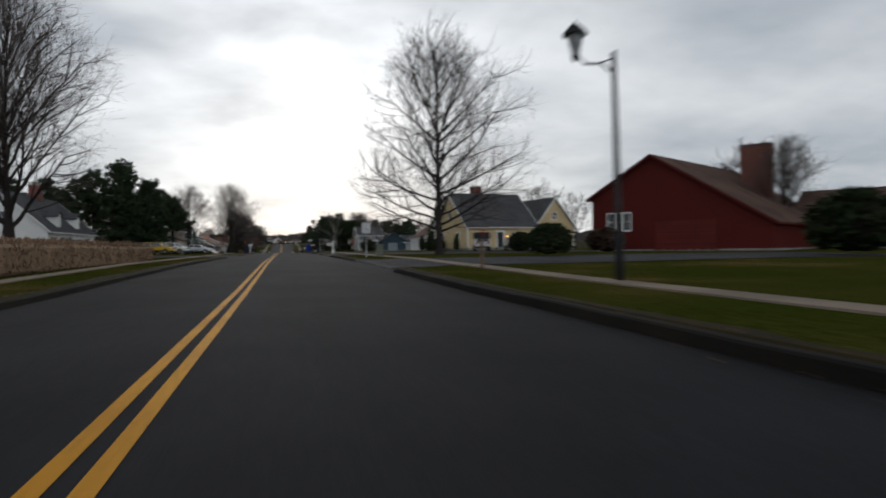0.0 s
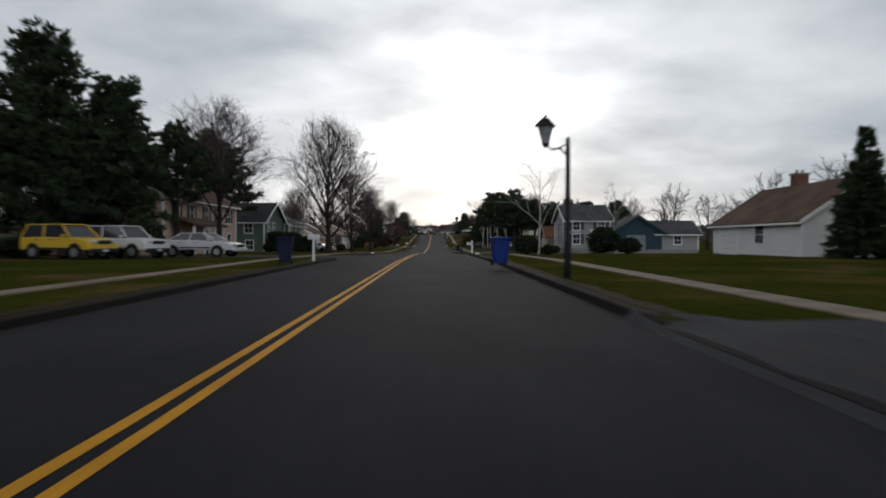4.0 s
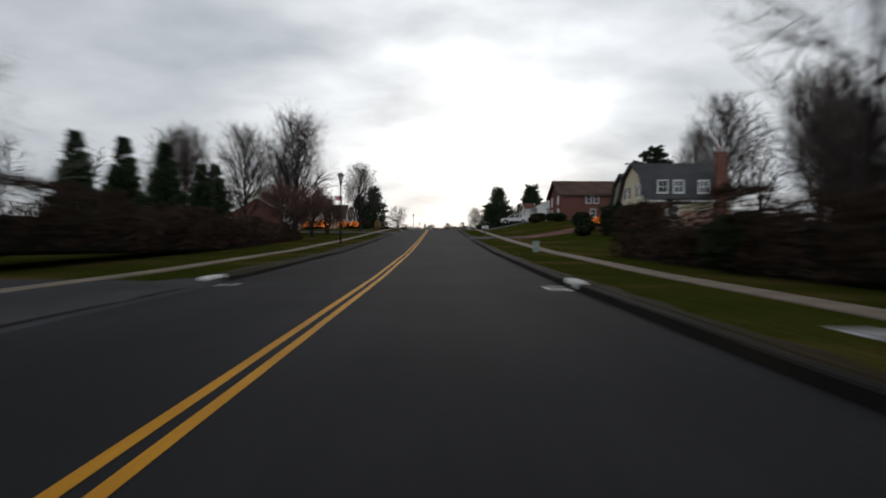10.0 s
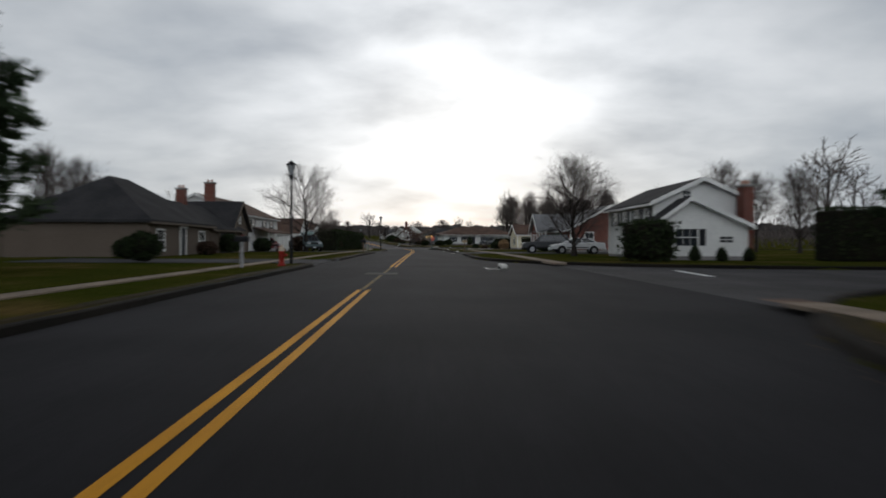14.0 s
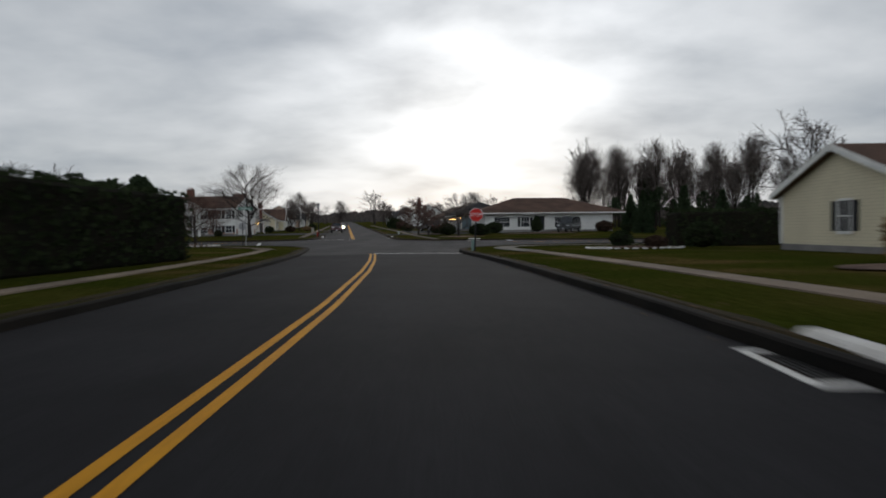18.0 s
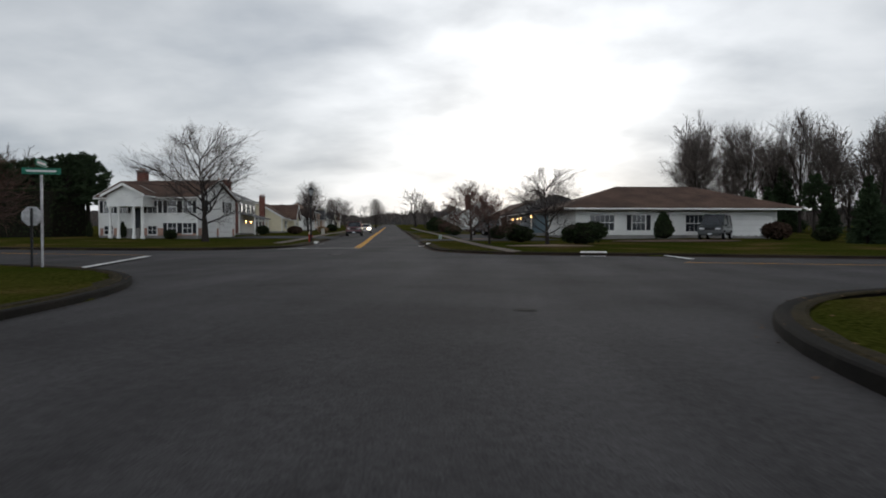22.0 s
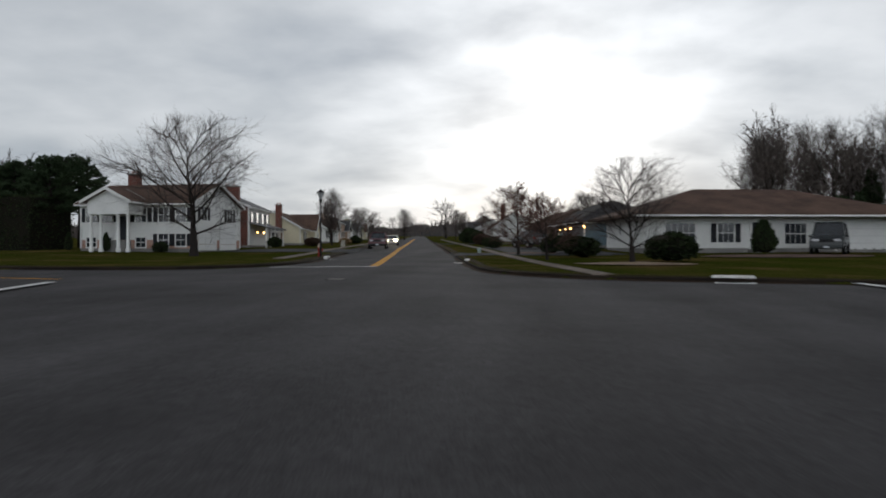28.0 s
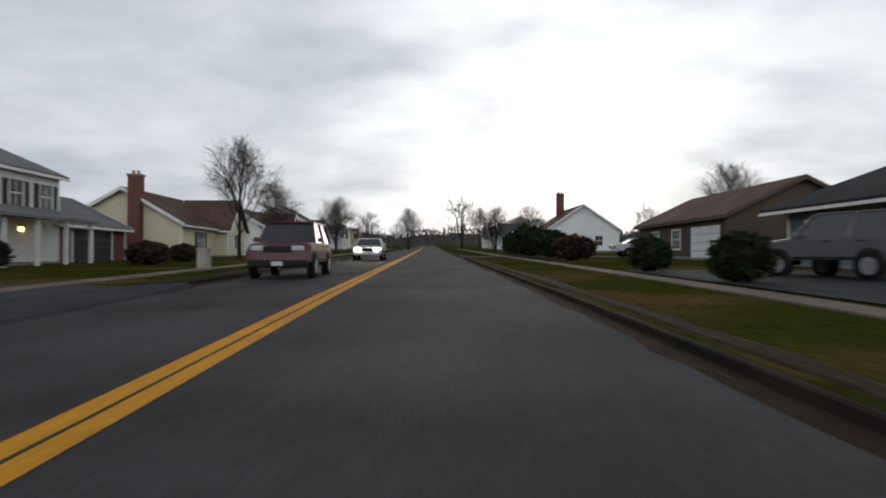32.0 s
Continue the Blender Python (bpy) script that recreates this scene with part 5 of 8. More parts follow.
CAR_SHAPES = {   # length, width, lower body outline (x, z), cabin outline (base x, top x), roof height, wheel x, wheel radius
    "sedan": (4.9, 1.8, ((-2.42, 0.42), (-2.45, 0.8), (-2.36, 0.98), (-1.3, 1.02), (1.0, 0.96), (2.1, 0.82), (2.42, 0.66), (2.44, 0.4)), (-1.75, -0.95, 0.42, 1.2), 1.42, (-1.4, 1.42), 0.32),
    "suv": (4.6, 1.85, ((-2.28, 0.48), (-2.3, 0.9), (-2.26, 1.1), (-1.0, 1.12), (1.05, 1.1), (2.0, 1.02), (2.28, 0.85), (2.3, 0.48)), (-2.2, -1.95, 0.35, 1.0), 1.76, (-1.36, 1.38), 0.37),
    "van": (5.2, 1.95, ((-2.55, 0.48), (-2.58, 1.0), (-2.54, 1.2), (-1.0, 1.22), (1.3, 1.2), (2.3, 1.08), (2.58, 0.85), (2.6, 0.48)), (-2.5, -2.35, 0.75, 1.55), 2.1, (-1.6, 1.65), 0.37),
    "pickup": (5.3, 1.85, ((-2.62, 0.52), (-2.65, 1.08), (-2.6, 1.16), (-0.9, 1.16), (1.2, 1.1), (2.4, 1.0), (2.62, 0.8), (2.64, 0.5)), (-0.95, -0.75, 0.55, 1.25), 1.72, (-1.65, 1.7), 0.38),
}


def car(kind, x, y, rz, col, label, z=None, lit=False, roofbox=False, stripe=None):
    ln, wd, low, cab, roof, wx, wr = CAR_SHAPES[kind]
    t = thing("car" if kind != "pickup" else "pickup_truck", label, {"sedan": "car", "suv": "car", "van": "van", "pickup": "pickup truck"}[kind], x, y, land(x, y) + 0.02 if z is None else z, rz)
    h = wd / 2
    bm = bmesh.new()
    layers = ((-h + 0.0, 0.9, 0.06), (-h + 0.1, 1.0, 0.0), (h - 0.1, 1.0, 0.0), (h, 0.9, 0.06))
    rings = [[bm.verts.new((px * (0.985 if ins else 1.0), yy, pz if pz > 0.6 else pz) if not ins else (px * 0.985, yy, pz - (0.05 if pz > 0.7 else -0.0))) for px, pz in low] for yy, k, ins in layers]
    n = len(low)
    for a, b in zip(rings, rings[1:]):
        for i in range(n):
            bm.faces.new((a[i], a[(i + 1) % n], b[(i + 1) % n], b[i]))
    bm.faces.new(rings[0][::-1]); bm.faces.new(rings[-1])
    bmesh.ops.recalc_face_normals(bm, faces=bm.faces)
    bmesh.ops.bevel(bm, geom=bm.edges[:], offset=0.03, segments=2, affect="EDGES")
    body = part("body", bm, paint(label.split()[0] + kind, col), t, smooth=False)
    zb = 0.94 if kind == "sedan" else 1.08
    b0, t0, t1, b1 = cab
    hb, ht = h - 0.06, h - 0.24
    bm = bmesh.new()
    lo = [bm.verts.new(p) for p in ((b0, -hb, zb), (b1, -hb, zb), (b1, hb, zb), (b0, hb, zb))]
    up = [bm.verts.new(p) for p in ((t0, -ht, roof - 0.05), (t1, -ht, roof - 0.05), (t1, ht, roof - 0.05), (t0, ht, roof - 0.05))]
    for i in range(4):
        bm.faces.new((lo[i], lo[(i + 1) % 4], up[(i + 1) % 4], up[i]))
    bm.faces.new(lo[::-1]); bm.faces.new(up)
    part("window_glass", bm, GLASS, t, "dark tinted car windows")
    bm = bmesh.new()
    box_bm(bm, t0 - 0.06, -ht - 0.03, roof - 0.06, t1 + 0.06, ht + 0.03, roof, 0.028)
    part("roof", bm, body.data.materials[0], t)
    for s in (-1, 1):
        for (xa, xb) in ((b1, t1), (b0, t0), ((b0 + b1) / 2 - 0.12, (t0 + t1) / 2 - 0.05)):
            vv, ff = [], []
            tube(vv, ff, [Vector((xa, s * hb, zb)), Vector((xb, s * (ht + 0.01), roof - 0.03))], [0.045, 0.04], 5)
            part("pillar", raw_mesh("pillar", vv, ff, body.data.materials[0]), None, t)
    for sx in wx:
        for s in (-1, 1):
            ar = part("wheel_arch", cyl(wr + 0.07, wr + 0.07, 0, 0.03, 18), DARK, t, m=pose(sx, s * (h - 0.0), wr, 90, 0, 0) if s < 0 else pose(sx, h + 0.03 - 0.0, wr, 90, 0, 0))
            w = new("wheel"); w.parent = t; w.matrix_basis = pose(sx, s * (h - 0.06), wr - 0.02, 90, 0, 0)
            if ("tyre", wr) not in CACHE:
                CACHE[("tyre", wr)] = mesh_of("tyre", lathe(((wr * 0.6, -0.11), (wr * 0.95, -0.115), (wr, -0.08), (wr, 0.08), (wr * 0.95, 0.115), (wr * 0.6, 0.11)), 22), TYRE, True)
                b2 = lathe(((wr * 0.6, -0.118), (wr * 0.62, -0.1), (wr * 0.62, 0.1), (wr * 0.6, 0.118)), 18)
                for i in range(6):
                    a = i * math.pi / 3
                    cyl(0.035, 0.03, -0.124, 0.124, 6, b2, wr * 0.4 * math.cos(a), wr * 0.4 * math.sin(a))
                CACHE[("rim", wr)] = mesh_of("rim", b2, RIM)
            part("tyre", CACHE[("tyre", wr)], None, w)
            part("rim", CACHE[("rim", wr)], None, w)
    zf = 0.68 if kind == "sedan" else 0.88
    for s in (-1, 1):
        hl = part("headlight", box(ln / 2 - 0.14, s * (h - 0.36) - 0.2, zf - 0.08, ln / 2 + 0.01, s * (h - 0.36) + 0.2, zf + 0.08, 0.03), HEADLIGHT if lit else LENS, t, "glowing headlight" if lit else "clear headlight")
        part("tail_light", box(-ln / 2 - 0.02, s * (h - 0.26) - 0.16, zf + 0.0, -ln / 2 + 0.1, s * (h - 0.26) + 0.16, zf + 0.2, 0.02), TAIL, t)
        part("mirror", box(b1 - 0.35, s * (h + 0.08) - 0.09, zb + 0.02, b1 - 0.2, s * (h + 0.08) + 0.09, zb + 0.16, 0.03), body.data.materials[0], t)
        for k in range(2):
            part("door_handle", box(b1 - 1.25 - k * 1.0, s * h - 0.03, zb - 0.12, b1 - 1.05 - k * 1.0, s * h + 0.03, zb - 0.08, 0.01), DARK, t)
        part("side_moulding", box(-wx[1] + 0.45, s * h - 0.015, 0.5, wx[1] - 0.45, s * h + 0.015, 0.58), DARK, t)
    part("grille", box(ln / 2 - 0.03, -0.42, zf - 0.12, ln / 2 + 0.015, 0.42, zf + 0.06, 0.01), DARK, t)
    part("front_bumper", box(ln / 2 - 0.15, -h + 0.06, 0.32, ln / 2 + 0.06, h - 0.06, 0.54, 0.05), DARK if kind in ("suv",) else body.data.materials[0], t)
    part("rear_bumper", box(-ln / 2 - 0.07, -h + 0.06, 0.34, -ln / 2 + 0.14, h - 0.06, 0.56, 0.05), DARK if kind in ("suv",) else body.data.materials[0], t)
    part("number_plate", box(ln / 2 + 0.061, -0.16, 0.38, ln / 2 + 0.07, 0.16, 0.5), PLATE, t)
    part("number_plate", box(-ln / 2 - 0.08, -0.16, 0.6, -ln / 2 - 0.03, 0.16, 0.74), PLATE, t)
    if kind == "pickup":
        part("cargo_bed", box(-2.5, -h + 0.12, 1.165, -1.05, h - 0.12, 1.175), DARK, t)
    if roofbox:
        part("roof_box", box(-1.7, -0.5, roof + 0.06, 0.3, 0.5, roof + 0.38, 0.1), paint("roofbox", (0.3, 0.42, 0.42)), t, "pale green roof box")
    if stripe:
        for s in (-1, 1):
            part("side_stripe", box(-ln / 2 + 0.2, s * h - 0.02, 0.78, ln / 2 - 0.6, s * h + 0.02, 0.95), paint("stripe", stripe), t)
    return t


# ---- street furniture ----
WOODPOST = mat("post_wood", (0.16, 0.11, 0.08), (0.1, 0.07, 0.05), 0.9, 2, 25, 0.3, stretch=(1, 1, 0.2))
LANTERN_GLASS = mat("lantern_glass", (0.3, 0.31, 0.32), (0.22, 0.23, 0.24), 0.2, 4, 20, 0.05, spec=0.6)


def street_lamp(x, y, h, rz, arm=0.8, z=None, leanx=0.0):
    t = thing("street_lamp", "dark post with hanging colonial lantern on a curved arm", "street lamp", x, y, land(x, y) if z is None else z, rz, "street lamps")
    t.matrix_basis = t.matrix_basis @ pose(0, 0, 0, 0, leanx, 0)
    part("pole", lathe(((0.1, -0.2), (0.1, 0.9), (0.075, 1.0), (0.055, h), (0.04, h + 0.04)), 12), DARK, t, smooth=True)
    vv, ff = [], []
    tube(vv, ff, [Vector((0, 0, h - 0.45)), Vector((arm * 0.35, 0, h - 0.25)), Vector((arm * 0.75, 0, h - 0.28)), Vector((arm, 0, h - 0.1))], [0.03, 0.03, 0.028, 0.025], 6)
    tube(vv, ff, [Vector((0, 0, h - 0.12)), Vector((arm * 0.45, 0, h - 0.26))], [0.018, 0.018], 5)
    part("arm", raw_mesh("arm", vv, ff, DARK, True), None, t)
    ln = new("lantern"); ln.parent = t; ln.matrix_basis = pose(arm, 0, h - 0.12)
    part("glass_body", lathe(((0.09, 0), (0.2, 0.42), (0.2, 0.44)), 6), LANTERN_GLASS, ln)
    part("hood", lathe(((0.3, 0.44), (0.27, 0.48), (0.1, 0.66), (0.04, 0.68), (0.02, 0.76)), 6), DARK, ln)
    part("base_cup", lathe(((0.04, -0.12), (0.1, -0.02), (0.1, 0.0)), 8), DARK, ln)
    return t


def post_lamp(x, y, h, rz=0, z=None):
    t = thing("street_lamp", "dark post topped by a colonial lantern", "street lamp", x, y, land(x, y) if z is None else z, rz, "street lamps")
    part("pole", lathe(((0.075, -0.2), (0.075, 0.9), (0.055, 1.0), (0.04, h)), 12), DARK, t, smooth=True)
    ln = new("lantern"); ln.parent = t; ln.matrix_basis = pose(0, 0, h)
    part("glass_body", lathe(((0.09, 0), (0.2, 0.42), (0.2, 0.44)), 6), LANTERN_GLASS, ln)
    part("hood", lathe(((0.28, 0.44), (0.25, 0.48), (0.09, 0.6), (0.03, 0.66)), 6), DARK, ln)
    part("bracket", lathe(((0.05, -0.25), (0.12, -0.04), (0.11, 0.0)), 8), DARK, ln)
    return t


def mailbox(x, y, rz, col, post, label, big=False):
    t = thing("mailbox", label, "mailbox", x, y, land(x, y), rz)
    pw = 0.075 if big else 0.05
    part("post", box(-pw, -pw, -0.1, pw, pw, 1.22 if big else 1.0, 0.01), post, t)
    if big:
        part("post_cap", lathe(((0.13, 1.222), (0.13, 1.26), (0.09, 1.29), (0.03, 1.36)), 8), post, t)
    bm = prism([(-0.1, 0), (0.1, 0), (0.1, 0.13), (0.07, 0.2), (0.0, 0.225), (-0.07, 0.2), (-0.1, 0.13)], -0.26, 0.26)
    b = part("box", bm, col, t, m=pose(-0.32 if big else 0, 0, 0.92 if big else 1.0))
    part("box_door", box(-0.275, -0.085, 0.01, -0.262, 0.085, 0.17), col, b)
    part("flag", box(0.0, -0.125, 0.08, 0.03, -0.105, 0.3), TAIL, b, "small red flag")
    if big:
        part("arm", box(-0.6, -0.04, 0.84, 0.0, 0.04, 0.918), post, t)
    return t


def hydrant(x, y, z=None):
    red = mat("hydrant_red", (0.3, 0.03, 0.02), (0.22, 0.025, 0.02), 0.5, 2, 20, 0.1)
    t = thing("fire_hydrant", "red fire hydrant with pale cap on the verge", "fire hydrant", x, y, land(x, y) if z is None else z)
    part("barrel", lathe(((0.17, -0.05), (0.17, 0.05), (0.11, 0.07), (0.11, 0.55), (0.15, 0.57), (0.15, 0.62)), 14), red, t, smooth=True)
    part("bonnet", lathe(((0.14, 0.622), (0.13, 0.72), (0.06, 0.8), (0.04, 0.88)), 14), mat("hydrant_cap", (0.6, 0.5, 0.4), (0.5, 0.4, 0.3), 0.5), t, "pale cap")
    for r in (0, 90, 180):
        part("nozzle", lathe(((0.06, 0.1), (0.06, 0.17), (0.075, 0.172), (0.075, 0.22)), 10), red, t, m=pose(0, 0, 0.45, 90, 0, r))
    return t


def drain(x, y, side, flip=0, long=1.0):
    t = thing("storm_drain", "kerb inlet with whitewashed concrete header and iron grate", "drain", x, y, prof(y), flip)
    e = 1 if side > 0 else -1
    part("header", box(min(e * 0.04, e * 0.3), -0.62 * long, -0.05, max(e * 0.04, e * 0.32), 0.62 * long, 0.16, 0.05), CONC_WHITE, t, "white painted concrete header")
    part("mouth", box(min(e * 0.02, e * 0.037), -0.4 * long, -0.04, max(e * 0.02, e * 0.037), 0.4 * long, 0.06), DARK, t)
    x0, x1 = (-0.46, -0.02) if side > 0 else (0.02, 0.46)
    part("grate_frame", box(x0, -0.45 * long, -0.2, x1, 0.45 * long, -0.044), mat("rust_grate", (0.07, 0.045, 0.035), (0.045, 0.035, 0.03), 0.8), t)
    for a_, b_, c_, d_ in ((x0 - 0.09, -0.56, x1, -0.46), (x0 - 0.09, 0.46, x1, 0.56), (x0 - 0.09, -0.458, x0 - 0.004, 0.458)) if side > 0 else ((x0, -0.56, x1 + 0.09, -0.46), (x0, 0.46, x1 + 0.09, 0.56), (x1 + 0.004, -0.458, x1 + 0.09, 0.458)):
        part("border", box(a_, b_ * long, -0.2, c_, d_ * long, -0.036), CONC_WHITE, t, "white painted border")
    for i in range(7):
        xx = x0 + 0.05 + i * (x1 - x0 - 0.1) / 6
        part("grate_bar", box(xx - 0.014, -0.42 * long, -0.043, xx + 0.014, 0.42 * long, -0.03), DARK, t)
    return t


def wheelie_bin(x, y, rz, col, label):
    t = thing("wheelie_bin", label, "bin", x, y, land(x, y) + 0.02, rz)
    m_ = mat("bin_" + label.split()[0], col, None, 0.5, 2, 20, 0.1)
    bm = bmesh.new()
    lo = [bm.verts.new(p) for p in ((-0.22, -0.26, 0.08), (0.22, -0.26, 0.08), (0.22, 0.26, 0.08), (-0.22, 0.26, 0.08))]
    up = [bm.verts.new(p) for p in ((-0.3, -0.36, 1.0), (0.3, -0.36, 1.0), (0.3, 0.4, 1.0), (-0.3, 0.4, 1.0))]
    for i in range(4):
        bm.faces.new((lo[i], lo[(i + 1) % 4], up[(i + 1) % 4], up[i]))
    bm.faces.new(lo[::-1]); bm.faces.new(up)
    part("body", bm, m_, t)
    part("lid", box(-0.33, -0.42, 1.002, 0.33, 0.44, 1.09, 0.03), m_, t)
    for s in (-1, 1):
        part("wheel", cyl(0.11, 0.11, -0.03, 0.03, 12), TYRE, t, m=pose(s * 0.24, 0.3, 0.1, 0, 90, 0))
    part("handle", box(-0.25, 0.45, 0.94, 0.25, 0.5, 0.99), m_, t)
    return t


def pedestal(x, y, h=0.75, w=0.3, col=(0.2, 0.3, 0.26), label="green utility pedestal on the verge"):
    t = thing("utility_box", label, "utility box", x, y, land(x, y))
    m_ = mat("util_%d" % int(col[0] * 100), col, None, 0.6, 3, 20, 0.1)
    part("cabinet", box(-w / 2, -w / 2, -0.05, w / 2, w / 2, h - 0.07, 0.015), m_, t)
    part("cap", box(-w / 2 - 0.02, -w / 2 - 0.02, h - 0.068, w / 2 + 0.02, w / 2 + 0.02, h, 0.015), m_, t)
    return t


def text_part(s, size, material, parent, m):
    cu = bpy.data.curves.new("writing", "FONT")
    cu.body, cu.size, cu.align_x, cu.align_y, cu.extrude = s, size, "CENTER", "CENTER", 0.002
    tmp = bpy.data.objects.new("tmp", cu)
    scene.collection.objects.link(tmp)
    me = bpy.data.meshes.new_from_object(tmp.evaluated_get(bpy.context.evaluated_depsgraph_get()))
    bpy.data.objects.remove(tmp)
    me.materials.clear()
    me.materials.append(material)
    return part("writing", me, None, parent, m=m)


SIGN_RED = mat("sign_red", (0.5, 0.03, 0.025), (0.42, 0.03, 0.025), 0.5, 2, 12, 0.02, grain=0.08)
SIGN_WHITE = mat("sign_white", (0.6, 0.6, 0.6), (0.5, 0.5, 0.5), 0.5, 2, 12, 0.02, grain=0.08)
SIGN_GREY = mat("sign_back", (0.35, 0.35, 0.36), (0.28, 0.28, 0.29), 0.45, 2, 12, 0.05, metal=0.4)
SIGN_GREEN = mat("sign_green", (0.03, 0.16, 0.11), (0.03, 0.13, 0.09), 0.5, 2, 12, 0.02)


def octagon(r, y0, y1):
    bm = bmesh.new()
    a = [bm.verts.new((r * math.cos(math.pi / 8 + i * math.pi / 4), y0, r * math.sin(math.pi / 8 + i * math.pi / 4))) for i in range(8)]
    b = [bm.verts.new((v.co.x, y1, v.co.z)) for v in a]
    bm.faces.new(a); bm.faces.new(b[::-1])
    for i in range(8):
        bm.faces.new((a[i], b[i], b[(i + 1) % 8], a[(i + 1) % 8]))
    bmesh.ops.recalc_face_normals(bm, faces=bm.faces)
    return bm


def stop_sign(x, y, rz, zc=1.95, r=0.36, back=False, lean=0.0):
    t = thing("stop_sign", "grey back of a stop sign on a post" if back else "red octagonal stop sign on a leaning dark post", "stop sign", x, y, land(x, y), rz)
    t.matrix_basis = t.matrix_basis @ pose(0, 0, 0, 0, lean, 0)
    part("post", box(-0.035, -0.02, -0.2, 0.035, 0.03, zc + r * 0.8, 0.006), DARK, t)
    s = part("sign_plate", octagon(r, -0.028, -0.024), SIGN_WHITE, t, m=pose(0, 0, zc))
    part("red_field", octagon(r * 0.94, -0.031, -0.0285), SIGN_RED, s)
    part("sign_back", octagon(r, -0.0235, -0.0205), SIGN_GREY, s)
    text_part("STOP", r * 0.68, SIGN_WHITE, s, pose(0, -0.034, 0, 90))
    return t


def speed_sign(x, y, rz):
    t = thing("speed_limit_sign", "white speed limit sign on a thin post", "road sign", x, y, land(x, y), rz)
    part("post", box(-0.03, 0.0, -0.2, 0.03, 0.03, 2.25), SIGN_GREY, t)
    s = part("sign_plate", box(-0.25, -0.02, 1.55, 0.25, -0.001, 2.2, 0.004), SIGN_WHITE, t)
    text_part("SPEED", 0.11, DARK, s, pose(0, -0.023, 2.1, 90))
    text_part("LIMIT", 0.11, DARK, s, pose(0, -0.023, 1.98, 90))
    text_part("25", 0.34, DARK, s, pose(0, -0.023, 1.75, 90))
    part("border", box(-0.23, -0.0215, 1.57, 0.23, -0.0195, 1.578), DARK, s)
    return t

# ---- houses along the first road, east side ----
house("dark barn-red saltbox house with long sloping brown roof", 39.1, 55.2, [
    dict(ax=90, L=18, D=15.8, eave=2.3, eave_b=4.9, rise=5.9, ridge=2.0, wall=S_RED, roof="brown", trim=S_RED, gmat=GARAGE_RED, corner=False,
         op=[("g", "l", -0.9, 0, 5.2, 2.6)] + wins("l", (4.4, 5.2, 6.0), 1.9, 0.62, 1.5)),
    dict(ox=10.0, oy=7, L=8, D=9, eave=2.7, rise=2.6, wall=S_RED, roof="brown", trim=S_RED, corner=False, op=wins("f", (-2, 2), 1.0, 1.2, 1.2))],
    z=0.4, rz=-57, chimneys=[(2.6, 3.4, 2.7, 1.2, 0, 9.9, BRICK)])
house("tan clapboard cape with grey roof and attached garage", 28.5, 95.4, [
    dict(L=11, D=11.5, eave=3.3, rise=4.7, wall=S_TAN, roof="grey", op=wins("l", (-2.6, 2.6), 1.0, 0.9, 1.4) + wins("l", (0,), 4.3, 0.8, 1.2) + wins("f", (-3.5, 2.5), 0.9, 1.0, 1.4, "ws") + [("d", "f", -0.4, 0.25, 0, 2.1), ("lamp", "f", 0.8, 1.8, 0, 0)]),
    dict(ox=6.8, oy=0, L=4, D=7, eave=2.6, rise=2.4, wall=S_TAN, roof="grey", op=wins("f", (0,), 1.0, 1.0, 1.2)),
    dict(ox=9.8, oy=0.5, ax=90, L=9, D=6.8, eave=3.2, rise=4.2, wall=S_TAN, roof="grey", gmat=GARAGE_DARK, op=[("g", "l", 0, 0, 4.6, 2.3), ("w", "l", 0, 4.3, 0.7, 1.0)])],
    z=0.7, rz=10, chimneys=[(-1.0, 0.6, 1.5, 0.9, 5, 9.2, BRICK)])
house("small white ranch with brown roof and garage", 27, 118, [
    dict(ax=90, L=13, D=8, eave=2.5, rise=2.6, wall=S_WHITE, roof="brown", op=[("g", "b", -3.8, 0, 2.8, 2.1), ("w", "b", 1, 1, 1.2, 1.2), ("w", "l", 0, 1, 1.2, 1.2), ("w", "l", 0, 3.2, 0.5, 0.7)])],
    z=0.4, chimneys=[(1, 3, 1.0, 0.8, 3, 6.2, BRICK)])
house("blue-grey two-storey colonial with white corner boards", 18.2, 152.3, [
    dict(L=5.2, D=7.2, eave=3.5, rise=1.75, wall=S_GREY, roof="grey", shut=mat("shutter_blue", (0.07, 0.085, 0.1), None, 0.6, lap=0.05),
         op=wins("l", (-1.9, 1.9), 0.6, 0.7, 1.05, "ws") + wins("l", (-1.9, 1.9), 2.3, 0.7, 0.95, "ws") + wins("l", (0,), 4.1, 0.6, 0.45) + wins("f", (-1.4, 1.5), 2.3, 0.8, 1.05, "ws") + wins("f", (-1.4,), 0.7, 0.8, 1.15, "ws") + [("d", "f", 0.9, 0.15, 0, 2.0), ("lamp", "f", 2.0, 1.8, 0, 0)])],
    z=0.5)
house("dark teal garage wing with low grey roof", 22.8, 147.0, [
    dict(ax=90, L=5, D=5.4, eave=2.1, rise=1.7, wall=S_TEAL, roof="grey", gmat=GARAGE_GREY, trim=S_TEAL, corner=False, op=[("g", "l", 0.2, 0, 2.1, 1.8)]),
    dict(ox=4.6, oy=0.4, L=4.6, D=5, eave=2.0, rise=1.3, wall=S_GREY, roof="grey", op=wins("f", (0,), 0.8, 0.8, 0.9))],
    z=0.4, name="garage")
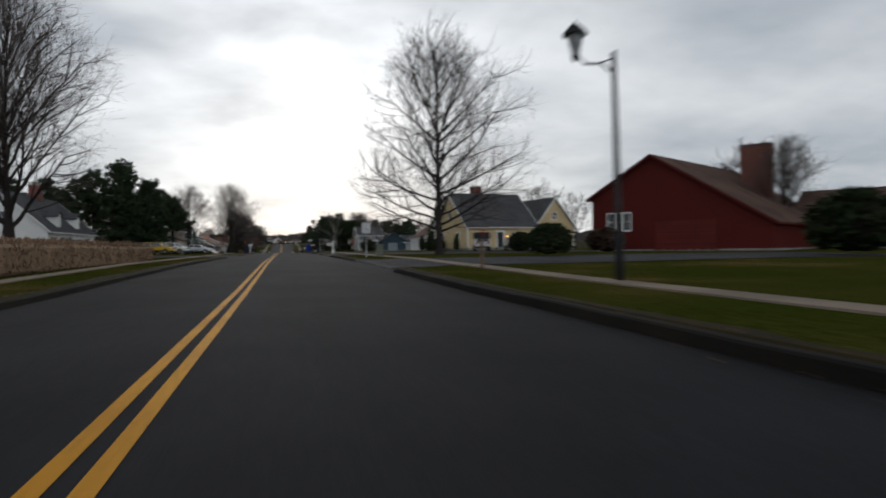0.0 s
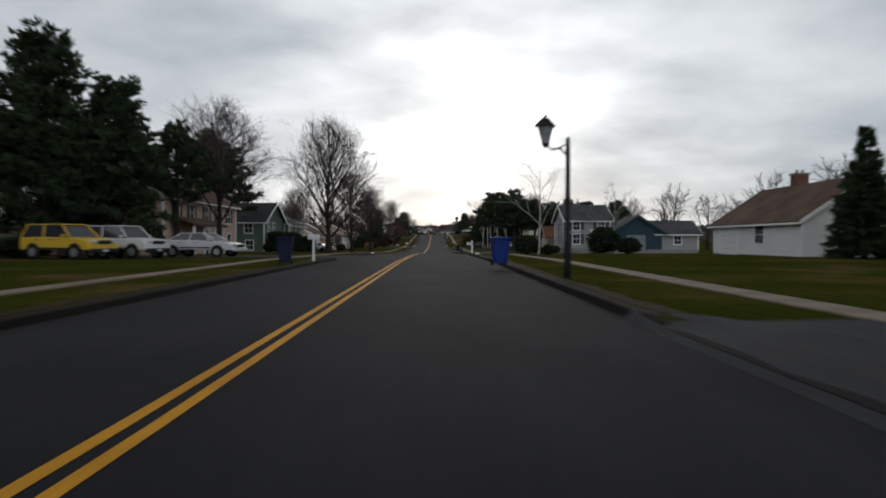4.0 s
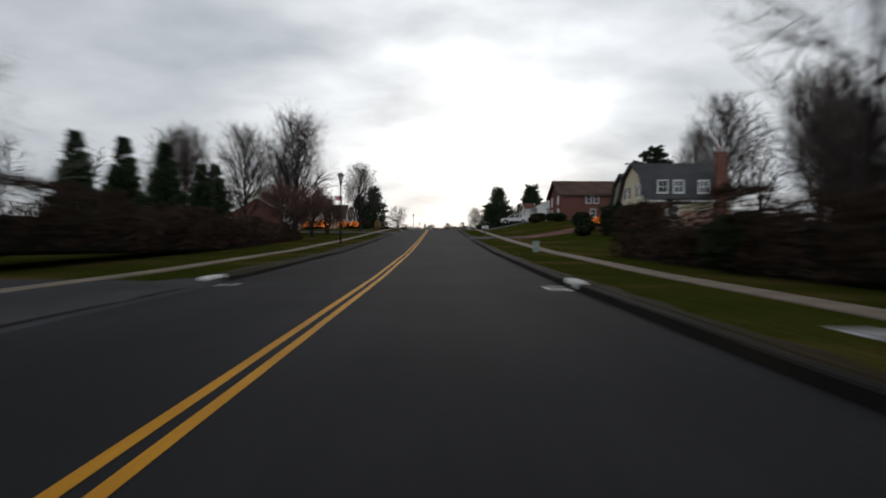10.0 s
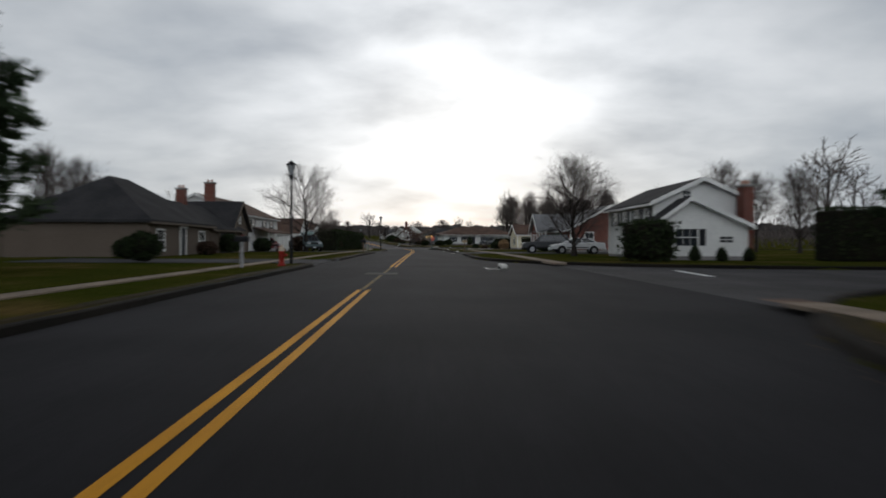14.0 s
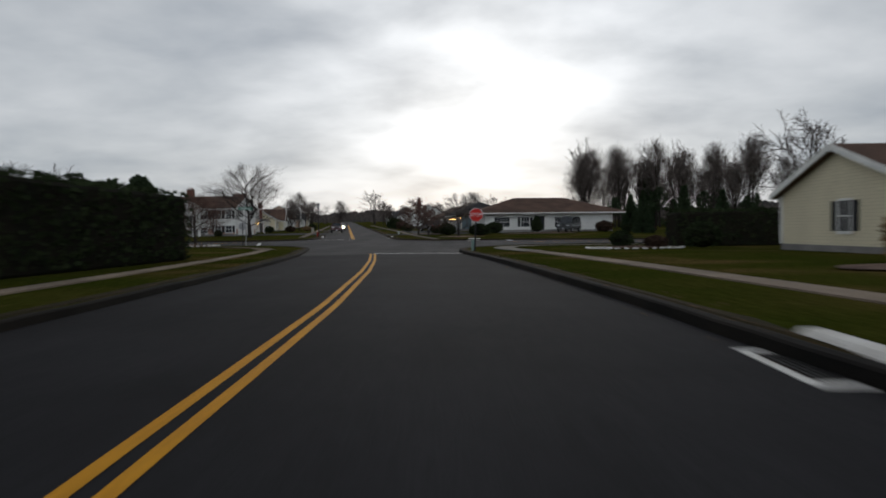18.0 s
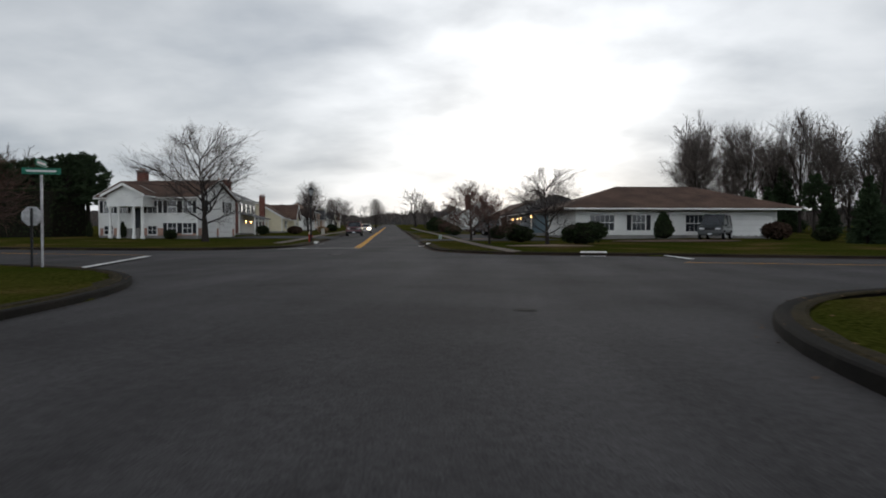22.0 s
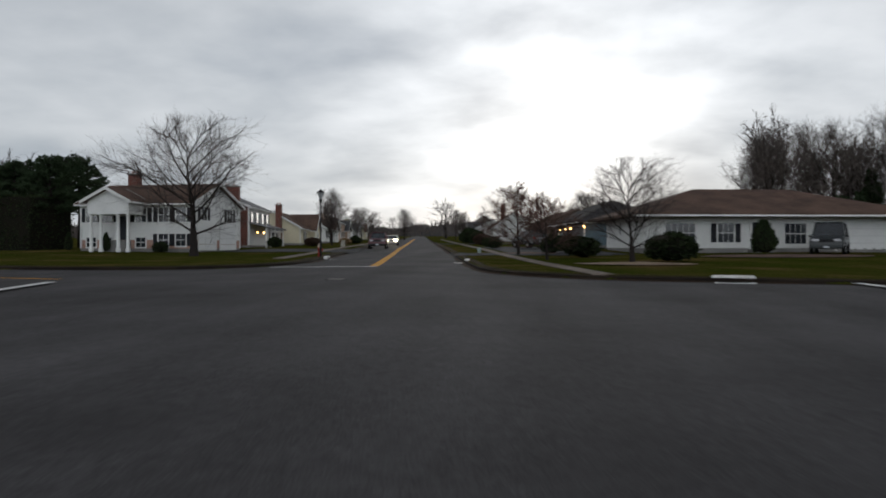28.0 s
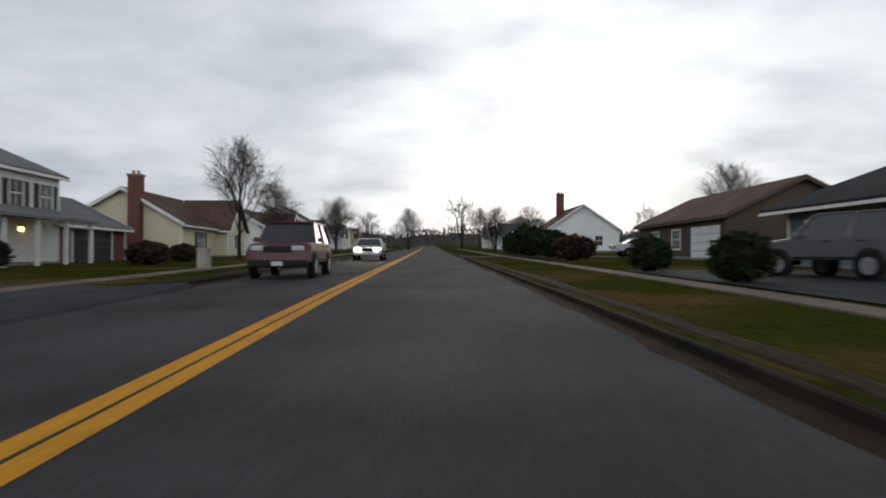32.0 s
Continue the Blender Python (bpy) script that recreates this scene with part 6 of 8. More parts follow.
house("pinkish-tan ranch with rust-red shingle roof", 21.2, 168, [
    dict(ax=90, L=13, D=7.6, eave=2.1, rise=1.7, wall=S_TAUPE, trim=S_TAUPE, corner=False, roof="red", op=wins("b", (-4, -1, 3.5), 0.8, 1.4, 1.1, "ws") + wins("l", (-1.8, 1.8), 0.8, 0.9, 1.1)),
    dict(ox=-2.6, oy=1.0, L=4.5, D=5, eave=2.1, rise=1.5, wall=S_TAUPE, trim=S_TAUPE, corner=False, roof="red", op=wins("l", (-1.0, 1.0), 0.8, 0.8, 1.1)),
    dict(ox=1, oy=17.5, ax=90, L=13, D=7.6, eave=2.2, rise=1.8, wall=S_TAUPE, trim=S_TAUPE, corner=False, roof="red", gmat=GARAGE_RED, op=[("g", "b", -3, 0, 4.2, 1.9), ("g", "l", 0, 0, 4.4, 1.9), ("w", "b", 3, 0.8, 1.2, 1.1)])],
    z=-0.1, chimneys=[(0, 7, 1.1, 0.9, 2.5, 4.8, BRICK_PINK)])
house("white two-storey house with arched garages under dark roof", 26.5, 233, [
    dict(ax=90, L=15, D=9, eave=4.7, rise=2.0, wall=S_CREAM, roof="dark", low=(BRICK_PINK, 2.3), op=wins("b", (-5, -1.5, 2, 5.5), 3.1, 1.1, 1.1) + [("g", "b", -5.2, 0, 2.5, 2.05), ("g", "b", -1.9, 0, 2.5, 2.05), ("d", "b", 2.4, 0.1, 0, 2.0), ("w", "b", 5.2, 0.8, 1.2, 1.1)] + wins("l", (-2, 2), 3.0, 0.9, 1.1)),
    dict(ox=-5.2, oy=0, ax=90, L=14, D=2.4, eave=2.35, rise=0.7, kind="shed", wall=S_BROWN, roof="dark", corner=False, z0=0.0)],
    z=-0.3)
house("cream gambrel two-storey house with brick chimney", 22.2, 295.6, [
    dict(L=7.4, D=8.8, eave=2.5, rise=3.6, kind="gambrel", wall=S_CREAM, roof="grey", low=(BRICK_PINK, 1.6), op=wins("l", (-1.9, 1.9), 3.0, 0.9, 1.1, "ws") + wins("l", (-2.4,), 0.7, 1.1, 1.2) + wins("l", (1.6,), 0.6, 1.8, 1.3) + wins("f", (-2.4, -1.0), 3.2, 0.8, 1.0) + wins("f", (1.2,), 3.2, 0.8, 1.0) + wins("f", (-1.5,), 0.8, 0.9, 1.2))],
    z=2.5, chimneys=[(2.6, -4.7, 0.9, 0.6, -0.5, 6.7, BRICK)])
house("olive-beige gambrel house half hidden behind shrubs", 25.4, 310, [
    dict(L=8, D=8, eave=2.6, rise=3.4, kind="gambrel", wall=S_TAUPE, roof="grey", op=wins("l", (0,), 3.3, 0.9, 1.2, "ws") + [("g", "l", 2.0, 0, 2.2, 1.9)])], z=3.2)
house("dark red brick two-storey house with white windows", 20.0, 323.5, [
    dict(L=8, D=8.6, eave=3.6, rise=1.9, wall=BRICK, roof="brown", trim=S_BROWN, corner=False, op=wins("l", (-2.4, 2.4), 0.6, 0.9, 1.1) + wins("l", (-2.4, 2.4), 2.4, 0.9, 1.0) + wins("f", (-0.4, 0.6), 2.5, 0.55, 0.9) + wins("f", (0.2, 2.6), 0.7, 0.55, 0.9))], z=4.1)
house("low ranch with two white garage doors under dark roof", 23.4, 341.5, [
    dict(ax=90, L=16, D=8.4, eave=2.5, rise=2.0, wall=S_BROWN, roof="dark", low=(BRICK, 1.0), op=[("g", "b", -5.6, 0, 2.4, 2.0), ("g", "b", -2.8, 0, 2.4, 2.0), ("w", "b", 2.4, 0.7, 1.8, 1.3), ("w", "b", 5.6, 0.7, 1.2, 1.3), ("d", "b", 0.2, 0.1, 0, 2.0)] + wins("l", (-2, 2), 0.8, 1.0, 1.2))], z=4.95)
house("white split-level with columned portico and brick chimney", 23.4, 373.6, [
    dict(ax=90, L=19, D=7.4, eave=3.9, rise=1.8, wall=S_WHITE, roof="red", op=wins("b", (-7.5, -4.5, 4.5, 7.5), 2.3, 1.3, 1.2, "ws") + wins("b", (-7.5, -4.5, 4.5, 7.5), 0.2, 1.1, 0.9) + [("d", "b", 0.2, 0.9, 0, 2.0), ("w", "l", 1.4, 0.8, 0.8, 0.6)]),
    dict(ox=-4.3, oy=0.5, L=1.9, D=7.0, eave=3.95, rise=1.1, wall=S_WHITE, roof="red", corner=False, z0=0.0, op=wins("l", (-2, 2), 2.2, 1.0, 1.4) + [("d", "l", 0, 0.2, 0, 2.0)])],
    z=4.75, chimneys=[(-0.8, -9.9, 0.8, 0.7, -0.6, 6.2, BRICK)])
for k in range(4):
    tagged(new("portico_column", mesh_of("portico_column", lathe(((0.2, -0.3), (0.2, 0.15), (0.13, 0.2), (0.11, 3.6), (0.18, 3.7), (0.18, 3.85)), 12), TRIM, True)), "slim white portico column", "column", "portico columns").matrix_basis = pose(17.8, 371.0 + k * 2.1, 4.5)
house("white saltbox house with black shutters", 17.0, 422, [
    dict(ax=90, L=10, D=6.0, eave=3.5, rise=1.35, wall=S_WHITE, roof="dark", op=wins("b", (-3.4, -1, 1.5, 3.6), 2.2, 0.9, 1.0, "ws") + wins("b", (1.5, 3.6), 0.6, 0.9, 1.2, "ws") + wins("l", (1,), 3.7, 0.5, 0.5)),
    dict(ox=-0.9, oy=-5.6, ax=90, L=2.4, D=5.6, eave=2.0, rise=1.5, ridge=0.6, wall=S_WHITE, roof="dark", op=wins("l", (0.8,), 0.8, 1.3, 1.0, "ws") + [("w", "l", -1.6, 1.0, 0.8, 0.35), ("d", "b", 0, 0.1, 0, 2.0)])],
    z=4.45, chimneys=[(2.4, -5.6, 0.6, 1.0, -0.4, 4.4, BRICK)])
house("brick and grey ranch with broad pale grey roof", 20.5, 458, [
    dict(ax=90, L=16, D=9, eave=2.5, rise=2.5, wall=BRICK, roof="light", op=wins("b", (-5, -2, 2), 0.7, 1.3, 1.3, "ws") + [("d", "b", 0, 0.1, 0, 2.0), ("porch", "b", -3, 2.5, 1.6, 8.0)] + wins("l", (-2.4, 2.4), 0.8, 0.9, 1.3)),
    dict(ox=-3.8, oy=5.0, L=5, D=6, eave=2.5, rise=2.0, wall=BRICK, roof="light", op=wins("l", (-1.2, 1.2), 0.7, 0.8, 1.3))], z=4.55)
house("cream gabled ranch with brown roof", 21.2, 491.5, [
    dict(L=12, D=9, eave=2.4, rise=1.6, wall=S_CREAM, roof="brown", shut=BLACK, op=wins("l", (-0.4,), 0.75, 0.8, 1.2, "ws") + wins("f", (-3, 0, 3), 0.8, 0.9, 1.2))], z=4.55)

# ---- west side ----
house("white cape with two dormers, wreath and grey roof", -32.1, 95.5, [
    dict(ax=90, L=19.5, D=9.6, eave=2.9, rise=4.4, wall=S_WHITE, roof="grey", dmat=DOOR_WHITE, op=wins("f", (-7.4, -4, 6.6), 0.7, 1.1, 1.4, "ws") + wins("f", (-1.5,), 0.6, 1.9, 1.6) + [("d", "f", 2.4, 0.3, 0, 2.0), ("dormer", "f", -4.6, 3.0, 1.7, 1.7), ("dormer", "f", 3.0, 3.0, 1.7, 1.7)] + wins("l", (0,), 3.7, 0.9, 1.3, "ws")),
    dict(ox=-5, oy=-13.5, ax=90, L=9, D=8, eave=2.5, rise=3.0, wall=S_WHITE, roof="grey", op=[("g", "l", 0, 0, 4, 2.1)])],
    z=0.8, chimneys=[(0, 1.5, 1.4, 1.0, 5, 9.0, BRICK)])
house("pale pink two-storey colonial behind pines", -23, 126, [
    dict(ax=90, L=17, D=8, eave=4.6, rise=2.1, wall=S_PINK, roof="brown", op=wins("f", (-6, -3, 0.4, 3.4, 6.4), 3.0, 0.9, 1.2, "ws") + wins("f", (-6, -3, 3.4, 6.4), 0.6, 1.0, 1.4) + [("d", "f", 0.4, 0.2, 0, 2.0), ("lamp", "f", 1.6, 1.6, 0, 0), ("porch", "f", -3, 2.6, 1.5, 7.0)] + wins("r", (-2, 2), 3.0, 0.9, 1.2))], z=0.1)
house("sage-green gabled house with white windows", -24.2, 154.3, [
    dict(L=8.4, D=10.6, eave=3.7, rise=2.3, wall=S_GREEN, roof="dark", op=wins("r", (3.0, 0.6), 2.5, 0.95, 1.15) + wins("r", (0.4, -3.4), 0.5, 0.9, 1.1) + wins("f", (2.4, -2), 2.4, 0.9, 1.1) + wins("f", (-2.5, 2.5), 0.4, 0.9, 1.1)),
    dict(ox=0.8, oy=10.4, ax=90, L=10, D=8, eave=3.6, rise=1.9, wall=S_GREEN, roof="dark", op=wins("f", (-3.6, -0.8, 2.0, 4.0), 2.3, 0.9, 1.1) + wins("f", (-3.6, 2.0, 4.0), 0.3, 0.9, 1.1) + [("d", "f", -0.8, 0.1, 0, 2.0)])],
    z=0.0, chimneys=[(-1, 0, 1.2, 0.9, 4, 7.0, BRICK)])
house("yellow-tan ranch with brown roof and open porch", -24.5, 190, [
    dict(ax=90, L=13, D=9, eave=2.2, rise=2.3, wall=S_YELLOW, roof="brown", op=wins("l", (-2.2, 2.0), 0.6, 0.7, 1.0) + wins("f", (-3.5,), 0.7, 1.5, 1.1) + [("g", "f", -5.0, 0, 2.4, 1.9)]),
    dict(ox=0.8, oy=13.5, ax=90, L=15, D=8.6, eave=2.2, rise=2.2, wall=S_BROWN, roof="brown", op=wins("f", (-4, 0, 4), 0.7, 1.3, 1.2) + [("porch", "f", 0, 2.3, 2.0, 13)])], z=0.0)
house("pale ranch with red-brown roof and broad end chimney", -25.5, 238, [
    dict(ax=90, L=26, D=8.6, eave=3.9, rise=1.9, wall=S_PINK, roof="red", op=wins("f", (-10, -6.5), 2.2, 1.6, 1.2, "ws") + wins("f", (-2.5, 1.0), 2.2, 1.1, 1.2, "ws") + [("d", "f", 3.0, 0.9, 0, 2.0)] + wins("f", (-10, -6.5), 0.2, 1.2, 0.9)),
    dict(ox=4.0, oy=9.6, L=3.2, D=7.0, eave=3.9, rise=1.9, wall=S_PINK, roof="red", op=wins("r", (-1.6, 1.6), 2.3, 1.1, 1.2, "ws") + [("g", "r", 0.0, 0, 4.4, 1.9)])],
    z=-0.1, chimneys=[(0.8, -13.4, 2.0, 0.7, -0.4, 6.4, BRICK_PINK)])
house("cream two-storey house over brick with garage wing", -24.2, 334.8, [
    dict(ax=90, L=15.5, D=8, eave=4.1, rise=2.1, wall=S_CREAM, roof="brown", low=(BRICK, 2.0), op=wins("f", (-5.4, 0.4, 5.4), 2.5, 1.3, 1.2, "ws") + wins("f", (-5, 5), 0.3, 1.4, 1.3, "ws") + [("d", "f", 0.4, 0.1, 0, 2.0), ("lamp", "f", -0.8, 1.7, 0, 0), ("lamp", "f", 1.6, 1.7, 0, 0)]),
    dict(ox=0.5, oy=-11, ax=90, L=7, D=7, eave=2.2, rise=2.0, wall=BRICK, roof="brown", op=[("g", "f", 0, 0, 4.2, 1.9)])],
    z=2.85, chimneys=[(0, -8, 1.0, 0.8, 1, 5.4, BRICK)])
house("white and brick house with three steep front gables", -24.0, 369.5, [
    dict(ax=90, L=21, D=9, eave=2.5, rise=3.2, wall=S_WHITE, roof="brown", low=(BRICK_PINK, 2.3), op=wins("f", (-4.5, 3.6), 0.4, 1.0, 1.3) + [("d", "f", 0.2, 0.1, 0, 2.1), ("lamp", "f", -1, 1.6, 0, 0)]),
    dict(ox=3.6, oy=-6, L=5, D=5.6, eave=2.5, rise=2.5, wall=S_WHITE, roof="brown", low=(BRICK_PINK, 2.3), op=wins("r", (0,), 2.9, 0.8, 1.0) + wins("r", (0,), 0.4, 1.6, 1.3)),
    dict(ox=3.8, oy=1.0, L=5, D=4.2, eave=2.7, rise=2.2, wall=S_WHITE, roof="brown", low=(BRICK_PINK, 2.3), op=wins("r", (0,), 2.9, 0.7, 0.9) + [("d", "r", 0, 0.1, 0, 2.0)]),
    dict(ox=3.6, oy=8, L=5, D=5.2, eave=2.5, rise=2.3, wall=S_WHITE, roof="brown", low=(BRICK_PINK, 2.3), op=wins("r", (0,), 2.9, 0.7, 0.9) + wins("r", (-1, 1), 0.4, 0.9, 1.3))], z=3.6)
house("brown-grey house with big steep hip roof", -22.0, 424, [
    dict(ax=90, L=12, D=9, eave=2.4, rise=3.3, kind="hip", wall=S_STONE, trim=S_STONE, roof="dark", op=wins("f", (-4, 4), 0.6, 1.2, 1.3) + [("d", "f", 0, 0.1, 0, 2.0)]),
    dict(ox=1, oy=10.6, ax=90, L=9, D=7, eave=2.3, rise=2.0, wall=S_STONE, trim=S_STONE, roof="dark", gmat=GARAGE_DARK, op=[("g", "f", 0, 0, 4.2, 2.0)]),
    dict(ox=1.2, oy=15.6, L=6, D=5.5, eave=2.5, rise=2.3, wall=S_STONE, trim=S_STONE, roof="dark", op=wins("r", (0,), 0.7, 1.2, 1.3, "ws") + wins("r", (0,), 3.0, 0.5, 0.5))],
    z=4.3, chimneys=[(1, 9.4, 0.7, 0.7, 3, 5.6, BRICK)])
house("white two-storey house with porch roof and end chimney", -23.2, 452.5, [
    dict(ax=90, L=18, D=8, eave=4.1, rise=1.8, wall=S_WHITE, roof="brown", op=wins("f", (-6, -2.5, 2.5, 6), 2.6, 1.0, 1.1, "ws") + wins("f", (-6, 6), 0.6, 1.2, 1.2, "ws") + [("porch", "f", 2.5, 2.3, 1.8, 10)] + wins("l", (-2, 2), 2.6, 0.9, 1.1) + wins("l", (1.5,), 0.6, 0.9, 1.2, "ws"))],
    z=4.3, chimneys=[(1.5, -9.4, 0.9, 0.7, -0.4, 7.0, BRICK)])
house("white garage end with cream walls", -29, 461.5, [
    dict(L=10, D=7, eave=2.5, rise=2.2, wall=S_CREAM, roof="brown", op=[("g", "r", 0, 0, 4.4, 2.1)])], z=4.4, name="garage")
house("low brown ranch behind the tall hedge", -27, 484, [
    dict(L=14, D=8, eave=2.6, rise=2.2, wall=S_WHITE, roof="brown", op=wins("r", (0,), 0.9, 1.0, 1.2))], z=4.4, chimneys=[(-4, 1, 1, 1, 3, 6.2, BRICK)])

# ---- beyond the crossing ----
house("long white ranch with brown hip roof", 13.6, 566.8, [
    dict(L=18.8, D=11, eave=2.6, rise=2.4, kind="hip", over=1.5, wall=S_WHITE, roof="brown", dmat=DOOR_DARK, op=wins("f", (-7,), 0.6, 2.2, 1.4) + wins("f", (-3.6,), 0.6, 1.2, 1.4, "ws") + wins("f", (1.6, 4), 0.5, 1.6, 1.5) + [("d", "f", -1.2, 0.1, 0, 2.0), ("g", "f", 6.8, 0, 4.2, 2.0)] + wins("l", (1.5,), 1.3, 0.6, 1.0))], rz=8)
house("slate-blue hip-roofed ranch with warm porch lights", 4.7, 584, [
    dict(ax=90, L=15, D=8.0, eave=2.5, rise=2.4, kind="hip", over=0.9, wall=S_BLUE, roof="dark", gmat=GARAGE_GREY, op=wins("b", (-5.2,), 0.6, 2.0, 1.4) + wins("b", (-1.5,), 0.6, 1.4, 1.4) + [("d", "b", 0.9, 0.1, 0, 2.0), ("g", "b", 5.2, 0, 4.6, 2.1), ("lamp", "b", -3.2, 2.1, 0, 0), ("lamp", "b", -0.2, 2.1, 0, 0), ("lamp", "b", 2.2, 2.1, 0, 0), ("lamp", "b", 7.9, 2.1, 0, 0)] + wins("l", (-2,), 1.2, 0.8, 1.1))], rz=9)
house("low brown ranch with dark roof", cx(606) + 23, 606, [
    dict(ax=90, L=15, D=8.5, eave=2.5, rise=2.0, wall=S_BROWN, roof="brown", trim=S_BROWN, op=wins("b", (-4, 0), 0.7, 1.4, 1.2) + [("g", "b", 4.6, 0, 4.2, 2.0)] + wins("l", (0,), 1.0, 1.0, 1.2))], rz=9)
house("white gabled house with tall dark chimney", cx(650) + 21.5, 650, [
    dict(ax=90, L=11, D=9, eave=2.8, rise=3.0, wall=S_WHITE, roof="brown", op=wins("l", (-2, 2), 0.8, 0.9, 1.2) + wins("f", (-3, 2), 0.8, 1.0, 1.2))], rz=9, chimneys=[(-2, -1, 0.9, 0.9, 3, 7.6, BRICK)])
house("white split-level with columned portico and two garage doors", -36.2, 566.2, [
    dict(L=10.4, D=8, eave=4.0, rise=1.7, wall=S_WHITE, roof="brown", low=(BRICK_PINK, 0.9), op=wins("f", (-4.2, -2.7, 0.5), 2.4, 1.0, 1.2, "ws") + wins("f", (2.6, 4.2), 2.4, 0.9, 1.2, "ws") + wins("f", (-4.2, -2.7, 0.5), 0.3, 0.9, 0.8) + wins("f", (2.6, 4.2), 0.4, 0.9, 1.0, "ws") + [("d", "f", -1.2, 0.9, 0, 2.0), ("g", "r", -1.8, 0, 2.7, 2.1), ("g", "r", 1.7, 0, 2.7, 2.1)] + wins("r", (-2.2, 2.2), 2.6, 0.9, 1.1, "ws")),
    dict(ox=-1.2, oy=-4.9, ax=90, L=2.0, D=3.8, eave=0.5, rise=0.9, wall=TRIM, roof="brown", corner=False, z0=3.6, air=True)], rz=-4, columns=[(-2.9, -5.7, 3.0), (-2.0, -5.7, 3.0), (-0.4, -5.7, 3.0), (0.5, -5.7, 3.0)],
    chimneys=[(-4, 1.5, 0.9, 0.8, 4, 7.0, BRICK)])
house("brick two-storey house with white porch and big end chimney", -39.2, 584.8, [
    dict(ax=90, L=10, D=8.2, eave=4.5, rise=1.7, wall=BRICK, roof="light", op=wins("f", (-3.8, -1.3, 1.4, 3.8), 2.75, 1.0, 1.3, "ws") + wins("f", (-3.8, 3.8), 0.4, 1.3, 1.4) + [("d", "f", 0.4, 0.1, 0, 2.0), ("lamp", "f", -1.4, 1.8, 0, 0), ("lamp", "f", 1.8, 1.8, 0, 0), ("porch", "f", 0, 2.2, 2.0, 9.7)]),
    dict(ox=3.4, oy=0, ax=90, L=9.8, D=1.6, eave=4.45, rise=0.1, z0=0.0, kind="hip", wall=S_WHITE, roof="light", corner=False, over=0.2, op=wins("f", (-3.8, -1.3, 1.4, 3.8), 2.75, 1.0, 1.2, "ws")),
    dict(ox=0.4, oy=9.1, ax=90, L=8, D=7, eave=2.2, rise=1.7, wall=BRICK, roof="light", gmat=GARAGE_DARK, op=[("g", "f", 0, 0, 4.4, 1.9)])], rz=9,
    chimneys=[(2.2, -5.35, 2.0, 0.8, -0.5, 6.6, BRICK)])
house("cream ranch with brown roof and small front gable", cx(609) - 19.5, 609, [
    dict(ax=90, L=14, D=8, eave=2.4, rise=2.3, wall=S_CREAM, roof="brown", op=wins("f", (-3, 3), 0.7, 1.5, 1.2, "ws") + wins("l", (0,), 0.9, 1.0, 1.2)),
    dict(ox=3, oy=3, L=4, D=5, eave=2.4, rise=2.2, wall=S_CREAM, roof="brown", op=wins("r", (0,), 0.7, 1.5, 1.2))], rz=9, chimneys=[(1, -7.3, 0.8, 0.8, 0, 5.6, BRICK)])
for i, (yy, s, wl, rf) in enumerate(((630, -1, S_WHITE, "brown"), (652, -1, S_PINK, "grey"), (676, -1, S_WHITE, "grey"), (700, -1, S_CREAM, "brown"), (672, 1, S_WHITE, "grey"), (690, 1, S_TAUPE, "brown"), (706, 1, S_WHITE, "brown"))):
    house("distant pale suburban house with pitched roof", cx(yy) + (19 if s > 0 else -19), yy, [
        dict(ax=90, L=13, D=8, eave=2.6 + 1.2 * (i % 2), rise=2.2, wall=wl, roof=rf, op=wins("f" if s < 0 else "b", (-4, 0, 4), 0.8, 1.2, 1.2, "ws") + wins("l", (0,), 1, 1, 1.2)),
        dict(ox=-s * 2.5, oy=4, L=4.5, D=5, eave=2.5, rise=2.0, wall=wl, roof=rf, op=wins("r" if s < 0 else "l", (0,), 0.7, 1.2, 1.2))], rz=9)

# ---- trees ----
T = bare_tree
T("wide", 11.1, 50.5, 17.0, "broad leafless shade tree with spreading limbs", 20, 1.06)
T("oval", -20.3, 55, 22, "tall leafless tree with many upright limbs", 50, 0.82)
T("oval2", -24.5, 62, 17.5, "tall leafless tree beside the driveway", 130, 0.62)
T("oval", -10.9, 139.5, 14.2, "large leafless maple with broad crown", 10, 0.98)
T("oval", -11.0, 159.5, 11.0, "leafless maple street tree with oval crown", 80, 0.95)
T("oval2", -11.0, 185, 11.2, "leafless maple street tree near the kerb", 200, 1.0)
T("oval2", -15.6, 305.5, 13.8, "tall leafless tree with old nests in the crown", 15, 0.92)
T("oval", -20.5, 304, 12, "leafless shade tree behind the walk", rz=77, wide=0.92)
for i, (x, y, h) in enumerate(((-12, 286, 4.6), (-13.5, 291, 5.2), (-12, 296, 4.8), (-13, 301, 5.4), (-12.2, 307, 4.6), (-13.4, 312, 4.2))):
    T(("multi", "red")[i % 2], x, y, h, "tangled leafless brown brush beside the walk", i * 77, 1.1)
T("oval2", -11.0, 327.3, 9.8, "leafless spreading street tree on the lawn", 33, 0.9)
T("oval2", -24, 232, 9, "leafless upright tree among dark shrubs", rz=40, wide=0.8)
for i, (x, y, h) in enumerate(((-19, 283, 9), (-22, 288, 9), (-32, 225, 14), (-38, 250, 12), (-35, 182, 13), (-38, 165, 15), (-42, 140, 14), (-45, 200, 13))):
    T(("oval", "slim", "oval2")[i % 3], x, y, h, "leafless grey tree standing behind the houses", i * 47, 0.85)
T("oval", -27, 352, 13, rz=150, wide=0.8)
T("slim", 44, 52, 10, "leafless tree beside the red house", 20, 1.1)
T("oval2", 52, 40, 9, "leafless tree at the end of the lawn", 70, 1.1)
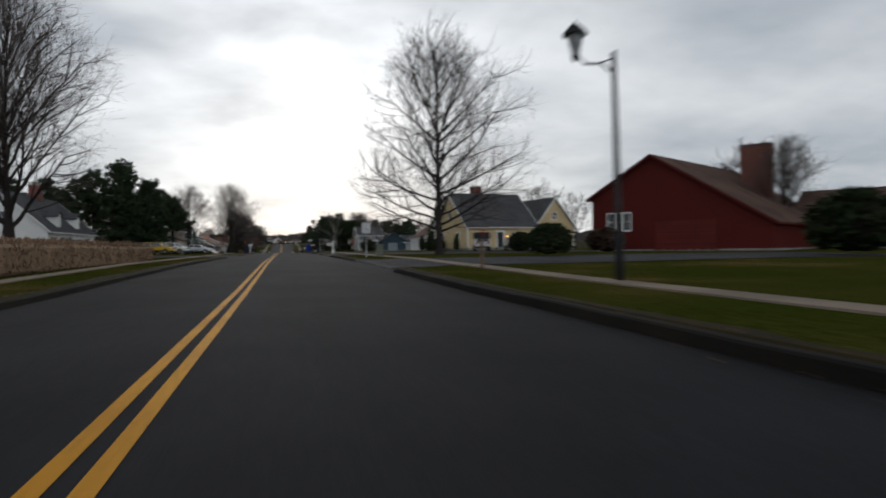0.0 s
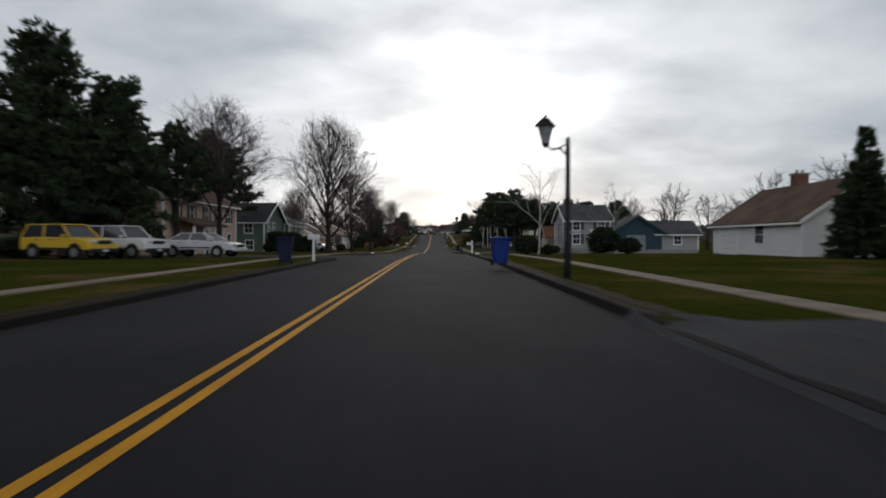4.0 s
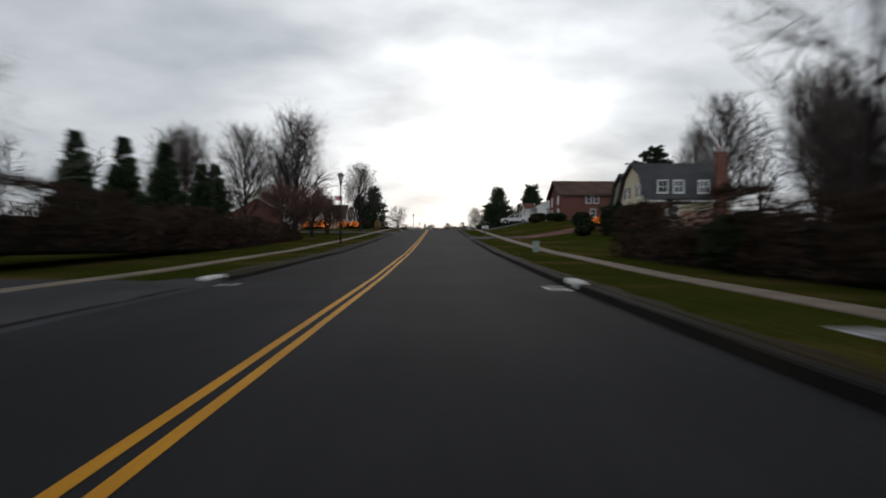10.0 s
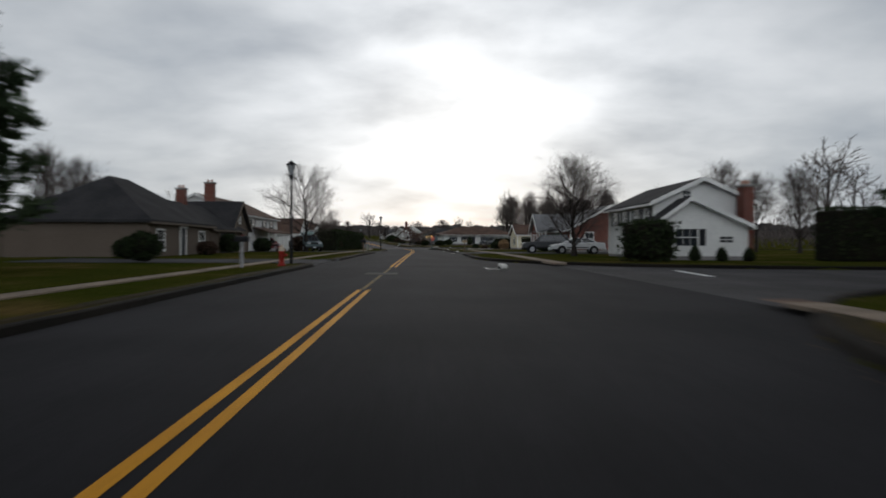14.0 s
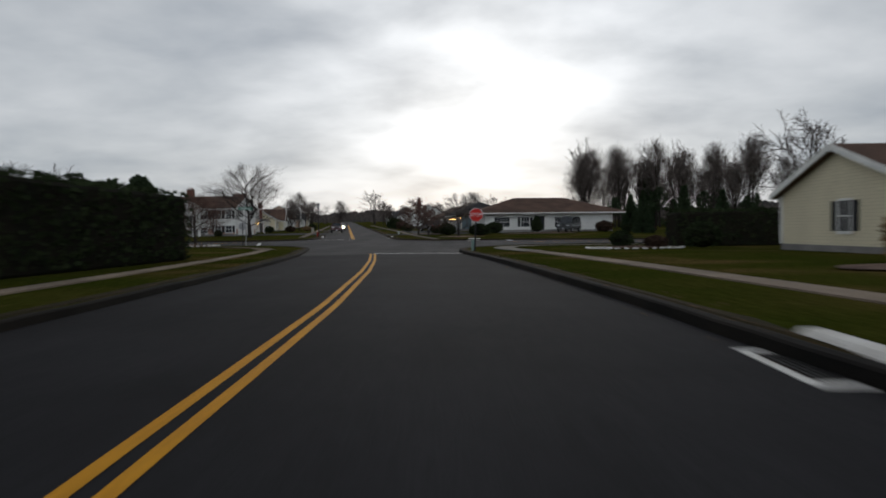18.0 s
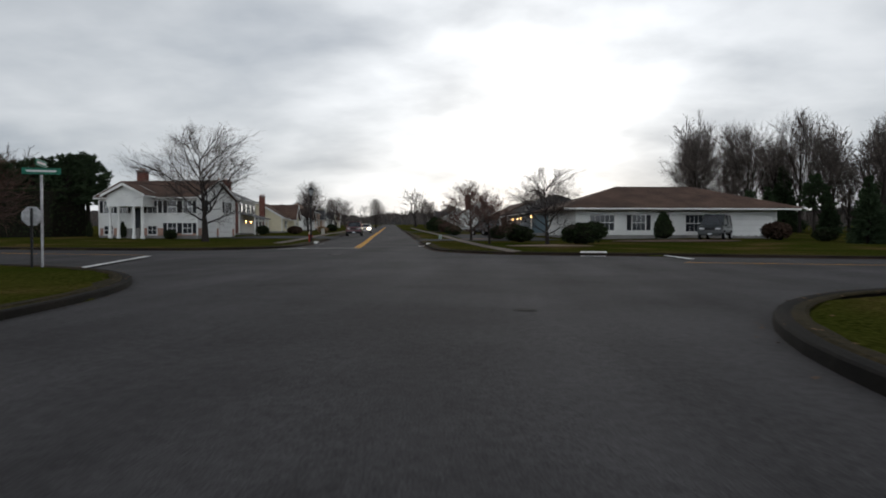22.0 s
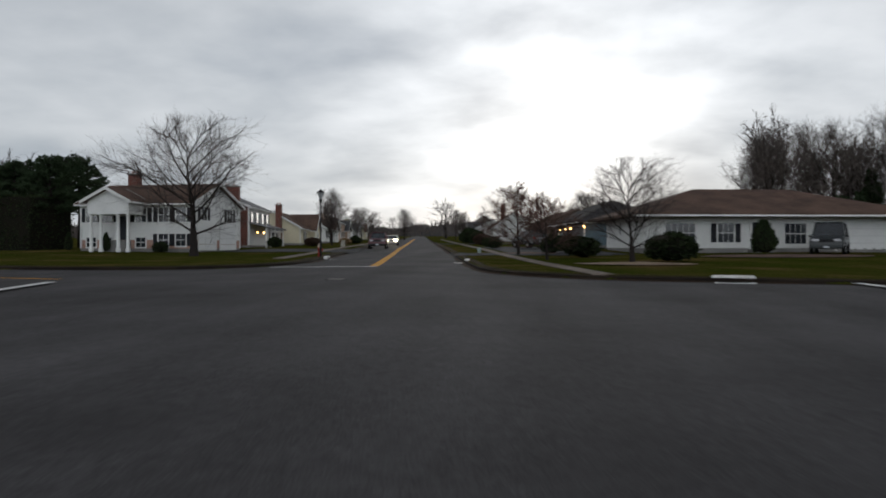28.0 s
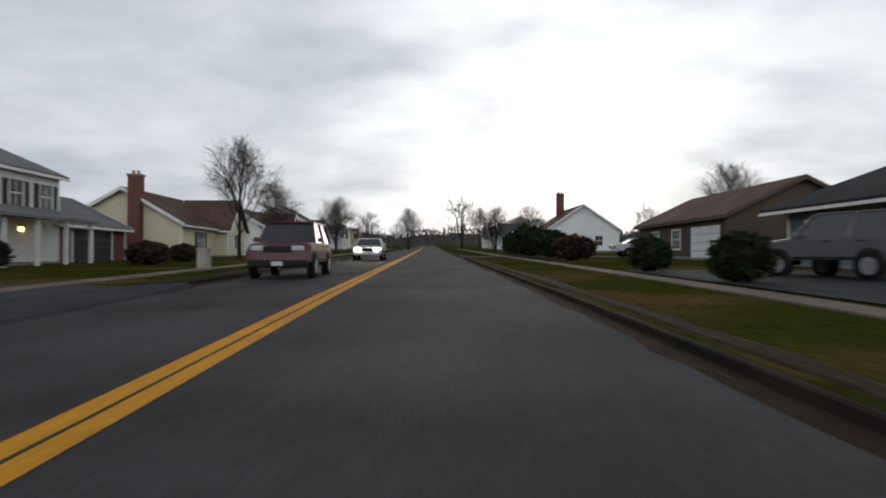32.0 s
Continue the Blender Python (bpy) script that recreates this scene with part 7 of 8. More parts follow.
T("spread", -12.9, 447.5, 9.2, "rounded leafless street tree", 12, 0.95)
T("oval", 10.8, 425, 7.6, "upright leafless tree with many fine twigs", 25, 1.1)
T("weeping", 8.1, 121.4, 7.8, "pale weeping birch with hanging bare twigs", 60, 0.95)
T("weeping", 16.5, 131, 7.0, "small weeping birch with hanging bare twigs", 160, 0.9)
for i, (x, y, h) in enumerate(((12.4, 226, 15), (14.6, 223.2, 14), (16.8, 225.5, 12.5), (11.2, 224.6, 12.5), (13.3, 224.9, 13.5), (12.6, 221.8, 11.5))):
    T("birch", x, y, h, "slender white-barked leafless birch on the lawn", i * 63, 0.8)
T("crooked", 11.4, 250.5, 13.4, "old leafless tree with crooked dark limbs", 140, 0.95)
for i, (x, y, h) in enumerate(((18.5, 262, 7.5), (20.5, 267, 9.5), (24, 272, 9), (22, 258, 10), (27, 268, 10), (17.5, 257, 7.0))):
    T(("oval", "slim", "oval2")[i % 3], x, y, h, "leafless tree in the dark thicket", i * 53, 0.9)
T("oval", 31, 304, 14.5, "leafless shade tree behind the pale house", 30, 0.9)
T("weeping", -11.6, 249.5, 6.0, "small bare ornamental tree with arching twigs", 20, 1.1)
T("slim", -12.4, 246.5, 5.4, "small bare upright tree in the brush", 120, 0.9)
T("oval", 33, 290, 15, rz=99, wide=0.9)
T("oval2", 36, 325, 13, rz=12, wide=0.8)
for i, (x, y, h) in enumerate(((30, 443, 9), (34, 436, 8), (38, 452, 9), (-29, 432, 8), (-36, 440, 10))):
    T(("slim", "oval")[i % 2], x, y, h, "leafless tree behind the house", i * 71, 0.9)
T("spread", -26.6, 553, 9.6, "broad rounded leafless tree on the corner lawn", 25, 1.2)
T("spread", 0.9, 541, 5.0, "low rounded ornamental tree with fine bare twigs", 12, 1.15)
T("red", -2.75, 547.3, 3.7, "low spreading pale ornamental tree", 52, 1.2)
T("red", -4.4, 557, 5.0, "low spreading pale ornamental tree with fine twigs", 88, 1.25)
T("oval", 6, 622, 8.5, "leafless tree behind the brown house", 40, 1.1)
for i in range(24):
    T(("slim", "far2", "oval2", "slim")[i % 4], 25 + i * 1.75 + (i % 3) * 0.8, 592 + (i * 7) % 26, 12.5 + (i * 5) % 6, "leafless woodland tree at the edge of the lots", i * 39, 0.8, group="woodland edge")
for i in range(9):
    conifer("spruce" if i % 2 else "pine", 30 + i * 4.2, 586 + (i * 5) % 9, 5.5 + i % 3, "dark evergreen at the edge of the woods", i * 61, 1.1, group="woodland edge")
for i, (x, y, h) in enumerate(((-30.5, 600, 7.6), (-38, 625, 7.5), (-36, 640, 7), (-42, 660, 7.5), (-17, 655, 6.5), (-12, 646, 6), (-22, 690, 8), (-38, 700, 9), (-52, 720, 9))):
    T(("slim", "oval", "spread")[i % 3], x, y, h, "leafless street tree on the verge", i * 57, 0.95)
T("red", -21.5, 520.5, 4.5, "low spreading reddish Japanese maple by the corner", 10, 1.35)

for x, y, h, k in ((-35.5, 112, 11.5, "pine"), (-32.5, 117, 12, "pine"), (-29, 112, 12.8, "pine2"), (-25.6, 114.5, 14, "full"), (-21.8, 116.5, 11.6, "full"), (-18.6, 119, 9.4, "pine2"), (-41, 114, 11.5, "pine"), (-45, 113, 11.5, "pine2"), (-24.2, 142, 12.8, "pine2"), (-21.8, 140.5, 11.2, "pine")):
    conifer(k, x, y, h, rz=x * 31, wide=1.12)
for i in range(13):
    conifer("pine" if i % 3 else "pine2", 11.0 + i * 2.3, 197.5 + i * 0.4 + (i * 5.3) % 8, (10.8 if i < 3 else 9.2) + (i * 7) % 5 * 0.25, "tall dark pine with bare lower trunk", i * 67, 1.25, group="pine stand")
for x, y, h, k in ((12.6, 243.5, 9.6, "full"), (15.2, 240, 10.6, "pine"), (15.6, 245, 9.8, "full"), (18, 243, 11, "full"), (20.5, 247, 11, "pine2"), (24, 252, 11, "full")):
    conifer(k, x, y, h, "dark evergreen in the thicket beside the birches", x * 40, 1.25)
conifer("spruce", 24.0, 107, 7.6, rz=20, wide=0.95)
T("slim", -16.5, 122, 11.5, "tall thin leafless tree before the pink house", 20, 1.1)
for x, y, h in ((-18, 237.5, 6), (-17, 249, 5.9), (-17.2, 253.5, 6.1), (-17, 264, 6.0), (-16.8, 268.4, 6.3), (-17.3, 275, 6.8), (-17, 280.8, 5.9), (-17.2, 284.2, 6.2)):
    conifer("spruce", x, y, h, rz=x * 40, wide=1.0)
for x, y, h, k in ((-18.2, 389, 7.8, "full"), (14, 388.5, 9.6, "full"), (22, 389, 10.2, "full"), (27, 386, 9, "full"), (22, 405, 5, "pine2"), (38, 345, 10, "pine"), (30, 325, 10, "pine2")):
    conifer(k, x, y, h, rz=x * 17, wide={"full": 1.3}.get(k, 1.5))
conifer("full", -15.7, 396.5, 10.4, "full dark evergreen near the walk", 100, 1.08)
for i in range(10):
    conifer("pine" if i % 2 else "pine2", -48 - i * 2.0, 567 + (i * 5) % 12, 8.6 + i % 3 * 0.6, "dense dark pine beside the side road", i * 50, 1.35)
for x, y, h in ((24, 548, 5), (28, 545, 6), (33, 546, 5.5), (40, 600, 10)):
    conifer("spruce", x, y, h, rz=x * 9, wide=1.0)

# far woods closing the view
wr = random.Random(404)
for i in range(34):
    x, y = wr.uniform(-380, 300), wr.uniform(735, 830)
    T(("far", "far2")[i % 2], x, y, wr.uniform(8, 15), "distant leafless tree on the skyline", i * 31, wr.uniform(0.9, 1.5), group="far woods")
v, f = [], []
for i in range(16000):
    x, y = wr.uniform(-360, 260), wr.uniform(735, 790)
    hh = max(0.5, 4.5 + 3.5 * noise.noise((x * 0.045, 2, 0)) + 2.0 * noise.noise((x * 0.19, 7, 0))) * wr.random() ** 0.55
    p = Vector((x, y, land(x, y) + hh))
    ribbon(wr, v, f, [p, p + Vector((wr.uniform(-0.6, 0.6), wr.uniform(-0.6, 0.6), 1)).normalized() * wr.uniform(0.7, 2.0)], [0.22, 0.04])
tagged(new("far_brush", raw_mesh("far_brush", v, f, TWIG)), "brown leafless brush closing the far view", "thicket", kind="stuff")
for i in range(44):
    for s in (-1, 1):
        T(("far", "far2")[(i + (s > 0)) % 2], cx(14 * i) + s * (48 + (i * 13) % 26), 14 * i + (5 if s > 0 else 0), 9 + (i * 5) % 6, "leafless tree behind the back yards", i * 41, 1.1, group="back yard trees")
for s in (-1, 1):
    rng = random.Random(90 + s)
    v, f = [], []
    for i in range(9000):
        y = rng.uniform(-20, 680)
        x = cx(y) + s * (82 + rng.uniform(-6, 6))
        hh = (3.5 + 2.2 * noise.noise((y * 0.05, s, 0)) + 1.4 * noise.noise((y * 0.21, s, 4))) * rng.random() ** 0.6
        a = Vector((rng.uniform(-0.6, 0.6), rng.uniform(-0.6, 0.6), 1)).normalized()
        p = Vector((x, y, land(x, y) + hh))
        ribbon(rng, v, f, [p, p + a * rng.uniform(0.6, 1.6)], [0.16, 0.03])
    tagged(new("thicket", raw_mesh("thicket", v, f, TWIG)), "brown leafless thicket behind the back yards", "thicket", kind="stuff")
bm = bmesh.new()
for r, h0, seed_ in ((700, 21, 1), (780, 27, 7)):
    prev = None
    for i in range(2161):
        a = i * 2 * math.pi / 2160
        c, d = math.cos(a), math.sin(a)
        hh = h0 + 6 * noise.noise((c * 14 + seed_, d * 14, 0)) + 4 * noise.noise((c * 70, d * 70, seed_)) + 3 * noise.noise((c * 320, d * 320, seed_))
        q = [bm.verts.new((r * c, 400 + r * d, -10)), bm.verts.new((r * c * 1.01, 400 + r * d * 1.01, hh))]
        if prev:
            bm.faces.new((prev[0], q[0], q[1], prev[1]))
        prev = q
tagged(new("backdrop", mesh_of("backdrop", bm, mat("far_woods", (0.075, 0.068, 0.066), (0.05, 0.05, 0.048), 1.0, 0.05, 0.4, 0.0))), "hazy grey-brown woods on the horizon", "backdrop", kind="structure")

# ---- shrubs, hedges, fence ----
hedge(-12.8, 461, -12.2, 492, 2.6, 2.7, "tall dense dark clipped hedge", seed=4)
hedge(14, 472.2, 19, 474, 2.0, 1.8, "dark evergreen hedge beside the cream house", seed=18)
hedge(13.2, 505.6, 24, 506.2, 2.2, 2.2, "row of clipped dark evergreen hedge", seed=8)
hedge(26, 505, 48, 503, 2.4, 2.4, "dark hedge along the side road", seed=9)
hedge(22.5, 413.5, 36, 413, 2.4, 3.0, "dark overgrown evergreen screen beside the side street", seed=30)
hedge(17, 209, 46, 217, 3, 2.6, "dark undergrowth beneath the pines", seed=33)
hedge(21, 388, 34, 389, 2.0, 2.2, "dark hedge behind the lawn", seed=10)
hedge(-9.6, 10, -9.2, 45, 1.2, 1.1, "tan twiggy leafless hedge in front of the picket fence", HEDGE_TAN, seed=12)
hedge(9.9, 239, 9.4, 264, 2.4, 2.5, "low brown thicket beside the walk", SHRUB_BROWN, 13, 0.9)
hedge(14, 252, 27, 266, 4.0, 3.6, "tall dark overgrown thicket under the bare trees", SHRUB, 51, 1.4)
hedge(-12.8, 249, -13.2, 290, 3.0, 2.0, "leafless brown thicket behind the walk", SHRUB_BROWN, 14, 1.0)
hedge(-13.5, 470, -12.8, 462, 1.2, 1.3, "brown shrub row by the driveway", SHRUB_BROWN, seed=15)
hedge(-47, 566, -90, 572, 5, 5, "dark evergreen screen along the side road", seed=16)
BUSHES = (("round", 26.5, 27, 4.2, 3.2), ("round", 14.5, 36.5, 2.6, 1.9), ("cone", 17.5, 88, 1.1, 2.1), ("cone", 19, 90, 1.1, 2.0), ("round", 20.5, 92, 1.8, 1.6), ("round", 21.5, 96, 2.2, 1.8), ("round2", 21.5, 100, 2.0, 1.7), ("cone", 22, 87, 1.1, 2.2),
          ("round", 22, 62, 2.4, 2.0), ("brown", 26, 52, 3, 2.0), ("round", 7.4, 122.0, 1.7, 1.5), ("round2", 8.8, 121.2, 1.0, 0.8), ("round", 15.5, 131, 2.8, 2.4), ("round2", 17, 128, 2, 1.4), ("cone", 20.0, 144.6, 1.3, 2.4), ("round", 14, 147, 1.1, 0.9), ("round2", 13.8, 150, 1.0, 0.8), ("round", 13.9, 153.5, 1.0, 0.8), ("brown", 13.5, 156, 1.2, 0.9),
          ("round2", 12.5, 161, 1.6, 1.2), ("round", 14, 165, 1.4, 0.9), ("brown", 13, 171, 1.5, 1.1),
          ("round", 9.0, 252, 2.4, 1.8), ("box", 14.6, 286.5, 2.6, 2.3), ("box", 16, 284, 2.4, 2.4), ("cone", 16.0, 291.5, 1.7, 2.5), ("round", 13.5, 293, 1.6, 1.2), ("round2", 12.3, 289, 1.4, 0.9), ("round", 14.8, 301, 2.0, 1.5),
          ("round", 15.2, 316, 1.8, 1.1), ("round2", 15, 321, 1.4, 1.0), ("brown", 13.5, 325, 1.8, 1.0), ("round", 17, 333, 1.6, 1.2), ("box", 18.4, 355, 2.6, 1.9), ("box", 18.8, 358, 2.4, 1.9), ("round", 14.5, 366.5, 2.2, 1.6), ("cone", 16.5, 368, 1.3, 2.3),
          ("brown", 12.5, 383, 2.0, 1.3), ("round", 14.5, 381, 1.8, 1.4), ("box", 11.6, 411, 2.4, 2.2), ("cone", 14.5, 412, 0.8, 0.9), ("cone", 16.0, 412, 0.8, 0.8), ("cone", 17.5, 412, 0.8, 0.8), ("round", 14.0, 447, 2.2, 2.0), ("round2", 13.5, 452, 1.6, 1.3),
          ("dry", 12.4, 483, 1.4, 1.5), ("round", 12.8, 499.5, 1.8, 1.4), ("round", 9.3, 502.0, 1.2, 1.0), ("brown", 11.0, 501.4, 1.2, 0.7), ("brown", 14, 456, 1.5, 1.0),
          ("box", -18.6, 149, 2.0, 2.4), ("box", -18.2, 155.5, 1.8, 2.5), ("box", -18.2, 158, 1.8, 2.3), ("round", -18.5, 146, 1.6, 1.1), ("box", -18.0, 166, 1.9, 2.3), ("round", -18.2, 162, 1.6, 1.0),
          ("round", -18.4, 184, 2.2, 1.0), ("round", -18.5, 186, 2.0, 1.0), ("brown", -17.5, 195, 1.6, 1.3), ("brown", -18.6, 204, 1.6, 1.2), ("dry", -13.2, 205, 1.6, 1.4),
          ("round", -17.5, 220, 2.0, 2.0), ("round2", -17, 228, 3.0, 3.2), ("brown", -16.5, 232, 2.2, 1.6), ("round", -19.3, 224, 1.8, 1.6), ("brown", -13, 239, 2.2, 1.7), ("round", -17.8, 234, 2.2, 2.2), ("brown", -14.5, 229.5, 2, 1.2), ("brown", -15.5, 245, 2.2, 2.0),
          ("round", -25.5, 86, 1.6, 1.2), ("round2", -26.5, 92, 1.6, 1.3), ("cone", -26.6, 101, 1.0, 1.9), ("round", -22.5, 107, 3.0, 1.2), ("round", -18.5, 120, 1.6, 1.2), ("cone", -19, 117, 1.0, 1.8),
          ("round", -18.8, 342, 1.6, 1.4), ("brown", -17.8, 360, 1.8, 1.3), ("round", -17.5, 364, 1.6, 1.1), ("brown", -17.5, 371, 1.6, 1.2), ("brown", -16.5, 383, 3.0, 2.4), ("brown", -18.5, 381, 2.6, 2.3), ("dry", -13.6, 383.5, 1.3, 2.2), ("round", -13.5, 358, 1.4, 1.1),
          ("round", -13.6, 408, 1.6, 1.5), ("round2", -16.5, 413, 1.6, 1.2), ("brown", -15.8, 424, 1.4, 1.0), ("round", -16.8, 433, 1.8, 1.6), ("brown", -12.5, 465, 2.4, 1.6), ("brown", -14, 449, 2.0, 1.6), ("round", -16.5, 443, 1.8, 1.4),
          ("round", 3.5, 545, 2.6, 1.5), ("round2", -0.4, 552, 2.2, 1.3), ("round", 6.0, 556, 2.2, 1.6), ("cone", 11.8, 556, 2.0, 2.3), ("brown", 21, 556, 2.2, 1.5), ("round", 23.5, 553, 1.8, 1.1), ("brown", 26, 552, 1.6, 1.0), ("round", -6.9, 576, 1.5, 1.25), ("round2", -7.8, 583, 1.4, 1.2), ("round", -0.4, 574.6, 2.4, 1.3), ("round2", 0.0, 577.5, 1.6, 1.1), ("cone", -1.0, 580.5, 1.1, 1.9),
          ("round", -2, 560.5, 1.6, 1.3), ("round2", -0.5, 563, 1.8, 1.4), ("brown", -9.4, 599, 2.4, 1.5), ("round", -10.5, 606, 2.6, 2.0), ("round2", -12, 612, 3.0, 2.4), ("round", -13, 618, 2.8, 2.2), ("round", -31.5, 581, 1.6, 1.2), ("brown", -29.5, 588, 1.8, 1.1), ("brown", -31, 594, 1.6, 1.0), ("round", -33.5, 560.8, 1.2, 0.9), ("cone", -42, 561.4, 0.8, 1.6), ("cone", -38.5, 561.2, 0.8, 1.6),
          ("round", -20.5, 497.5, 1.8, 1.2), ("round2", -18.5, 505, 1.6, 1.1), ("dry", -29.5, 603, 1.4, 0.9), ("dry", -31, 609, 1.5, 0.8), ("round", -30.5, 613, 1.8, 1.3))
for k, x, y, w, h in BUSHES:
    bush(k, x, y, w, h, rz=(x * 53 + y * 17) % 360)
for x, y, w, h in ((16.2, 297.5, 2.2, 1.1), (16.8, 369, 1.8, 0.9), (16.6, 372, 2.0, 0.8), (16.4, 375, 1.6, 0.9), (16.4, 378, 2.0, 0.8), (16.6, 381, 1.6, 0.8),
                   (-18.5, 328.5, 1.5, 1.2), (-18.4, 331.5, 1.8, 1.3), (-18.5, 336.5, 1.5, 1.1), (-18.2, 340.5, 1.2, 1.6), (-14.2, 347, 1.6, 1.3), (-17.8, 357, 1.3, 1.6), (-17.4, 367, 1.2, 1.0)):
    light_net(x, y, w, h)
fence = thing("picket_fence", "weathered tan wooden picket fence behind a hedge", "fence", -10.6, 27.5, land(-10.6, 27.5))
picket = mesh_of("picket", prism([(-0.05, 0), (0.05, 0), (0.05, 1.15), (0.0, 1.25), (-0.05, 1.15)], -0.012, 0.012), FENCE_WOOD)
for i in range(200):
    part("picket", picket, None, fence, m=pose(0, -15 + i * 0.15, 0.02 * math.sin(i * 1.7)))
for zz in (0.35, 0.95):
    part("rail", box(-0.06, -15.1, zz, -0.015, 15.1, zz + 0.09), FENCE_WOOD, fence)
for i in range(13):
    part("post", box(-0.16, -15 + i * 2.5 - 0.05, -0.1, -0.062, -15 + i * 2.5 + 0.05, 1.3), FENCE_WOOD, fence)

# ---- vehicles ----
car("suv", 23.7, 81, 78, (0.5, 0.5, 0.49), "silver SUV parked on the driveway")
car("suv", 28.4, 82.5, 78, (0.55, 0.56, 0.56), "pale SUV parked beside another on the driveway")
car("suv", -22.0, 76.5, -25, (0.02, 0.022, 0.026), "black SUV parked before the white cape")
car("suv", -16.8, 107, -20, (0.6, 0.6, 0.58), "white SUV parked beside a yellow car")
car("suv", -18.3, 104.2, -20, (0.62, 0.4, 0.03), "yellow SUV parked on the lawn drive")
car("sedan", -13.8, 110.5, -10, (0.5, 0.51, 0.52), "silver sedan on the driveway")
car("sedan", 10.6, 228.0, 172, (0.018, 0.022, 0.026), "black sedan parked by the birches")
car("sedan", 15.6, 226.5, 172, (0.6, 0.6, 0.59), "white sedan parked on the driveway")
car("sedan", 17.6, 223.0, 172, (0.62, 0.62, 0.6), "white coupe parked near the garages")
car("sedan", -17.0, 240.5, -10, (0.03, 0.06, 0.14), "blue sedan parked on the drive")
car("sedan", -19.5, 184.5, -20, (0.4, 0.4, 0.41), "grey sedan under the porch")
car("pickup", 14.2, 353.5, 155, (0.62, 0.62, 0.61), "white pickup truck parked on the sloping drive")
car("suv", 11.5, 440.5, 175, (0.03, 0.032, 0.036), "dark SUV parked by the white house")
car("sedan", 13.5, 436, 175, (0.5, 0.51, 0.52), "silver sedan parked behind the dark car")
car("suv", -13.0, 449.5, -65, (0.05, 0.085, 0.09), "teal SUV with roof box on the driveway", roofbox=True)
car("sedan", -18.5, 452.5, -50, (0.2, 0.02, 0.02), "red sedan by the garage")
car("sedan", -17.2, 475, -10, (0.07, 0.1, 0.13), "blue-grey car in the side drive")
car("van", 16.4, 557.0, -118, (0.012, 0.016, 0.017), "dark van with a pale side stripe on the driveway", stripe=(0.2, 0.21, 0.22))
car("sedan", cx(602) - 1.9, 602, -81, (0.42, 0.42, 0.41), "silver sedan waiting at the crossing with headlights on", z=prof(602) + 0.02, lit=True)
car("suv", cx(580) - 2.4, 580, -81, (0.075, 0.009, 0.013), "maroon SUV with black bumper in the oncoming lane", z=prof(580) - 0.02)
car("sedan", -3.2, 613, 10, (0.5, 0.51, 0.52), "silver sedan on a driveway")
car("suv", -3.4, 578.6, 118, (0.1, 0.103, 0.106), "grey SUV parked before the slate-blue house")

# ---- street furniture ----
cover = thing("access_cover", "pale concrete access slab set in the verge", "access cover", 4.9, 239.9, land(4.9, 239.9), 0)
part("slab", box(-0.3, -0.42, -0.08, 0.3, 0.42, 0.03, 0.02), SIGN_GREY, cover)
part("lid", cyl(0.2, 0.19, 0.031, 0.05, 20, None, 0, 0), SIGN_GREY, cover, "round iron lid")
street_lamp(6.5, 13.4, 5.0, 185, 0.95, z=0.2, leanx=1)
street_lamp(3.7, 88.0, 3.7, 180, 0.6)
street_lamp(3.5, 155.0, 4.0, 180, 0.6)
post_lamp(-6.9, 280, 4.4)
post_lamp(-6.4, 407, 4.1)
post_lamp(-6.5, 470, 4.1)
post_lamp(-17.2, 551.7, 3.75)
mailbox(4.35, 71.0, 0, SIGN_WHITE, TRIM, "white mailbox on a square white post", True)
mailbox(4.2, 143.4, 0, SIGN_WHITE, TRIM, "white mailbox on a square white post", True)
mailbox(5.6, 20.9, 0, DARK, WOODPOST, "dark mailbox on a leaning brown post")
mailbox(3.9, 109.5, 0, SIGN_GREY, WOODPOST, "grey mailbox on a brown wooden post")
mailbox(4.7, 219.5, 0, mat("box_tan", (0.35, 0.27, 0.17), None, 0.6), WOODPOST, "tan mailbox on a wooden post")
mailbox(4.1, 290.6, 0, SIGN_WHITE, WOODPOST, "white mailbox by a driveway")
mailbox(4.5, 351, 0, DARK, WOODPOST, "dark mailbox by the driveway")
mailbox(-6.6, 226.8, 180, SIGN_WHITE, WOODPOST, "white mailbox on a short post")
mailbox(-7.3, 402, 180, DARK, SIGN_GREY, "green mailbox on a post beside the walk")
mailbox(-6.3, 441.5, 180, DARK, WOODPOST, "black mailbox at the driveway")
mailbox(4.0, 447, 0, mat("box_tan", (0.35, 0.27, 0.17), None, 0.6), WOODPOST, "tan mailbox on a wooden post")
mailbox(-5.4, 101, 180, SIGN_WHITE, TRIM, "white mailbox on a pale post")
mailbox(-6.4, 186, 180, SIGN_GREY, WOODPOST, "grey mailbox on a wooden post")
wheelie_bin(2.7, 96.2, 10, (0.02, 0.04, 0.2), "blue wheelie bin at the kerb")
wheelie_bin(-5.8, 97.0, 10, (0.02, 0.025, 0.05), "dark wheelie bin at the kerb")
wheelie_bin(4.4, 193.5, 10, (0.02, 0.035, 0.03), "dark green wheelie bin at the kerb")
hydrant(-6.2, 404)
hydrant(cx(552.1) - 4.5, 552.1)
pedestal(5.8, 46.1, 0.85, 0.45, (0.13, 0.14, 0.115), "grey utility pedestal beside the walk")
pedestal(5.2, 129.0, 0.48, 0.22, (0.3, 0.36, 0.33), "pale green utility pedestal")
pedestal(5.3, 268.5, 0.6, 0.3, (0.3, 0.36, 0.33), "pale green utility pedestal")
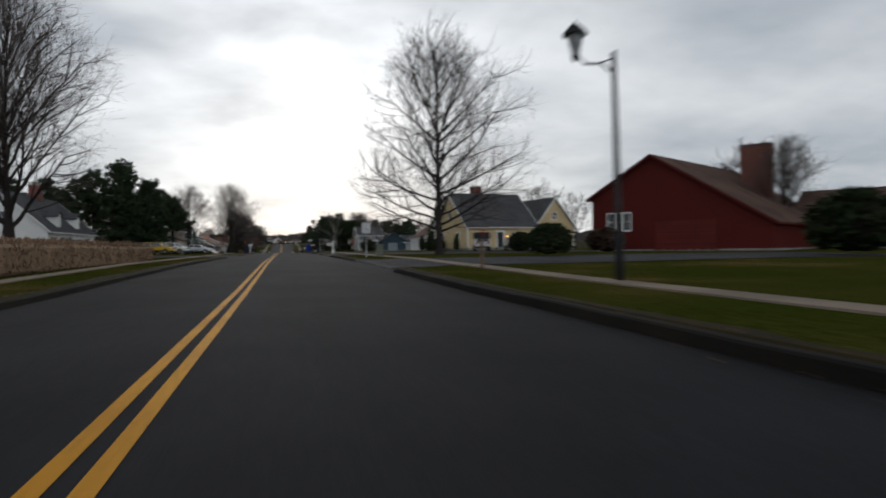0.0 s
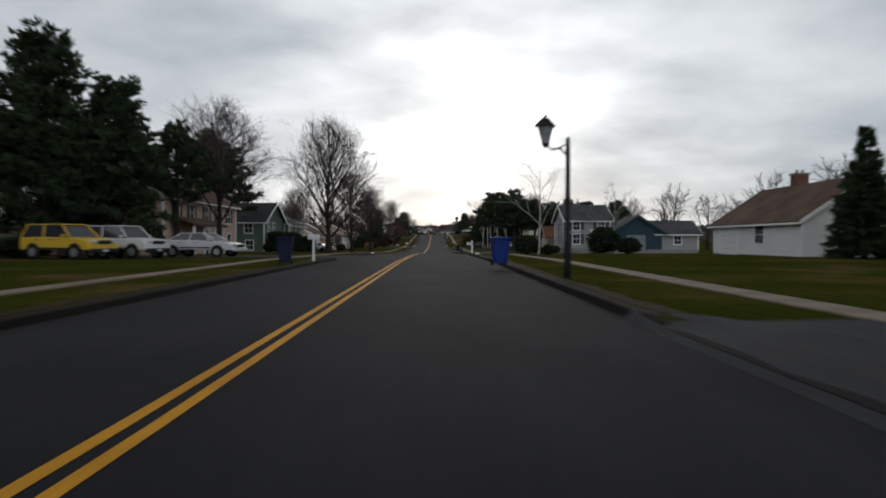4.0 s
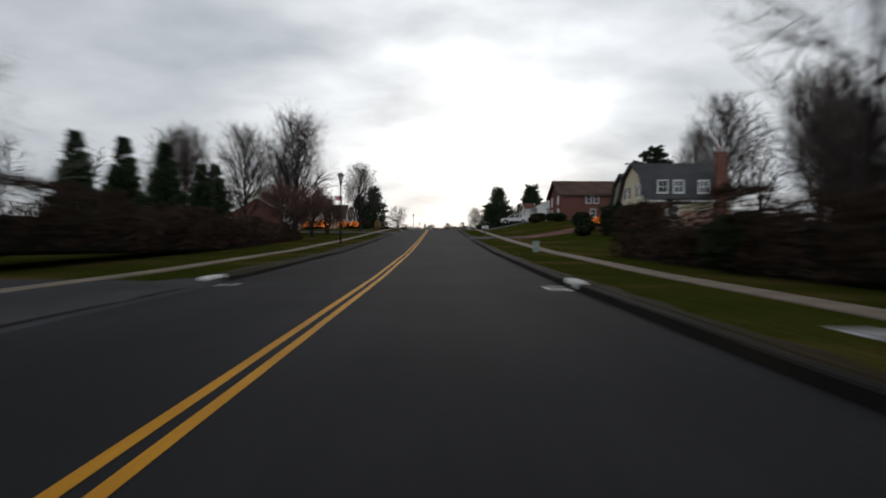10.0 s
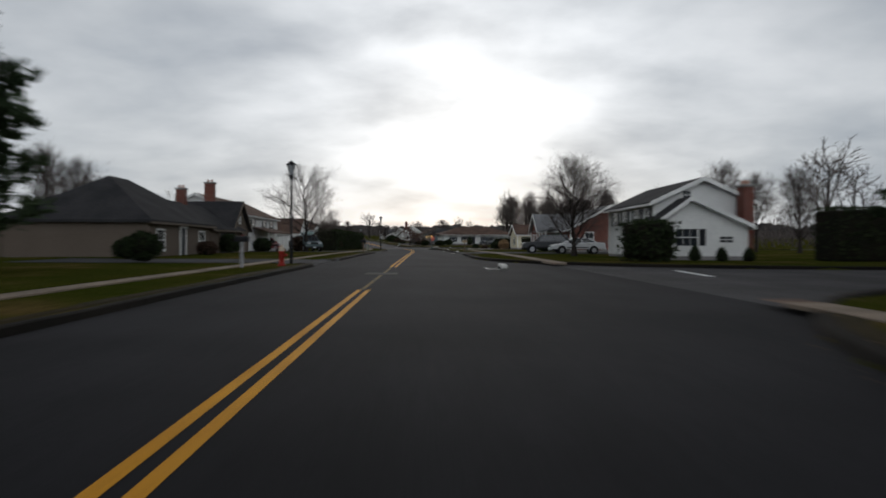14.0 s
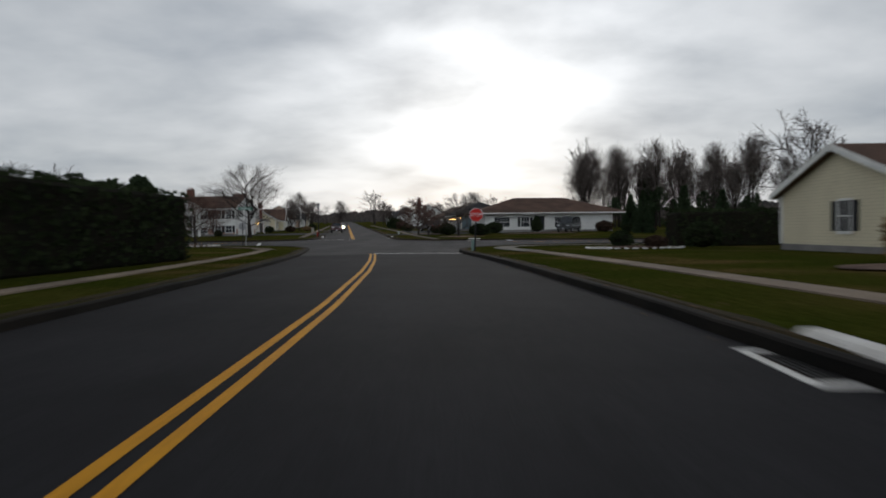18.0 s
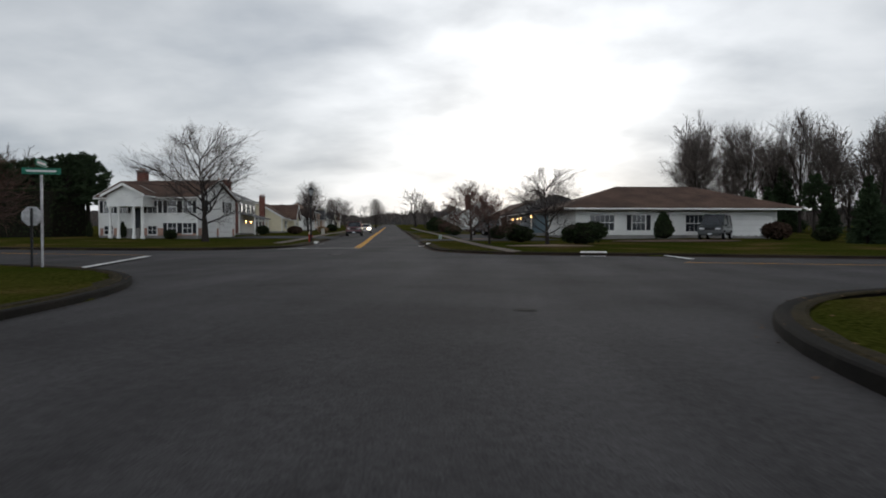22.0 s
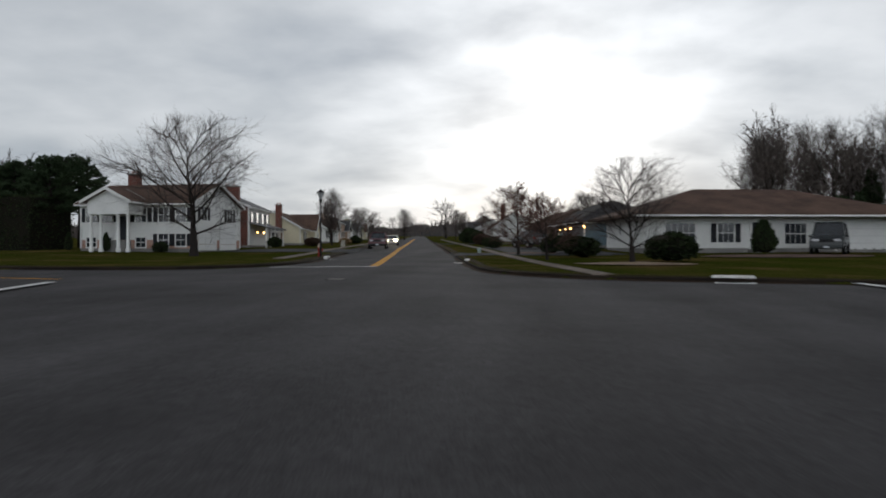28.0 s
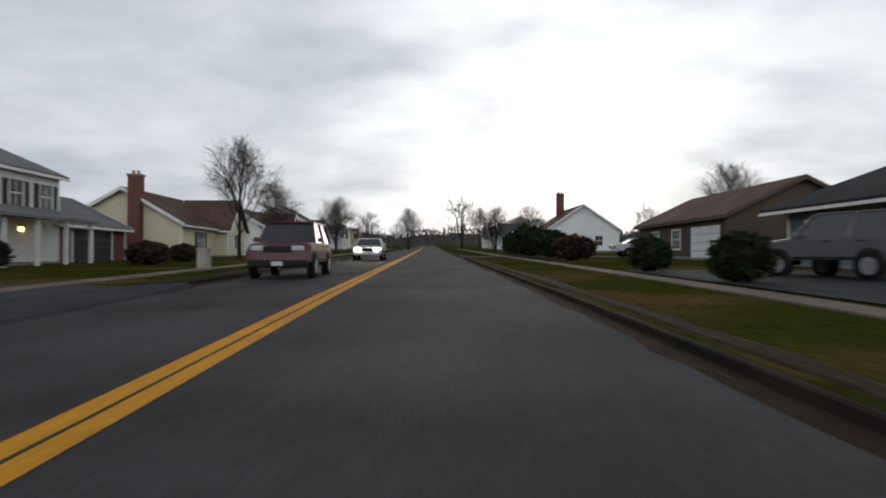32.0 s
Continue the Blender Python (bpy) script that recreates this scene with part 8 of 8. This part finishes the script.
pedestal(5.0, 339.0, 0.5, 0.5, (0.26, 0.33, 0.3), "low green utility box on the verge")
pedestal(0.98, 500.1, 0.6, 0.2, (0.17, 0.25, 0.23), "pale green utility pedestal beside the sign")
pedestal(-7.8, 464.2, 0.75, 0.22, (0.2, 0.22, 0.18), "grey-green utility pedestal by the lamp")
pedestal(5.6, 470.0, 0.36, 0.5, (0.13, 0.19, 0.17), "low green utility box on the verge")
pedestal(-7.0, 232, 0.5, 0.3, (0.35, 0.35, 0.33), "pale utility pedestal by the walk")
pedestal(-7.5, 562, 0.4, 0.28, (0.3, 0.31, 0.28), "pale utility pedestal beside the walk")
pedestal(-24.4, 583.5, 0.8, 0.4, (0.4, 0.38, 0.33), "pale utility pedestal on the verge")
drain(3.6, 127.2, 1, 6)
drain(-5.3, 130.4, -1)
drain(3.0, 247.9, 1)
drain(-5.25, 248.8, -1)
drain(2.95, 404.6, 1)
drain(2.85, 470.4, 1, -3, 1.35)
drain(3.02, 447.2, 1)
drain(-5.25, 331, -1)
drain(2.2, 530.5, 1, 80)
drain(cx(546.4) + RH + 0.02, 546.4, 1, 9)
drain(cx(551) - LH - 0.02, 551, -1, 8)
speed_sign(4.4, 42.2, -2)
stop_sign(1.03, 499.7, 2, 1.87, 0.38, False, 3)
stop_sign(-16.9, 518.5, 195, 1.6, 0.32, True)
st = thing("street_name_sign", "green street name signs on a post", "street sign", -16.7, 518.7, land(-16.7, 518.7), 20)
part("post", box(-0.03, -0.03, -0.1, 0.03, 0.03, 2.9), SIGN_GREY, st)
for k, r in ((2.92, 0), (3.16, 90)):
    pl = part("name_plate", box(-0.55, -0.01, 0, 0.55, 0.01, 0.2), SIGN_GREEN, st, m=pose(0, 0, k, 0, 0, r))
    for s in (-1, 1):
        part("writing_bar", box(-0.42, s * 0.0115 - 0.001, 0.07, 0.42, s * 0.0115 + 0.001, 0.13), SIGN_WHITE, pl)
IRON = mat("cast_iron", (0.06, 0.055, 0.05), (0.1, 0.09, 0.085), 0.7, 3, 15, 0.4)


def manhole(x, y, r, label, material=IRON):
    t = thing("manhole", label, "manhole", x, y, prof(y) - 0.012 * max(0.0, min(abs(x - cx(y)), 4.6) - 0.5))
    part("cover", lathe(((r, -0.05), (r, 0.012), (r * 0.93, 0.014)), 28), material, t)
    part("collar", lathe(((r * 1.35, -0.05), (r * 1.35, 0.006), (r * 1.3, 0.008)), 28), mat("patch_tar", (0.03, 0.03, 0.031), (0.05, 0.048, 0.046), 0.9, 2, 20, 0.2), t)


manhole(-2.05, 509.3, 0.15, "sunken dark valve cover in the crossing", mat("dark_iron", (0.018, 0.017, 0.016), (0.03, 0.028, 0.026), 0.8))
manhole(-9.98, 529.97, 0.27, "pale iron manhole cover in the crossing", mat("worn_iron", (0.2, 0.19, 0.18), (0.14, 0.13, 0.12), 0.6, 3, 15, 0.3))
tagged(new("road_patch", mesh_of("road_patch", box(-0.55, -0.75, -0.02, 0.55, 0.75, 0.006), mat("patch_pale", (0.075, 0.07, 0.067), (0.055, 0.052, 0.05), 0.9, 2, 20, 0.2))), "pale rectangular patch in the asphalt", "patch", kind="structure").matrix_basis = pose(-1.7, 399.0, prof(399))
fl = thing("flagpole", "flag hanging from a pole by the gabled house", "flag", -18.6, 362, land(-18.6, 362))
part("pole", cyl(0.04, 0.025, 0, 6.6, 10), SIGN_GREY, fl)
cloth = part("flag_cloth", box(-1.4, -0.01, 5.5, -0.03, 0.01, 6.4), SIGN_WHITE, fl)
for i in range(7):
    part("stripe", box(-1.4, -0.014, 5.5 + i * 0.1285, -0.03, 0.014, 5.5 + i * 0.1285 + 0.064), SIGN_RED, cloth)
part("canton", box(-0.6, -0.018, 5.95, -0.03, 0.018, 6.4), mat("flag_blue", (0.02, 0.03, 0.12), None, 0.8), cloth)
wreath = thing("wreath", "round dark evergreen wreath on the white wall", "wreath", -27.15, 98.1, 0.8 + 1.5)
bm = bmesh.new()
rings = []
for i in range(24):
    a = i * math.pi / 12
    rad = 0.09 + 0.02 * (i % 2)
    rings.append([bm.verts.new(((0.4 + rad * math.cos(b * math.pi / 4)) * math.cos(a), (0.4 + rad * math.cos(b * math.pi / 4)) * math.sin(a), rad * math.sin(b * math.pi / 4))) for b in range(8)])
for i in range(24):
    for b in range(8):
        bm.faces.new((rings[i][b], rings[(i + 1) % 24][b], rings[(i + 1) % 24][(b + 1) % 8], rings[i][(b + 1) % 8]))
part("ring", bm, SHRUB, wreath, m=pose(0, 0, 0, 0, 90, 0))
for x, y, r in ((1.1, 541, 2.0), (11.8, 552.5, 3.6), (-3.6, 560, 1.6), (12.6, 480.5, 2.6), (9.9, 501.6, 1.95), (-21.6, 519.5, 1.8)):
    bm = bmesh.new()
    ring = []
    for i in range(28):
        a = i * 2 * math.pi / 28
        rr = r * (1 + 0.12 * noise.noise((math.cos(a) * 2, math.sin(a) * 2, x)))
        ring.append(bm.verts.new((x + rr * 1.4 * math.cos(a), y + rr * 0.7 * math.sin(a), land(x + rr * 1.4 * math.cos(a), y + rr * 0.7 * math.sin(a)) + 0.05)))
    c0 = bm.verts.new((x, y, land(x, y) + 0.14))
    for i in range(28):
        bm.faces.new((ring[i], ring[(i + 1) % 28], c0))
    tagged(new("planting_bed", mesh_of("planting_bed", bm, MULCH_TAN if r == 2.0 else MULCH)), "mulched planting bed in the lawn", "bed", kind="structure")

def stone_ring(x, y, rx, ry, label):
    """Pale edging stones round a bed."""
    rng = random.Random(int(x * 10))
    t = thing("garden_edging", label, "edging", x, y, land(x, y))
    n = int((rx + ry) * 8)
    for i in range(n):
        a = i * 2 * math.pi / n
        w, h = rng.uniform(0.22, 0.34), rng.uniform(0.05, 0.09)
        px, py = rx * math.cos(a), ry * math.sin(a)
        part("stone", box(-w / 2, -0.09, -0.05, w / 2, 0.09, h, 0.035), CONC_WHITE, t, m=pose(px, py, land(x + px, y + py) - land(x, y), 0, 0, math.degrees(math.atan2(ry * math.cos(a), -rx * math.sin(a)))))
    return t


stone_ring(9.9, 501.6, 2.6, 1.6, "ring of white stones round a mulched bed")
stone_ring(-21.6, 519.5, 2.4, 1.3, "low edging of pale stones under the maple")
# slabs of the walk that the camera passes
for i in range(242):
    y = 24.75 + i * 1.5
    slab_at(walk_r, 7.75, y)
